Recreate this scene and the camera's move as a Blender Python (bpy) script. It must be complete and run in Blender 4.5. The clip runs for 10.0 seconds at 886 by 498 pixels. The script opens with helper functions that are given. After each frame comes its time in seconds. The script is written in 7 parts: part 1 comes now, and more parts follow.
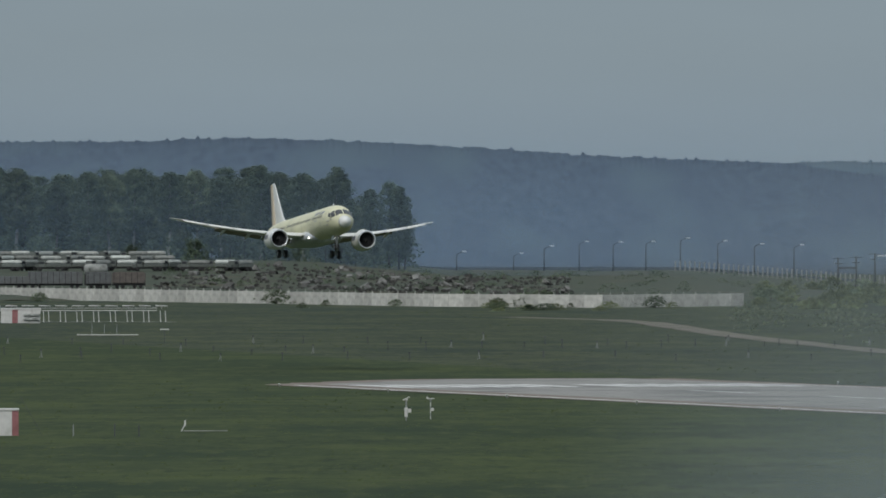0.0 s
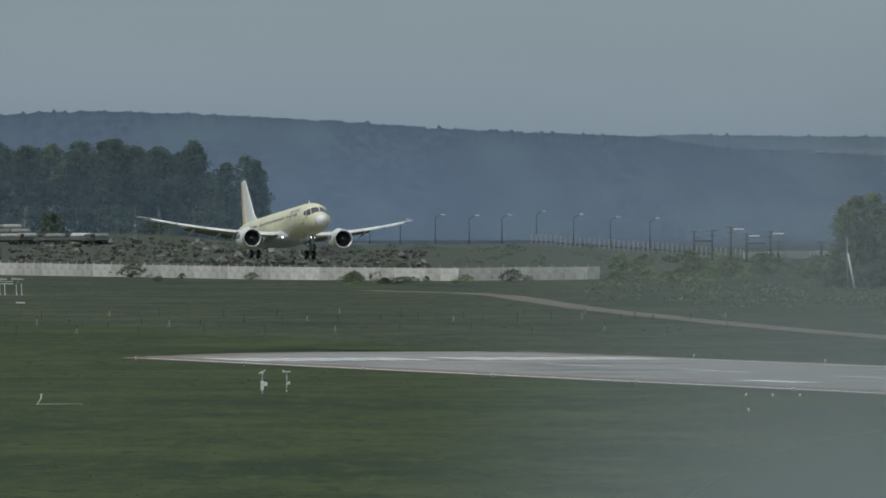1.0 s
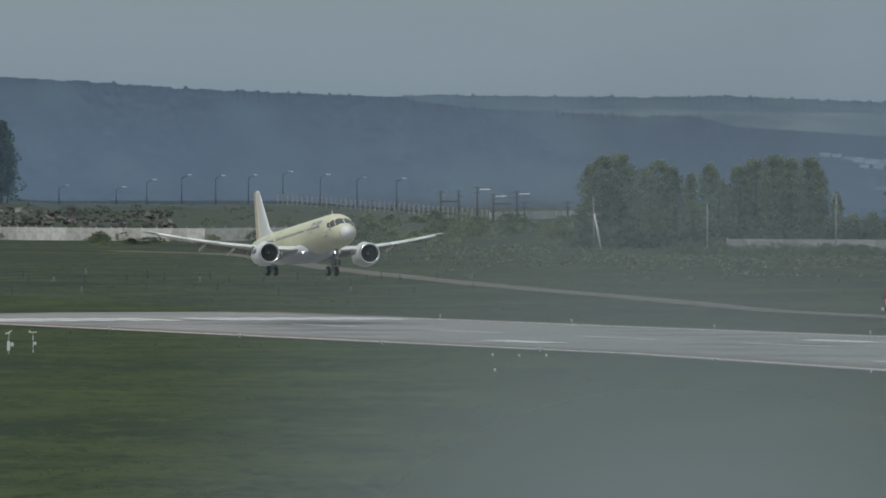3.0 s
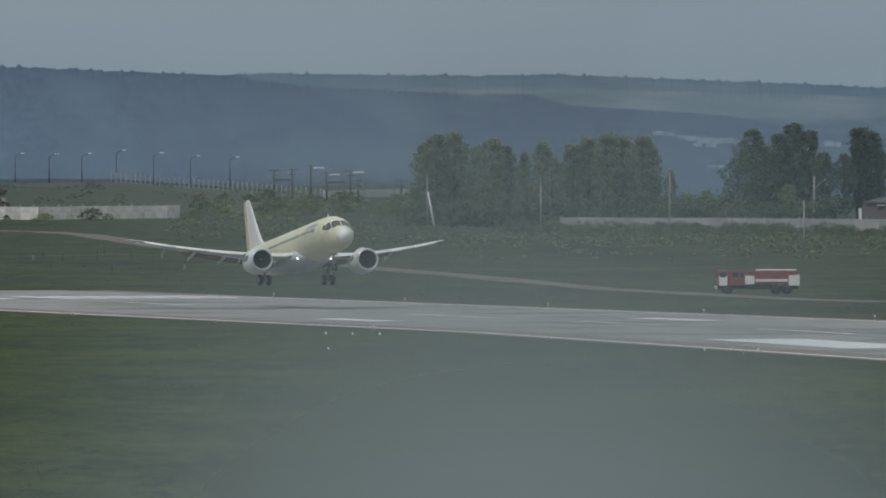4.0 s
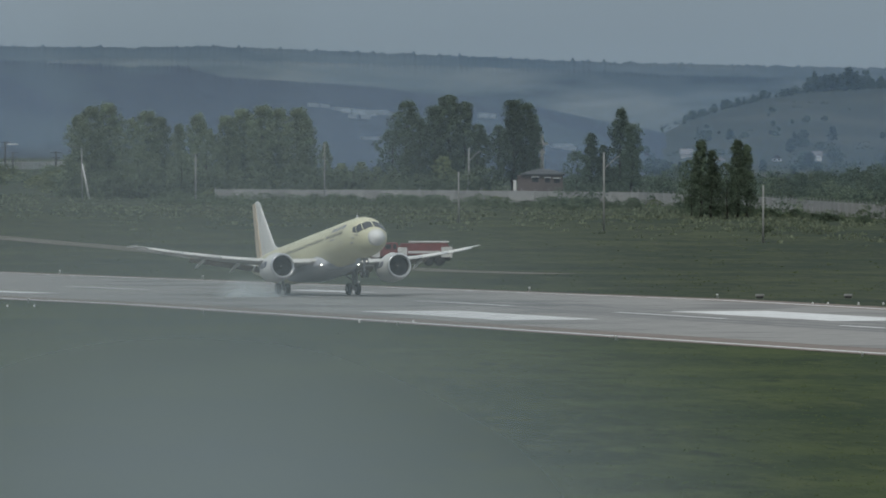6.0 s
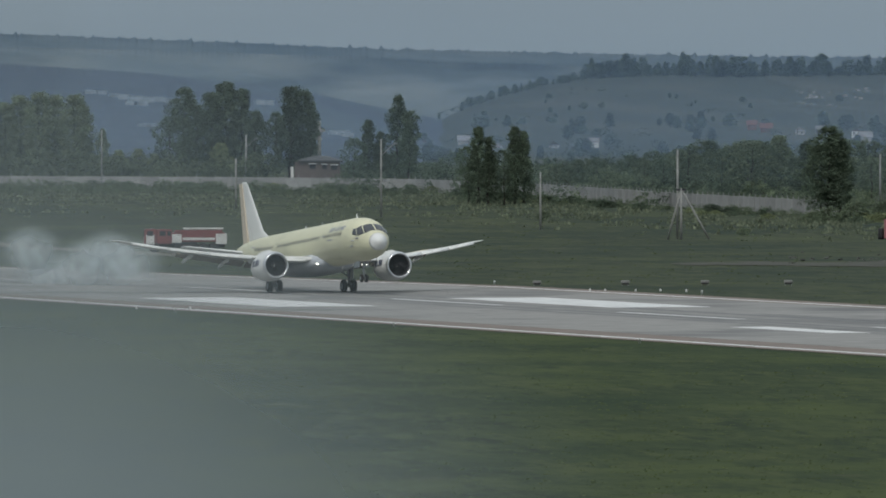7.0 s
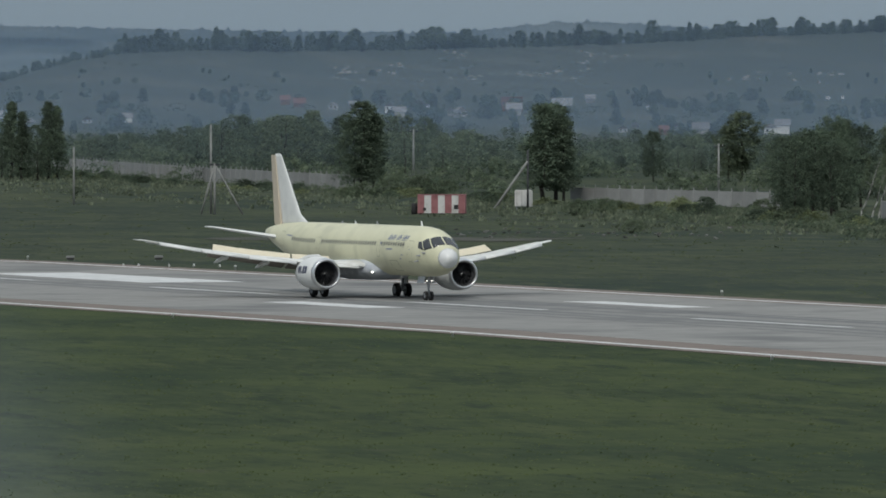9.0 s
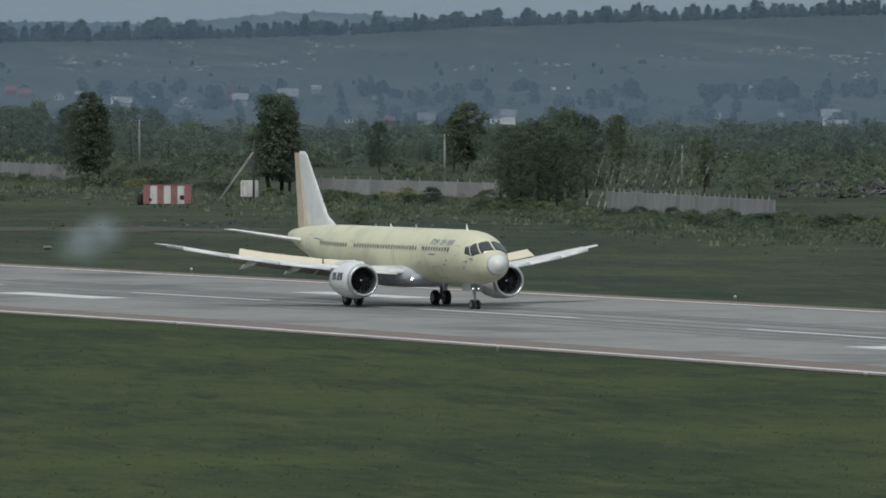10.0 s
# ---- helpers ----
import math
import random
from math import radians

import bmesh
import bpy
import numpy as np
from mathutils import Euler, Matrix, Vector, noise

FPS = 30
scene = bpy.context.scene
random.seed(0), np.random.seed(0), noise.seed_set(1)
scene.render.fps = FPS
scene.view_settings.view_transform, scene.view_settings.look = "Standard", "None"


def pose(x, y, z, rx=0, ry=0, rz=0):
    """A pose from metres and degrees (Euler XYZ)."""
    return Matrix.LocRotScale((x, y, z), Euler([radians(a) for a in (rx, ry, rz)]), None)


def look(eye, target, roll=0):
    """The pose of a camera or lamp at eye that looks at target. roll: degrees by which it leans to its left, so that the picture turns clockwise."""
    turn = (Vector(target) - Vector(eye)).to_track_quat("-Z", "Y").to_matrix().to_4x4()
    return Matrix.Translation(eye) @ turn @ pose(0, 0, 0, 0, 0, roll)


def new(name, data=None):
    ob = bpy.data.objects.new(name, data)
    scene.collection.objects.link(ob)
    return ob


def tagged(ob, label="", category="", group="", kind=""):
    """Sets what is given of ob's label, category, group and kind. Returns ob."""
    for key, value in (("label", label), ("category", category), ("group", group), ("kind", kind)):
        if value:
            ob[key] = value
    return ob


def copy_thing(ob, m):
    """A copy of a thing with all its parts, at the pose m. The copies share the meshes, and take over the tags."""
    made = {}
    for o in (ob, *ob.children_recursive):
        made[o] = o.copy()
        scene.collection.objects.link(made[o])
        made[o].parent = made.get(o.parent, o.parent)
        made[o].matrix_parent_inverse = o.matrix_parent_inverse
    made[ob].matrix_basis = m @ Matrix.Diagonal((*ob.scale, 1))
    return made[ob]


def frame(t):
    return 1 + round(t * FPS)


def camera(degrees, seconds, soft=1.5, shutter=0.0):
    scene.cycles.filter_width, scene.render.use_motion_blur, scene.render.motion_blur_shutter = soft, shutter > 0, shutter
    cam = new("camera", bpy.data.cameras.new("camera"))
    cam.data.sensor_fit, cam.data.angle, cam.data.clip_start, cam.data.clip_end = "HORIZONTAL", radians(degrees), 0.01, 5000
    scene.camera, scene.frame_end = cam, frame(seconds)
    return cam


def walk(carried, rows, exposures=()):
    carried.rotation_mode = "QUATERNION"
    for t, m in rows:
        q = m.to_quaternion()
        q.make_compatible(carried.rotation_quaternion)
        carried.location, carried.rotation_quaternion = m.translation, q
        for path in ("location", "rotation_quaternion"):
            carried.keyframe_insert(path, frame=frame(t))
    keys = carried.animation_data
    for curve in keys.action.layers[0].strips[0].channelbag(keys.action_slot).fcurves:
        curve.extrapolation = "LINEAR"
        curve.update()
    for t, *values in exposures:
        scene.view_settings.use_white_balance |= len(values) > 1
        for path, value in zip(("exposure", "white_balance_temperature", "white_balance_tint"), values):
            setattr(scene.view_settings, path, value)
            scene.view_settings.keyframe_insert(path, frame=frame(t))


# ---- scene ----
cam = camera(4.5, 10.0, soft=1.75)
EYE = 20.73
# the camera stands still on its tripod and pans: seconds, yaw, pitch
ROWS = [
    (0.0, -0.0, -0.2445),
    (0.5, -0.3178, -0.3255),
    (1.0, -0.731, -0.3803),
    (1.5, -1.0719, -0.4024),
    (2.0, -1.4213, -0.4398),
    (2.2, -1.5466, -0.461),
    (3.3, -2.2272, -0.6254),
    (3.5, -2.3882, -0.6485),
    (4.0, -2.8652, -0.6917),
    (4.5, -3.3393, -0.7312),
    (5.0, -3.7832, -0.7619),
    (5.2, -3.9392, -0.7776),
    (6.3, -4.9236, -0.8594),
    (6.5, -5.1477, -0.8764),
    (7.0, -5.7512, -0.9023),
    (7.5, -6.324, -0.9206),
    (8.0, -7.0004, -0.9503),
    (8.5, -7.5602, -0.9927),
    (9.0, -8.122, -1.0296),
    (9.5, -8.7276, -1.0555),
    (10.0, -9.5147, -1.0778),
]
walk(cam, [(t, pose(0, 0, EYE, 90 + pitch, 0, yaw)) for t, yaw, pitch in ROWS])

# the landing: seconds, x, y, z under the main wheels, heading, nose-up degrees
LANDING = [
    (0, -18.07, 1518.67, 12.94, 14.85, 4.5),
    (0.5, -10.55, 1485.3, 11.46, 14.8, 4.5),
    (1, -2.15, 1452.2, 9.81, 14.75, 4.7),
    (1.5, 5.49, 1418.89, 8.58, 14.7, 4.4),
    (2, 13.86, 1385.71, 6.98, 14.6, 4.4),
    (2.5, 21.9, 1352.28, 5.55, 14.35, 4.7),
    (3.0, 30.02, 1318.95, 4.15, 14.0, 5.3),
    (3.5, 38.01, 1285.52, 2.8, 13.65, 6.0),
    (4, 46.39, 1252.26, 1.55, 13.45, 6.9),
    (4.5, 54.08, 1219.04, 0.53, 13.4, 8.0),
    (5.0, 62.48, 1186.16, -0.14, 13.4, 8.5),
    (5.5, 70.14, 1152.73, -0.4, 13.4, 8.4),
    (6.0, 78.01, 1119.65, -0.22, 13.4, 7.4),
    (6.5, 85.52, 1086.68, -0.07, 13.4, 6.0),
    (7.0, 93.75, 1053.85, 0.0, 13.4, 4.5),
    (7.5, 101.09, 1020.83, 0.0, 13.4, 3.2),
    (8.0, 109.3, 988.04, 0.0, 13.4, 2.2),
    (8.5, 116.72, 955.68, 0.0, 13.4, 1.1),
    (9.0, 124.94, 923.66, 0.0, 13.4, 0.1),
    (9.5, 132.18, 891.4, 0.0, 13.4, 0),
    (10.0, 140.33, 858.83, 0.0, 13.4, 0),
]
RUNWAY_TURN = 13.4

# ---- light: hazy overcast sky and a veiled high sun ----
world = bpy.data.worlds.new("overcast_sky")
scene.world = world
world.use_nodes = True
wt = world.node_tree
wt.nodes.clear()
w_out = wt.nodes.new("ShaderNodeOutputWorld")
w_sky = wt.nodes.new("ShaderNodeTexSky")
w_sky.sky_type = "NISHITA"
w_sky.sun_disc = False
w_sky.sun_elevation, w_sky.sun_rotation = radians(52), radians(200)
w_sky.dust_density = 4.0
w_bg = wt.nodes.new("ShaderNodeBackground")
w_bg.inputs["Strength"].default_value = 0.008
wt.links.new(w_sky.outputs[0], w_bg.inputs["Color"])
w_co = wt.nodes.new("ShaderNodeTexCoord")
w_sep = wt.nodes.new("ShaderNodeSeparateXYZ")
wt.links.new(w_co.outputs["Generated"], w_sep.inputs[0])
w_ramp = wt.nodes.new("ShaderNodeValToRGB")
w_ramp.color_ramp.elements[0].position = 0.0
w_ramp.color_ramp.elements[0].color = (0.241, 0.298, 0.333, 1)
w_ramp.color_ramp.elements[1].position = 0.8
w_ramp.color_ramp.elements[1].color = (0.62, 0.68, 0.72, 1)
e = w_ramp.color_ramp.elements.new(0.035)
e.color = (0.232, 0.290, 0.331, 1)
wt.links.new(w_sep.outputs["Z"], w_ramp.inputs[0])
w_nz = wt.nodes.new("ShaderNodeTexNoise")
w_nz.inputs["Scale"].default_value = 9.0
w_nz.inputs["Detail"].default_value = 5.0
w_map = wt.nodes.new("ShaderNodeMapping")
w_map.inputs["Scale"].default_value = (1, 1, 5)
wt.links.new(w_co.outputs["Generated"], w_map.inputs[0])
wt.links.new(w_map.outputs[0], w_nz.inputs["Vector"])
w_mr = wt.nodes.new("ShaderNodeMapRange")
w_mr.inputs["From Min"].default_value, w_mr.inputs["From Max"].default_value = 0.3, 0.7
w_mr.inputs["To Min"].default_value, w_mr.inputs["To Max"].default_value = 0.94, 1.06
wt.links.new(w_nz.outputs[0], w_mr.inputs[0])
w_bg2 = wt.nodes.new("ShaderNodeBackground")
wt.links.new(w_ramp.outputs[0], w_bg2.inputs["Color"])
wt.links.new(w_mr.outputs[0], w_bg2.inputs["Strength"])
w_add = wt.nodes.new("ShaderNodeAddShader")
wt.links.new(w_bg.outputs[0], w_add.inputs[0])
wt.links.new(w_bg2.outputs[0], w_add.inputs[1])
wt.links.new(w_add.outputs[0], w_out.inputs[0])
sun = new("sun", bpy.data.lights.new("sun", "SUN"))
sun.data.energy, sun.data.angle, sun.data.color = 1.55, radians(10), (1.0, 0.97, 0.92)
sun.matrix_world = look((-300, -500, 900), (0, 300, 0))


# ---- materials ----
def surface(name, low, high, scale=1.0, rough=0.8, metal=0.0, bump=0.0, stain=None, stain_scale=0.15, stretch=(1, 1, 1), vary=0.0, coat=0.0):
    """A procedural surface: grain between two colours, broad stains, relief and piece-to-piece variation."""
    m = bpy.data.materials.new(name)
    m.use_nodes = True
    nt = m.node_tree
    b = nt.nodes["Principled BSDF"]
    b.inputs["Metallic"].default_value = metal
    b.inputs["Coat Weight"].default_value = coat
    co = nt.nodes.new("ShaderNodeTexCoord")
    mp = nt.nodes.new("ShaderNodeMapping")
    mp.inputs["Scale"].default_value = stretch
    nt.links.new(co.outputs["Object"], mp.inputs[0])
    n1 = nt.nodes.new("ShaderNodeTexNoise")
    n1.inputs["Scale"].default_value = scale
    n1.inputs["Detail"].default_value = 6
    n1.inputs["Roughness"].default_value = 0.62
    nt.links.new(mp.outputs[0], n1.inputs["Vector"])
    r1 = nt.nodes.new("ShaderNodeMapRange")
    r1.inputs["From Min"].default_value, r1.inputs["From Max"].default_value = 0.3, 0.7
    nt.links.new(n1.outputs[0], r1.inputs[0])
    mix = nt.nodes.new("ShaderNodeMix")
    mix.data_type = "RGBA"
    mix.inputs["A"].default_value, mix.inputs["B"].default_value = (*low, 1), (*high, 1)
    nt.links.new(r1.outputs[0], mix.inputs["Factor"])
    col = mix.outputs["Result"]
    if stain:
        n2 = nt.nodes.new("ShaderNodeTexNoise")
        n2.inputs["Scale"].default_value = stain_scale
        n2.inputs["Detail"].default_value = 4
        nt.links.new(mp.outputs[0], n2.inputs["Vector"])
        r2 = nt.nodes.new("ShaderNodeMapRange")
        r2.inputs["From Min"].default_value, r2.inputs["From Max"].default_value = 0.5, 0.68
        nt.links.new(n2.outputs[0], r2.inputs[0])
        mx = nt.nodes.new("ShaderNodeMix")
        mx.data_type = "RGBA"
        mx.inputs["B"].default_value = (*stain, 1)
        nt.links.new(r2.outputs[0], mx.inputs["Factor"])
        nt.links.new(col, mx.inputs["A"])
        col = mx.outputs["Result"]
    if vary:
        oi = nt.nodes.new("ShaderNodeObjectInfo")
        r3 = nt.nodes.new("ShaderNodeMapRange")
        r3.inputs["To Min"].default_value, r3.inputs["To Max"].default_value = 1 - vary, 1 + vary
        nt.links.new(oi.outputs["Random"], r3.inputs[0])
        hs = nt.nodes.new("ShaderNodeHueSaturation")
        nt.links.new(r3.outputs[0], hs.inputs["Value"])
        nt.links.new(col, hs.inputs["Color"])
        col = hs.outputs[0]
    nt.links.new(col, b.inputs["Base Color"])
    rr = nt.nodes.new("ShaderNodeMapRange")
    rr.inputs["To Min"].default_value, rr.inputs["To Max"].default_value = max(0, rough - 0.08), min(1, rough + 0.08)
    nt.links.new(n1.outputs[0], rr.inputs[0])
    nt.links.new(rr.outputs[0], b.inputs["Roughness"])
    if rough > 0.85:
        b.inputs["Specular IOR Level"].default_value = 0.1
    if bump:
        bp = nt.nodes.new("ShaderNodeBump")
        bp.inputs["Strength"].default_value = bump
        bp.inputs["Distance"].default_value = 0.1
        nt.links.new(n1.outputs[0], bp.inputs["Height"])
        nt.links.new(bp.outputs[0], b.inputs["Normal"])
    return m


def glow(name, colour, strength):
    m = bpy.data.materials.new(name)
    m.use_nodes = True
    b = m.node_tree.nodes["Principled BSDF"]
    b.inputs["Base Color"].default_value = (*colour, 1)
    b.inputs["Emission Color"].default_value = (*colour, 1)
    b.inputs["Emission Strength"].default_value = strength
    return m


def grass_material(name, gain=(1.0, 1.0, 1.0)):
    """Field grass: fine tufts, broad patches of fresh and of dry growth, bare soil here and there."""
    m = bpy.data.materials.new(name)
    m.use_nodes = True
    nt = m.node_tree
    b = nt.nodes["Principled BSDF"]
    b.inputs["Roughness"].default_value = 0.95
    b.inputs["Specular IOR Level"].default_value = 0.05
    geo = nt.nodes.new("ShaderNodeNewGeometry")
    col = None
    layers = [((0.9, 0.2, 0.9), 1.0, 0.35, 0.65, (0.026, 0.040, 0.023), (0.052, 0.070, 0.037)),
              ((0.05, 0.03, 0.05), 1.0, 0.42, 0.64, None, (0.064, 0.084, 0.037)),
              ((0.02, 0.014, 0.02), 1.0, 0.48, 0.64, None, (0.029, 0.046, 0.028)),
              ((0.30, 0.06, 0.30), 1.0, 0.52, 0.66, None, (0.063, 0.080, 0.039)),
              ((0.16, 0.08, 0.16), 1.0, 0.62, 0.72, None, (0.064, 0.073, 0.046)),
              ((0.36, 0.07, 0.36), 1.0, 0.55, 0.66, None, (0.029, 0.043, 0.027)),
              ((1.4, 0.25, 1.4), 1.0, 0.60, 0.68, None, (0.025, 0.036, 0.023))]
    for sc, s, lo, hi, base, top in layers:
        top = tuple(a * b for a, b in zip(top, gain))
        base = base and tuple(a * b for a, b in zip(base, gain))
        mp = nt.nodes.new("ShaderNodeMapping")
        mp.inputs["Scale"].default_value = sc
        mp.inputs["Location"].default_value = (sc[0] * 311, 7.3, 0)
        nt.links.new(geo.outputs["Position"], mp.inputs[0])
        n = nt.nodes.new("ShaderNodeTexNoise")
        n.inputs["Scale"].default_value = s
        n.inputs["Detail"].default_value = 7
        n.inputs["Roughness"].default_value = 0.65
        nt.links.new(mp.outputs[0], n.inputs["Vector"])
        r = nt.nodes.new("ShaderNodeMapRange")
        r.inputs["From Min"].default_value, r.inputs["From Max"].default_value = lo, hi
        nt.links.new(n.outputs[0], r.inputs[0])
        mx = nt.nodes.new("ShaderNodeMix")
        mx.data_type = "RGBA"
        nt.links.new(r.outputs[0], mx.inputs["Factor"])
        mx.inputs["B"].default_value = (*top, 1)
        if base:
            mx.inputs["A"].default_value = (*base, 1)
        else:
            nt.links.new(col, mx.inputs["A"])
        col = mx.outputs["Result"]
    nt.links.new(col, b.inputs["Base Color"])
    return m


M_GRASS = grass_material("mown_airfield_grass", (0.97, 0.96, 0.93))
# the same grass beyond the runway, haze put into its colour as extra blue
M_FAR_GRASS = grass_material("pale_unmown_meadow", (1.08, 0.98, 1.28))
M_RUNWAY = surface("runway_concrete", (0.208, 0.208, 0.202), (0.295, 0.292, 0.280), 0.35, 0.92, stain=(0.15, 0.153, 0.153), stain_scale=0.05, bump=0.05)
M_SHOULDER = surface("brown_shoulder", (0.165, 0.138, 0.122), (0.235, 0.202, 0.180), 0.5, 0.9, stain=(0.18, 0.16, 0.142), stain_scale=0.1)
M_MARK = surface("worn_white_paint", (0.42, 0.43, 0.43), (0.72, 0.73, 0.72), 0.8, 0.7, stain=(0.5, 0.5, 0.49), stain_scale=0.3)
M_RUBBER = surface("tyre_rubber_streak", (0.10, 0.103, 0.105), (0.165, 0.168, 0.168), 0.6, 0.75)
M_DIRT = surface("dusty_track", (0.115, 0.108, 0.094), (0.18, 0.167, 0.145), 0.4, 0.95, stain=(0.1, 0.1, 0.07))
M_PRIMER = surface("yellow_green_primer", (0.60, 0.588, 0.41), (0.66, 0.648, 0.465), 0.8, 0.42, stain=(0.53, 0.525, 0.37), stain_scale=0.45)
M_WHITE = surface("white_aircraft_paint", (0.66, 0.67, 0.66), (0.74, 0.75, 0.73), 1.3, 0.35, stain=(0.6, 0.61, 0.6), stain_scale=0.5)
M_WING = surface("pale_grey_wing_paint", (0.62, 0.63, 0.61), (0.72, 0.73, 0.70), 0.9, 0.45, stain=(0.5, 0.5, 0.47), stain_scale=0.5)
M_FAIRING = surface("blue_grey_fairing", (0.36, 0.39, 0.43), (0.50, 0.53, 0.57), 0.9, 0.45, stain=(0.58, 0.60, 0.62), stain_scale=0.7)
M_TAN = surface("tan_composite", (0.46, 0.40, 0.31), (0.53, 0.465, 0.37), 0.9, 0.6)
M_CREAM = surface("cream_primer", (0.64, 0.58, 0.44), (0.72, 0.66, 0.51), 0.9, 0.6)
M_FLAP = surface("dull_flap_primer", (0.22, 0.20, 0.17), (0.3, 0.27, 0.22), 0.9, 0.7)
M_GLASS = surface("dark_window_glass", (0.03, 0.034, 0.04), (0.05, 0.054, 0.06), 1.0, 0.12)
M_CABIN = surface("cabin_window_glass", (0.05, 0.053, 0.055), (0.08, 0.084, 0.082), 1.0, 0.3)
M_METAL = surface("bright_lip_metal", (0.62, 0.63, 0.65), (0.75, 0.76, 0.77), 2.0, 0.3, metal=0.9)
M_STEEL = surface("gear_steel", (0.22, 0.23, 0.24), (0.4, 0.41, 0.42), 4.0, 0.5, metal=0.4)
M_DARK = surface("dark_fan_titanium", (0.012, 0.013, 0.015), (0.03, 0.031, 0.034), 3.0, 0.5, metal=0.3)
M_FAN = surface("grey_fan_titanium", (0.050, 0.053, 0.058), (0.085, 0.088, 0.094), 3.0, 0.45, metal=0.2)
M_TYRE = surface("black_tyre", (0.012, 0.012, 0.013), (0.025, 0.025, 0.026), 5.0, 0.8)
M_BLUE = surface("faded_blue_lettering", (0.14, 0.17, 0.27), (0.2, 0.23, 0.32), 3.0, 0.5)
M_INK = surface("dark_blue_lettering", (0.045, 0.055, 0.10), (0.075, 0.085, 0.14), 3.0, 0.5)
M_SEAM = surface("panel_seam", (0.24, 0.24, 0.15), (0.3, 0.3, 0.19), 3.0, 0.6)
M_LAMP = glow("landing_lamp", (1.0, 0.97, 0.88), 7.0)
M_TAXI = glow("taxi_lamp", (1.0, 0.97, 0.88), 2.6)
M_RED = surface("dusty_red_paint", (0.15, 0.04, 0.042), (0.20, 0.058, 0.058), 1.5, 0.6, stain=(0.13, 0.045, 0.045), stain_scale=0.8)


# ---- building helpers ----
def link(name, bm, material, parent=None, label="", smooth=True):
    bmesh.ops.recalc_face_normals(bm, faces=bm.faces)
    me = bpy.data.meshes.new(name)
    bm.to_mesh(me)
    bm.free()
    for mt in (material if isinstance(material, (list, tuple)) else [material]):
        me.materials.append(mt)
    if smooth:
        me.shade_smooth()
    ob = new(name, me)
    ob.parent = parent
    if label:
        tagged(ob, label)
    return ob


def part(name, bm, material, parent, label="", smooth=False):
    """One mesh under a thing or under a part."""
    return link(name, bm, material, parent, label, smooth)


def thing(name, label, category, at=None, group=""):
    ob = new(name)
    if at is not None:
        ob.matrix_basis = at
    return tagged(ob, label, category, group)


def box(bm, x0, x1, y0, y1, z0, z1, bevel=0.0):
    made = bmesh.ops.create_cube(bm, size=1.0, matrix=Matrix.LocRotScale(((x0 + x1) / 2, (y0 + y1) / 2, (z0 + z1) / 2), None, (abs(x1 - x0), abs(y1 - y0), abs(z1 - z0))))
    if bevel:
        es = {ed for v in made["verts"] for ed in v.link_edges}
        bmesh.ops.bevel(bm, geom=list(es), offset=bevel, segments=2, affect="EDGES")
    return bm


def rod(bm, a, b, r, r2=None, n=8):
    """A round bar from a to b."""
    a, b = Vector(a), Vector(b)
    d = b - a
    m = Matrix.Translation((a + b) / 2) @ d.to_track_quat("Z", "Y").to_matrix().to_4x4()
    bmesh.ops.create_cone(bm, cap_ends=True, segments=n, radius1=r, radius2=r if r2 is None else r2, depth=d.length, matrix=m)
    return bm


def spun(bm, profile, axis="x", n=32, centre=(0, 0, 0), closed=False):
    """Turns (along, radius) pairs about an axis."""
    rings = []
    c = Vector(centre)
    for a, r in profile:
        ring = []
        for i in range(n):
            t = 2 * math.pi * i / n
            p = {"x": (a, r * math.cos(t), r * math.sin(t)), "y": (r * math.cos(t), a, r * math.sin(t)), "z": (r * math.cos(t), r * math.sin(t), a)}[axis]
            ring.append(bm.verts.new(c + Vector(p)))
        rings.append(ring)
    for r0, r1 in zip(rings, rings[1:] + (rings[:1] if closed else [])):
        for i in range(n):
            bm.faces.new((r0[i], r0[(i + 1) % n], r1[(i + 1) % n], r1[i]))
    return rings


def lofted(bm, sections, cap=True):
    """Skins a run of equal closed loops of points."""
    rings = [[bm.verts.new(p) for p in s] for s in sections]
    n = len(rings[0])
    for r0, r1 in zip(rings, rings[1:]):
        for i in range(n):
            bm.faces.new((r0[i], r0[(i + 1) % n], r1[(i + 1) % n], r1[i]))
    if cap:
        bm.faces.new(rings[0])
        bm.faces.new(rings[-1][::-1])
    return rings


# ---- the airfield's own axes: s along the runway towards the camera's side, l away across it ----
TURN_S, TURN_C = math.sin(radians(RUNWAY_TURN)), math.cos(radians(RUNWAY_TURN))


def rise(s):
    """The ground's height: level, then falling gently beyond the touchdown zone."""
    a = -1020 - s
    return -0.0055 * max(0.0, min(a, 380.0)) - 0.0033 * max(0.0, min(s + 760.0, 400.0))


def spot(s, l, up=0.0):
    return Vector((s * TURN_S + l * TURN_C, -s * TURN_C + l * TURN_S, rise(s) + up))


def along(s, l, up=0.0, turn=0.0):
    """A pose on the field: x along the runway, y to its far side, turned by so many degrees."""
    return Matrix.Translation(spot(s, l, up)) @ pose(0, 0, 0, 0, 0, RUNWAY_TURN - 90 + turn)


def facing(x, y, z=0.0, turn=0.0):
    """A pose whose y axis points away from the camera."""
    return Matrix.Translation((x, y, z)) @ pose(0, 0, 0, 0, 0, math.degrees(math.atan2(-x, y)) + turn)


def polar(g, dist, z=0.0):
    """A place by its bearing g (about 19955 to the radian, 784 dead ahead at the start) and distance."""
    a = (g - 784) / 19955
    return Vector((dist * math.sin(a), dist * math.cos(a), z))


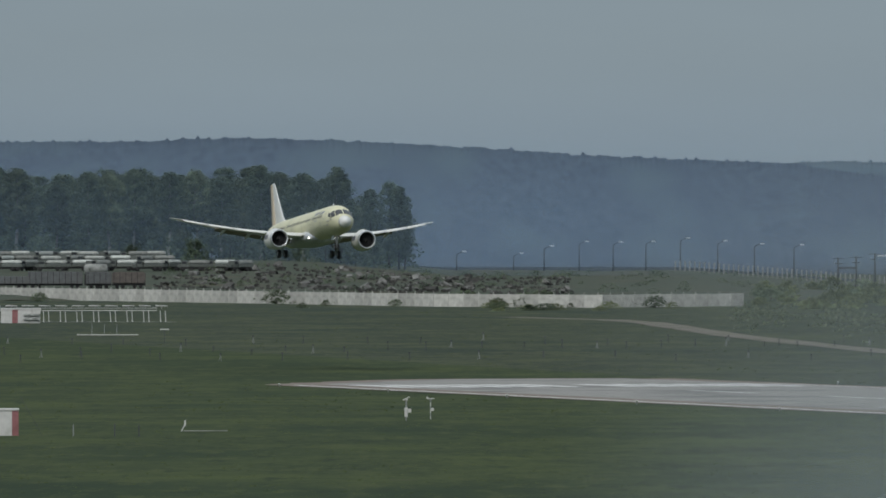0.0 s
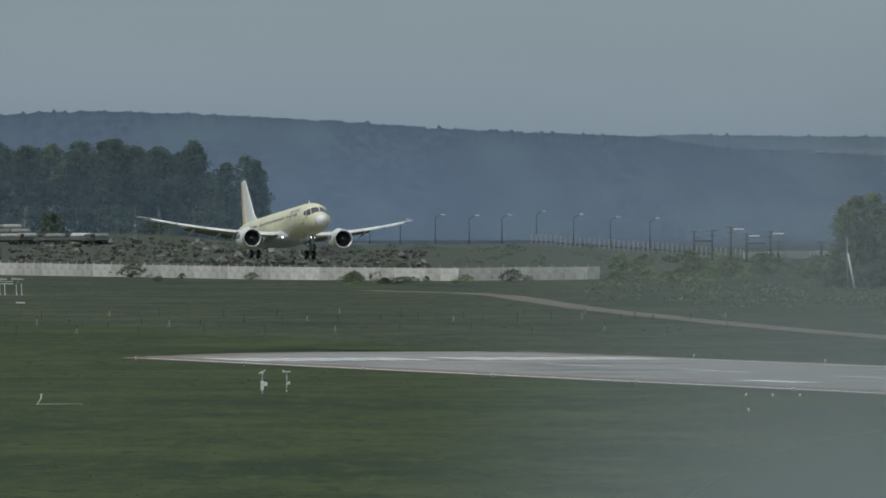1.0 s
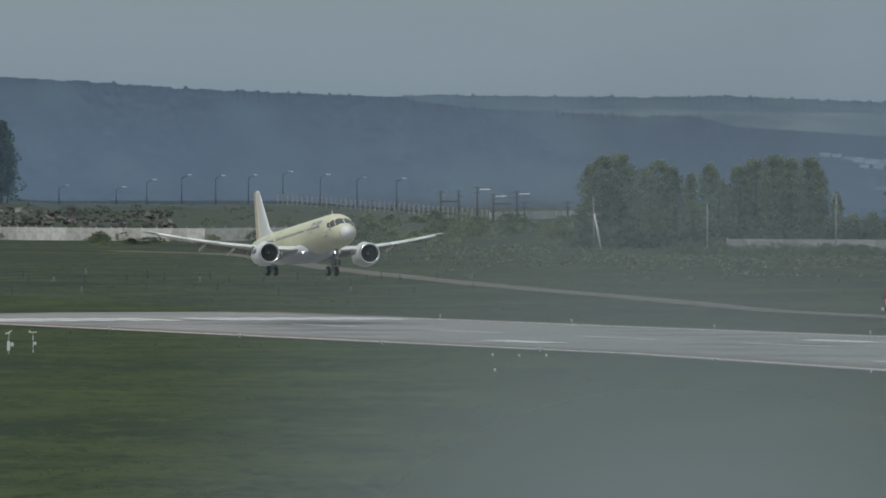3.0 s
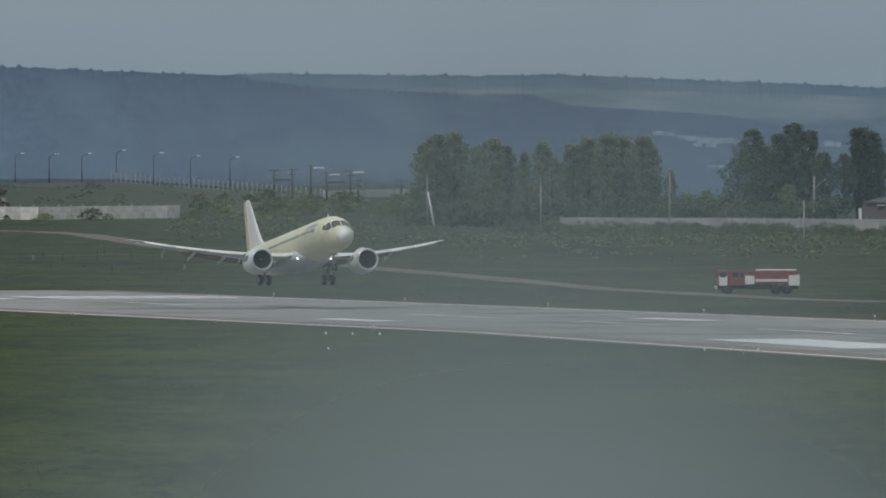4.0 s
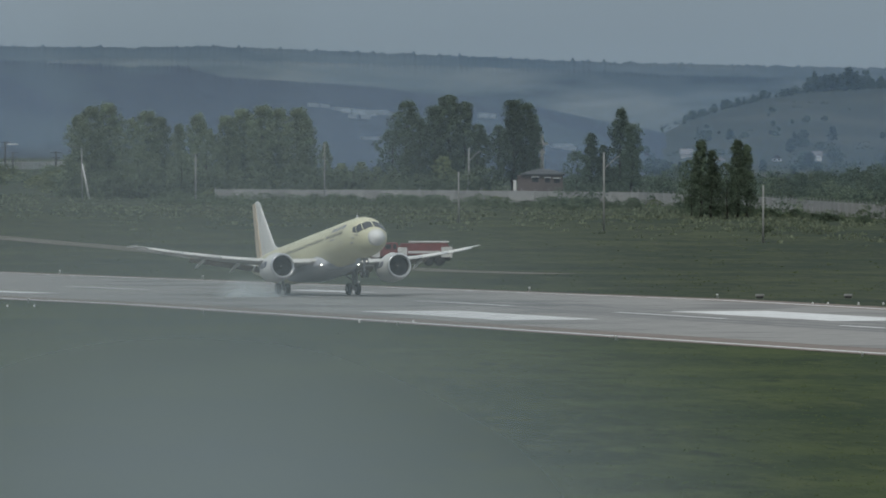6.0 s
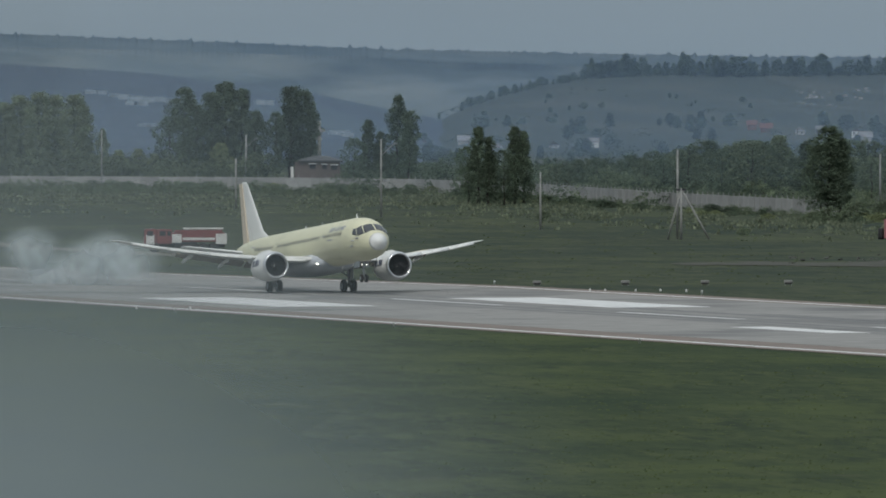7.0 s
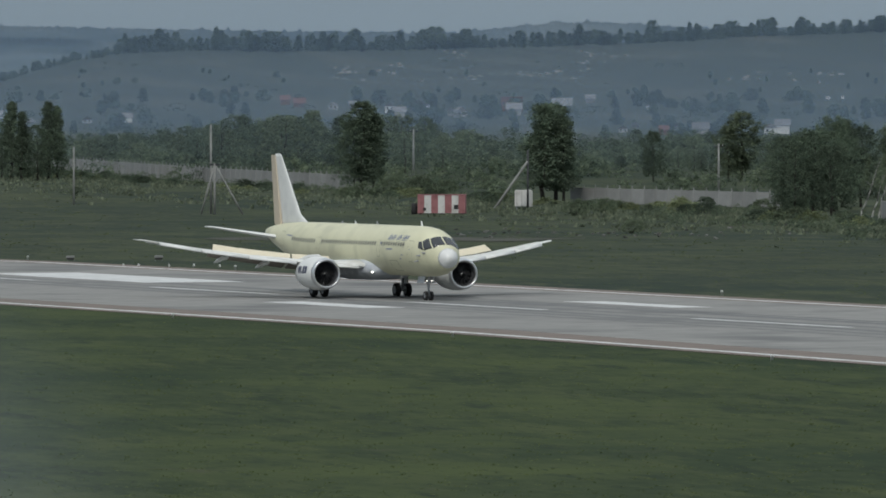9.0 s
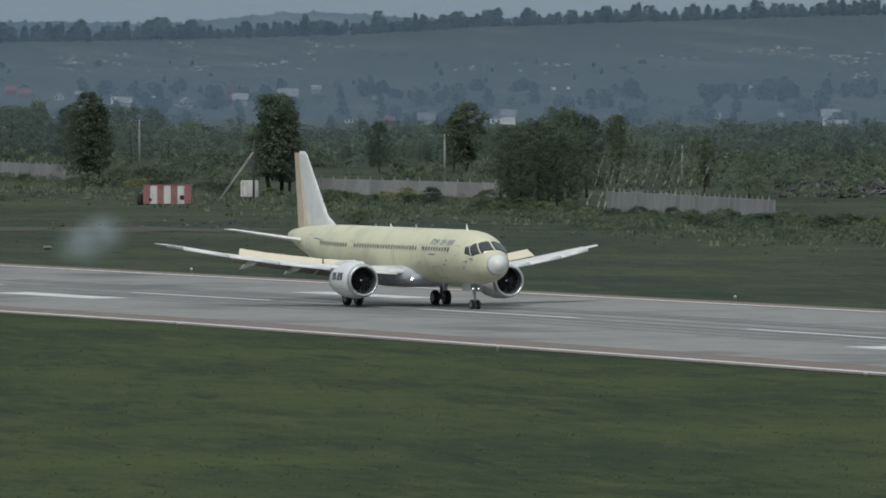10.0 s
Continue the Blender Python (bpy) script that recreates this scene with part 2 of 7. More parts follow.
S_STEPS = [-5200, -4000, -3000, -2200, -1700, -1450, -1400, -1370] + list(range(-1340, -1000, 20)) + [-1000, -900, -780, -760, -740, -700, -600, -500, -400, -360, 0, 1500, 5200]


def strip(bm, l0, l1, up, s0=None, s1=None, cut=None):
    """A sheet that follows the ground between two lines along the runway; cut(s) trims its near side."""
    lo, hi = (S_STEPS[0] if s0 is None else s0), (S_STEPS[-1] if s1 is None else s1)
    ss = [lo] + [s for s in S_STEPS if lo < s < hi] + [hi]
    if cut:
        ss = sorted(set(ss + [s for s in range(-1402, -1340, 6)]))
    prev = None
    for s in ss:
        near = max(l0, cut(s)) if cut else l0
        cur = (bm.verts.new(spot(s, near, up)), bm.verts.new(spot(s, l1, up)))
        if prev:
            bm.faces.new((prev[0], cur[0], cur[1], prev[1]))
        prev = cur


# ---- ground, runway, markings ----
bm = bmesh.new()
for l0, l1 in ((-5200, 297), (297, 365), (365, 5200)):
    strip(bm, l0, l1, 0.0)
bmesh.ops.remove_doubles(bm, verts=bm.verts, dist=0.01)
# the haze-tinted grass colour goes on everything beyond the runway
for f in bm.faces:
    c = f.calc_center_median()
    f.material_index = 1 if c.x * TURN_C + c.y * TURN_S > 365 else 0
tagged(link("ground", bm, [M_GRASS, M_FAR_GRASS], smooth=False), "mown green airfield grass with dry patches", "ground", kind="structure")

def worn_end(s):
    """Where the runway's overgrown near corner begins, towards its far end."""
    ragged = 2.2 * noise.noise((s * 0.09, 3.0, 0.0)) + 1.2 * noise.noise((s * 0.31, 1.0, 0.0))
    return float(np.interp(s, [-1405, -1400, -1378, -1352, -1340], [338, 327, 313, 300, 296])) + ragged


MID = 332.0
bm = bmesh.new()
strip(bm, 306, 358.5, 0.05, -1402, 1200, lambda s: worn_end(s) + (7.5 if s < -1340 else 0))
runway = tagged(link("runway", bm, M_RUNWAY, smooth=False), "worn grey concrete runway with white markings", "runway", kind="structure")
bm = bmesh.new()
strip(bm, 298.5, 358.0, 0.044, -1404, -1330, worn_end)
strip(bm, 298.5, 306, 0.046, -1330, 1200)
strip(bm, 358.5, 364, 0.046, -1400, 1200)
part("shoulder", bm, M_SHOULDER, runway, "brown stained concrete shoulder")
for l in (300.6, 360.3):
    bm = bmesh.new()
    strip(bm, l - 0.5, l + 0.5, 0.056, -1340, 1200)
    part("edge_line", bm, M_MARK, runway)


def marking(l0, l1, s0, s1, name="marking"):
    bm = bmesh.new()
    strip(bm, l0, l1, 0.066, s0, s1)
    part(name, bm, M_MARK, runway)


for k in range(6):
    marking(MID - 25.5 + k * 4.0, MID - 22.9 + k * 4.0, -1338, -1308, "threshold_bar")
    marking(MID + 2.6 + k * 4.0, MID + 5.2 + k * 4.0, -1338, -1308, "threshold_bar")
marking(311.0, 320.5, -981, -940, "aiming_point")
marking(337.5, 347.0, -971, -927, "aiming_point")
for s in (-1120, -854, -690):
    marking(321.0 if s > -1000 else 312.5, 324.5 if s > -1000 else 316.0, s, s + 23, "touchdown_mark")
    marking(344.0, 347.5, s + 8, s + 31, "touchdown_mark")
for k in range(12):
    marking(MID - 0.45, MID + 0.45, -1270 + k * 60, -1240 + k * 60, "centre_dash")
for l, w, s0, s1 in ((330, 0.8, -1090, -560), (334, 0.6, -1030, -500), (338.5, 0.9, -1060, -640), (327, 0.6, -980, -600), (341, 0.5, -900, -400), (324, 0.4, -860, -500)):
    bm = bmesh.new()
    strip(bm, l - w, l + w, 0.061, s0, s1)
    part("tyre_streak", bm, M_RUBBER, runway)

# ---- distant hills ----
# upland, fields and ridge have the haze's blue and paleness in their base colours
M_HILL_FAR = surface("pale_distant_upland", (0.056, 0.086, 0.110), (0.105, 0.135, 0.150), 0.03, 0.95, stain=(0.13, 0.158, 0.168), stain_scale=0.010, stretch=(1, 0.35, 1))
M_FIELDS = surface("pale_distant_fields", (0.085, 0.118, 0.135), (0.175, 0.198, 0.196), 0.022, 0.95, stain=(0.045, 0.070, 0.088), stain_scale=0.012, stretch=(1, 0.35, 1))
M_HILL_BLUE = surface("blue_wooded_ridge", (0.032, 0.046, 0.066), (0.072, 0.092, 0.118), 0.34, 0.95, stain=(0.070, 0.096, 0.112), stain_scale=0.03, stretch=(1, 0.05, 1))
M_HILL_NEAR = surface("dull_green_hillside", (0.026, 0.037, 0.030), (0.060, 0.072, 0.056), 0.40, 0.95, stain=(0.070, 0.074, 0.058), stain_scale=0.05, stretch=(1, 0.07, 1))


def ridge_near(g):
    return float(np.interp(g, [-4000, 1700, 2150, 9000], [3480, 3480, 2650, 2650]))


def ridge(name, label, material, knots, near, far, jag, foot=-150, face=0.0):
    """A hill whose skyline passes through (bearing, height above the level line) knots."""
    gs, es = [k[0] for k in knots], [k[1] for k in knots]
    bm = bmesh.new()
    rows = 14
    cols = []
    rng = random.Random(name)
    g = gs[0]
    while g <= gs[-1]:
        top = float(np.interp(g, gs, es))
        col = []
        for i in range(rows + 1):
            k = i / rows
            start = near(g) if callable(near) else near
            d = start + (far - start) * k
            low = -(EYE + 2.2) / start * 19955 - 6
            prof = k ** 0.8
            el = low + (top - low) * prof
            if i < rows:
                el += face * noise.noise((g * 0.004, k * 5, 3.1)) * math.sin(math.pi * k)
            else:
                el += jag * (noise.noise((g * 0.035, 0, 1)) * 0.6 + max(0.0, noise.noise((g * 0.11, 4, 1))) * 1.5 + rng.random() * 0.5 - 0.3)
            p = polar(g, d)
            col.append(bm.verts.new((p.x, p.y, EYE + d * el / 19955)))
        p = polar(g, far + 90)
        col.append(bm.verts.new((p.x, p.y, -30)))
        cols.append(col)
        g += 2.5 if -300 < g < 5300 else 40
    for a, b in zip(cols, cols[1:]):
        for i in range(rows + 1):
            bm.faces.new((a[i], b[i], b[i + 1], a[i + 1]))
    return tagged(link(name, bm, material, smooth=True), label, "hill", kind="structure")


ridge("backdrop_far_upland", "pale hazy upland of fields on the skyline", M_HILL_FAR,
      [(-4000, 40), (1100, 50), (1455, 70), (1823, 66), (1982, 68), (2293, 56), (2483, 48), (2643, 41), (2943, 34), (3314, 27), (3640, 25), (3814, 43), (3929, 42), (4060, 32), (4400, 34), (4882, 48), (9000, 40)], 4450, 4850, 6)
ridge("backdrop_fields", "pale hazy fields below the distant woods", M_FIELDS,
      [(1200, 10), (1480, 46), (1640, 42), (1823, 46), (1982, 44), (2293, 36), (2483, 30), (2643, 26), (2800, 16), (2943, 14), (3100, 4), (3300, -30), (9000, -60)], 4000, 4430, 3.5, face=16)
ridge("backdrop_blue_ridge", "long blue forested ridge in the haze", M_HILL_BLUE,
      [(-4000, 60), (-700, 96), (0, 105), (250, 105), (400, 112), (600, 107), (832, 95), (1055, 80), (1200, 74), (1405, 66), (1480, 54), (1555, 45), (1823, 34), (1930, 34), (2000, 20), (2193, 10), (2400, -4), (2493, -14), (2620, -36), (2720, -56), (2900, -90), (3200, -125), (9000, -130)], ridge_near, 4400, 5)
ridge("backdrop_hillside", "grassy hillside with a tree line along its crest", M_HILL_NEAR,
      [(2560, -175), (2680, -125), (2743, -98), (2829, -62), (2893, -40), (2960, -24), (3043, -10), (3160, -4), (3314, -6), (3429, -6), (3729, 2), (3900, 6), (4029, 12), (4150, 20), (4397, 28), (4784, 40), (6000, 60), (9000, 40)], 2650, 4150, 2.5, face=10)

# ---- the airliner ----
# local axes: x forward from the main wheels, y to port, z up from the tyres' footprint
GEAR = 20.3
HULL = [(0.0, 3.46, 3.54, 0.03), (-0.05, 3.28, 3.72, 0.22), (-0.2, 3.09, 3.91, 0.42), (-0.5, 2.83, 4.19, 0.73), (-1.0, 2.53, 4.52, 1.07), (-1.7, 2.27, 4.93, 1.41), (-2.5, 2.1, 5.42, 1.68), (-3.3, 2.02, 5.74, 1.83), (-4.3, 1.97, 5.95, 1.94), (-5.5, 1.95, 6.04, 2.0), (-7, 1.95, 6.07, 2.03),
        (-12, 1.95, 6.07, 2.03), (-20, 1.95, 6.07, 2.03), (-27.5, 1.96, 6.07, 2.03), (-30, 2.12, 6.07, 2.0), (-32.5, 2.5, 6.05, 1.88), (-35, 3.03, 6.0, 1.65), (-37.5, 3.62, 5.9, 1.3), (-39.5, 4.12, 5.76, 0.92), (-41, 4.5, 5.6, 0.58), (-42, 4.8, 5.4, 0.3), (-42.25, 4.95, 5.25, 0.14)]
HULL_U = [-h[0] for h in HULL]


def hull_at(u, phi, out=0.0):
    """A point of the hull: u from the nose, phi degrees from the top round to starboard."""
    lo, hi, hw = (float(np.interp(-u, HULL_U, [h[i] for h in HULL])) for i in (1, 2, 3))
    zc, rz = (lo + hi) / 2, (hi - lo) / 2
    a = radians(phi)
    return Vector((u + GEAR, -(hw + out) * math.sin(a), zc + (rz + out) * math.cos(a)))


def hull_patch(bm, corners, out=0.02, n=5):
    """A piece of skin between four (u, phi) corners, with a rim down to the hull."""
    (a, b, c, d) = corners

    def uv(i, j):
        s, t = i / n, j / n
        return tuple((a[k] * (1 - s) + b[k] * s) * (1 - t) + (d[k] * (1 - s) + c[k] * s) * t for k in (0, 1))
    grid = [[bm.verts.new(hull_at(*uv(i, j), out)) for j in range(n + 1)] for i in range(n + 1)]
    for i in range(n):
        for j in range(n):
            bm.faces.new((grid[i][j], grid[i + 1][j], grid[i + 1][j + 1], grid[i][j + 1]))
    loop = [(i, 0) for i in range(n)] + [(n, j) for j in range(n)] + [(i, n) for i in range(n, 0, -1)] + [(0, j) for j in range(n, 0, -1)]
    low = [bm.verts.new(hull_at(*uv(i, j), -0.03)) for i, j in loop]
    for k in range(len(loop)):
        i, j = loop[k]
        i2, j2 = loop[(k + 1) % len(loop)]
        bm.faces.new((grid[i][j], low[k], low[(k + 1) % len(loop)], grid[i2][j2]))
    return bm


def aerofoil(le, chord, z, thick, y, n=9, droop=0.0):
    """A wing section at span y: leading edge le (u from the nose), as a closed loop."""
    pts = []
    xs = [0.5 * (1 - math.cos(math.pi * i / n)) for i in range(n + 1)]
    yt = lambda x: 5 * thick * (0.2969 * math.sqrt(x) - 0.126 * x - 0.3516 * x * x + 0.2843 * x ** 3 - 0.1015 * x ** 4)
    for x in xs:
        pts.append(Vector((le - chord * x + GEAR, y, z + chord * (yt(x) + 0.02 * math.sin(math.pi * x)) - droop * x * x)))
    for x in xs[-2:0:-1]:
        pts.append(Vector((le - chord * x + GEAR, y, z + chord * (-0.75 * yt(x) + 0.02 * math.sin(math.pi * x)) - droop * x * x)))
    return pts


# span, leading edge, trailing edge, height, thickness
WING = [(1.5, -13.3, -21.6, 2.62, 0.13), (3.0, -14.55, -21.6, 2.74, 0.125), (6.3, -16.6, -21.85, 3.03, 0.115), (10.0, -18.6, -22.8, 3.54, 0.105), (14.0, -20.85, -23.9, 4.25, 0.10), (16.8, -22.4, -24.6, 4.85, 0.10), (18.0, -23.1, -24.9, 5.08, 0.09), (18.4, -23.8, -25.0, 5.16, 0.06)]


def wing_at(span, k):
    """(x, z) on the wing's middle surface at a span and a part k of the chord."""
    le, te, z = (float(np.interp(span, [w[0] for w in WING], [w[i] for w in WING])) for i in (1, 2, 3))
    return le + (te - le) * k + GEAR, z


def airliner():
    plane = thing("airliner", "twin-engined airliner in yellow-green primer, landing gear down", "airplane")
    bm = bmesh.new()
    lofted(bm, [[hull_at(h[0], 360 * i / 48) for i in range(48)] for h in HULL])
    fuselage = part("fuselage", bm, M_PRIMER, plane, "yellow-green primed fuselage skin", True)
    # radome, slightly proud of the skin
    bm = bmesh.new()
    lofted(bm, [[hull_at(u, 360 * i / 48, 0.012) for i in range(48)] for u in (0.0, -0.05, -0.2, -0.5, -0.7)])
    part("radome", bm, M_WHITE, plane, "white nose radome", True)
    # exhaust of the auxiliary unit
    bm = bmesh.new()
    spun(bm, [(0, 0.16), (-0.25, 0.15), (-0.25, 0.11), (0.05, 0.1)], "x", 16, (-42.2 + GEAR, 0, 5.1))
    part("tail_cone", bm, M_STEEL, plane, "dark metal exhaust cone")
    # flight deck windows
    for sg in (1, -1):
        for c in (((-1.12, 3), (-1.38, 50), (-2.35, 33), (-2.2, 2.5)), ((-1.48, 53), (-2.1, 73), (-2.75, 53), (-2.47, 35)), ((-2.2, 74), (-3.0, 75), (-3.2, 59), (-2.87, 54))):
            bm = bmesh.new()
            hull_patch(bm, [(u, sg * ph) for u, ph in c], 0.02)
            part("cockpit_window", bm, M_GLASS, fuselage, "dark flight deck window", True)
    # cabin windows in three runs, both sides
    spots = [-5.7 - 0.53 * i for i in range(10)] + [-12.0 - 0.53 * i for i in range(24)] + [-26.0 - 0.53 * i for i in range(11)]
    me = None
    for sg in (1, -1):
        for u in spots:
            p = hull_at(u, sg * 74)
            if me is None:
                bm = bmesh.new()
                box(bm, -0.13, 0.13, -0.02, 0.02, -0.2, 0.2, 0.0)
                bmesh.ops.bevel(bm, geom=[ed for ed in bm.edges if abs(ed.verts[0].co.y - ed.verts[1].co.y) > 0.03], offset=0.1, segments=3, affect="EDGES")
                ob = part("cabin_window", bm, M_CABIN, fuselage)
                me = ob.data
            else:
                ob = new("cabin_window", me)
                ob.parent = fuselage
            hw = 2.03 if u > -28 else float(np.interp(-u, HULL_U, [h[3] for h in HULL]))
            ob.matrix_basis = Matrix.Translation((u + GEAR, -sg * math.sin(radians(74)) * hw, p.z)) @ pose(0, 0, 0, -sg * 16)
    # cabin doors and hatches: raised outlines
    for u0, u1, f0, f1 in ((-3.95, -4.8, 62, 112), (-10.9, -11.5, 66, 104), (-24.75, -25.4, 64, 106), (-33.9, -34.7, 58, 104), (-7.2, -8.9, 112, 140)):
        for sg in (1, -1):
            bm = bmesh.new()
            w, a = 0.03, 0.9
            for c in (((u0, f0), (u0 - w, f0), (u0 - w, f1), (u0, f1)), ((u1, f0), (u1 - w, f0), (u1 - w, f1), (u1, f1)), ((u0, f0), (u1, f0), (u1, f0 + a), (u0, f0 + a)), ((u0, f1), (u1, f1), (u1, f1 + a), (u0, f1 + a))):
                hull_patch(bm, [(u, sg * ph) for u, ph in c], 0.008, 3)
            part("door_outline", bm, M_SEAM, fuselage)
    # type lettering kept as plain bars, above the forward windows and on the tail
    glyphs = [(-5.35, 0.5), (-5.98, 0.42), (-6.55, 0.2), (-6.92, 0.44), (-7.5, 0.16), (-7.82, 0.2), (-8.2, 0.42), (-8.76, 0.16), (-9.1, 0.44)]
    rows = []
    for u, ln in glyphs:
        if abs(ln - 0.2) < 0.01:
            rows.append((u, ln, 57, 59, 0.0))
            continue
        rows += [(u, 0.11, 51, 65, 0.2), (u - ln + 0.11, 0.11, 51, 65, 0.2)] if ln > 0.3 else [(u, 0.12, 51, 65, 0.2)]
        if ln > 0.3:
            rows += [(u - 0.1, ln - 0.2, 51, 53.5, 0.2), (u - 0.1, ln - 0.2, 57, 59.5, 0.1)]
    for u, ln, f0, f1, lean in rows:
        bm = bmesh.new()
        hull_patch(bm, [(u + lean, f0), (u - ln + lean, f0), (u - ln, f1), (u, f1)], 0.01, 3)
        part("lettering_bar", bm, M_BLUE, fuselage)
    for u0, u1, f0, f1 in ((-8.1, -9.4, 84.5, 87.5), (-31.6, -33.2, 66, 69), (-10.45, -10.9, 70, 75), (-5.75, -6.15, 97, 99), (-6.2, -6.45, 105, 108), (-4.3, -4.5, 84, 85.5)):
        bm = bmesh.new()
        hull_patch(bm, [(u0, f0), (u1, f0), (u1, f1), (u0, f1)], 0.01, 3)
        part("lettering_bar", bm, M_BLUE, fuselage)
    # probes and aerials
    for u, ph, ln, mt in ((-2.0, 80, 0.28, M_STEEL), (-2.6, 92, 0.28, M_STEEL), (-3.0, 108, 0.3, M_STEEL), (-6.5, 0, 0.4, M_WHITE), (-16.5, 0, 0.25, M_STEEL), (-21.5, 0, 0.22, M_WHITE), (-24.5, 0, 0.16, M_STEEL), (-11, 180, 0.4, M_WHITE)):
        bm = bmesh.new()
        a, b = hull_at(u, ph, -0.03), hull_at(u, ph, ln)
        rod(bm, a, b - Vector((0.18, 0, 0)), 0.09, 0.035, 6)
        part("aerial", bm, mt, fuselage)
    # belly fairing
    bm = bmesh.new()
    secs = []
    for u, w, lo, hi in ((-12.3, 1.5, 2.1, 2.6), (-13.2, 2.0, 1.75, 3.2), (-14.6, 2.3, 1.55, 3.45), (-17, 2.42, 1.48, 3.4), (-20.5, 2.42, 1.48, 3.3), (-23, 2.25, 1.6, 3.1), (-24.8, 1.8, 1.8, 2.7), (-25.8, 1.2, 1.98, 2.3)):
        zc, rz = (lo + hi) / 2, (hi - lo) / 2
        s = []
        for i in range(32):
            t = 2 * math.pi * i / 32
            c, q = math.cos(t), math.sin(t)
            s.append(Vector((u + GEAR, w * math.copysign(abs(c) ** 0.7, c), zc + rz * math.copysign(abs(q) ** 0.8, q))))
        secs.append(s)
    lofted(bm, secs)
    part("belly_fairing", bm, M_FAIRING, plane, "unpainted blue-grey belly fairing", True)

    wings = []
    for sg in (1, -1):          # port +1, starboard -1
        bm = bmesh.new()
        lofted(bm, [aerofoil(le, le - (le + (te - le) * 0.80), z, th * 0.9, sg * y) for y, le, te, z, th in WING])
        wing = part("wing", bm, M_WING, plane, "pale grey swept wing", True)
        wings.append((wing, sg))
        # slat along the leading edge
        for y0, y1 in ((2.6, 5.2), (7.0, 10.4), (10.5, 13.8), (13.9, 16.9)):
            bm = bmesh.new()
            secs = []
            for y in (y0, y1):
                x, z = wing_at(y, 0.0)
                c = 0.75 - 0.02 * y
                secs.append([Vector((x + 0.26 - c * (1 - math.cos(t)) * 0.5 * 1.0, sg * y, z - 0.07 + 0.11 * math.sin(t) - 0.1 * (math.cos(t) > 0) * math.cos(t))) for t in (2 * math.pi * i / 12 for i in range(12))])
            lofted(bm, secs)
            part("slat", bm, M_WHITE, wing, "", True)
        # extended flaps
        for y0, y1 in ((2.5, 6.2), (6.4, 12.4)):
            bm = bmesh.new()
            secs = []
            for y in (y0, y1):
                x, z = wing_at(y, 0.80)
                x2, _ = wing_at(y, 1.0)
                c = (x - x2) * 1.05
                secs.append([Vector((x - 0.12 - c * k * 0.86, sg * y, z - 0.08 - c * k * 0.4 + h)) for k, h in ((0, 0), (0.12, 0.12), (0.5, 0.10), (1, 0.01), (1, -0.02), (0.5, -0.06), (0.12, -0.12))])
            lofted(bm, secs)
            part("flap", bm, M_FLAP, wing, "lowered primed flap")
        # aileron
        bm = bmesh.new()
        secs = []
        for y in (12.5, 17.3):
            x, z = wing_at(y, 0.80)
            x2, _ = wing_at(y, 1.0)
            secs.append([Vector((x - 0.02, sg * y, z + 0.08)), Vector((x2, sg * y, z + 0.0)), Vector((x2, sg * y, z - 0.03)), Vector((x - 0.02, sg * y, z - 0.09))])
        lofted(bm, secs)
        part("aileron", bm, M_WING, wing)
        # flap track fairings
        for y in (4.2, 8.2, 11.4):
            x, z = wing_at(y, 0.72)
            bm = bmesh.new()
            lofted(bm, [[Vector((x + dx, sg * y + r * math.cos(t), z + dz - 0.25 + 1.5 * r * math.sin(t))) for t in (2 * math.pi * i / 10 for i in range(10))] for dx, r, dz in ((1.1, 0.03, 0), (0.6, 0.11, -0.03), (-0.4, 0.14, -0.1), (-1.4, 0.12, -0.28), (-2.3, 0.03, -0.5))])
            part("flap_fairing", bm, M_WING, wing, "", True)
        # tip light
        bm = bmesh.new()
        x, z = wing_at(17.9, 0.35)
        bmesh.ops.create_uvsphere(bm, u_segments=8, v_segments=6, radius=0.04, matrix=Matrix.Translation((x, sg * 18.3, z + 0.05)))
        part("tip_lamp", bm, M_WHITE, wing)
        # landing lamp in the wing root
        bm = bmesh.new()
        bmesh.ops.create_uvsphere(bm, u_segments=10, v_segments=8, radius=0.075, matrix=Matrix.Translation((-12.75 + GEAR, sg * 1.92, 2.2)))
        part("landing_light", bm, M_LAMP, plane, "lit landing light")
        # tailplane
        bm = bmesh.new()
        lofted(bm, [aerofoil(-35.6, 4.2, 4.62, 0.10, sg * 0.4), aerofoil(-36.3, 3.7, 4.74, 0.10, sg * 1.4), aerofoil(-39.3, 1.75, 5.5, 0.09, sg * 5.9), aerofoil(-39.9, 1.1, 5.53, 0.06, sg * 6.2)])
        part("tailplane", bm, M_WHITE, plane, "white tailplane", True)
        engine(plane, sg)
        main_gear(plane, sg)
    # fin and rudder
    bm = bmesh.new()

    def fin_section(z, le, te, th):
        loop = aerofoil(le, le - te, 0.0, th, 0.0, 9)
        return [Vector((p.x, p.z - 0.02 * (le - te) * math.sin(math.pi * min(1, max(0, (le + GEAR - p.x) / (le - te)))), z)) for p in loop]
    lofted(bm, [fin_section(z, le, te, th) for z, le, te, th in ((5.55, -32.0, -38.7, 0.07), (6.1, -32.9, -38.8, 0.075), (6.7, -34.4, -38.95, 0.09), (8.5, -36.1, -39.5, 0.09), (10.6, -38.05, -40.15, 0.09), (11.45, -38.85, -40.4, 0.09), (11.72, -39.3, -40.5, 0.06))])
    part("fin", bm, M_WHITE, plane, "white tail fin", True)
    bm = bmesh.new()
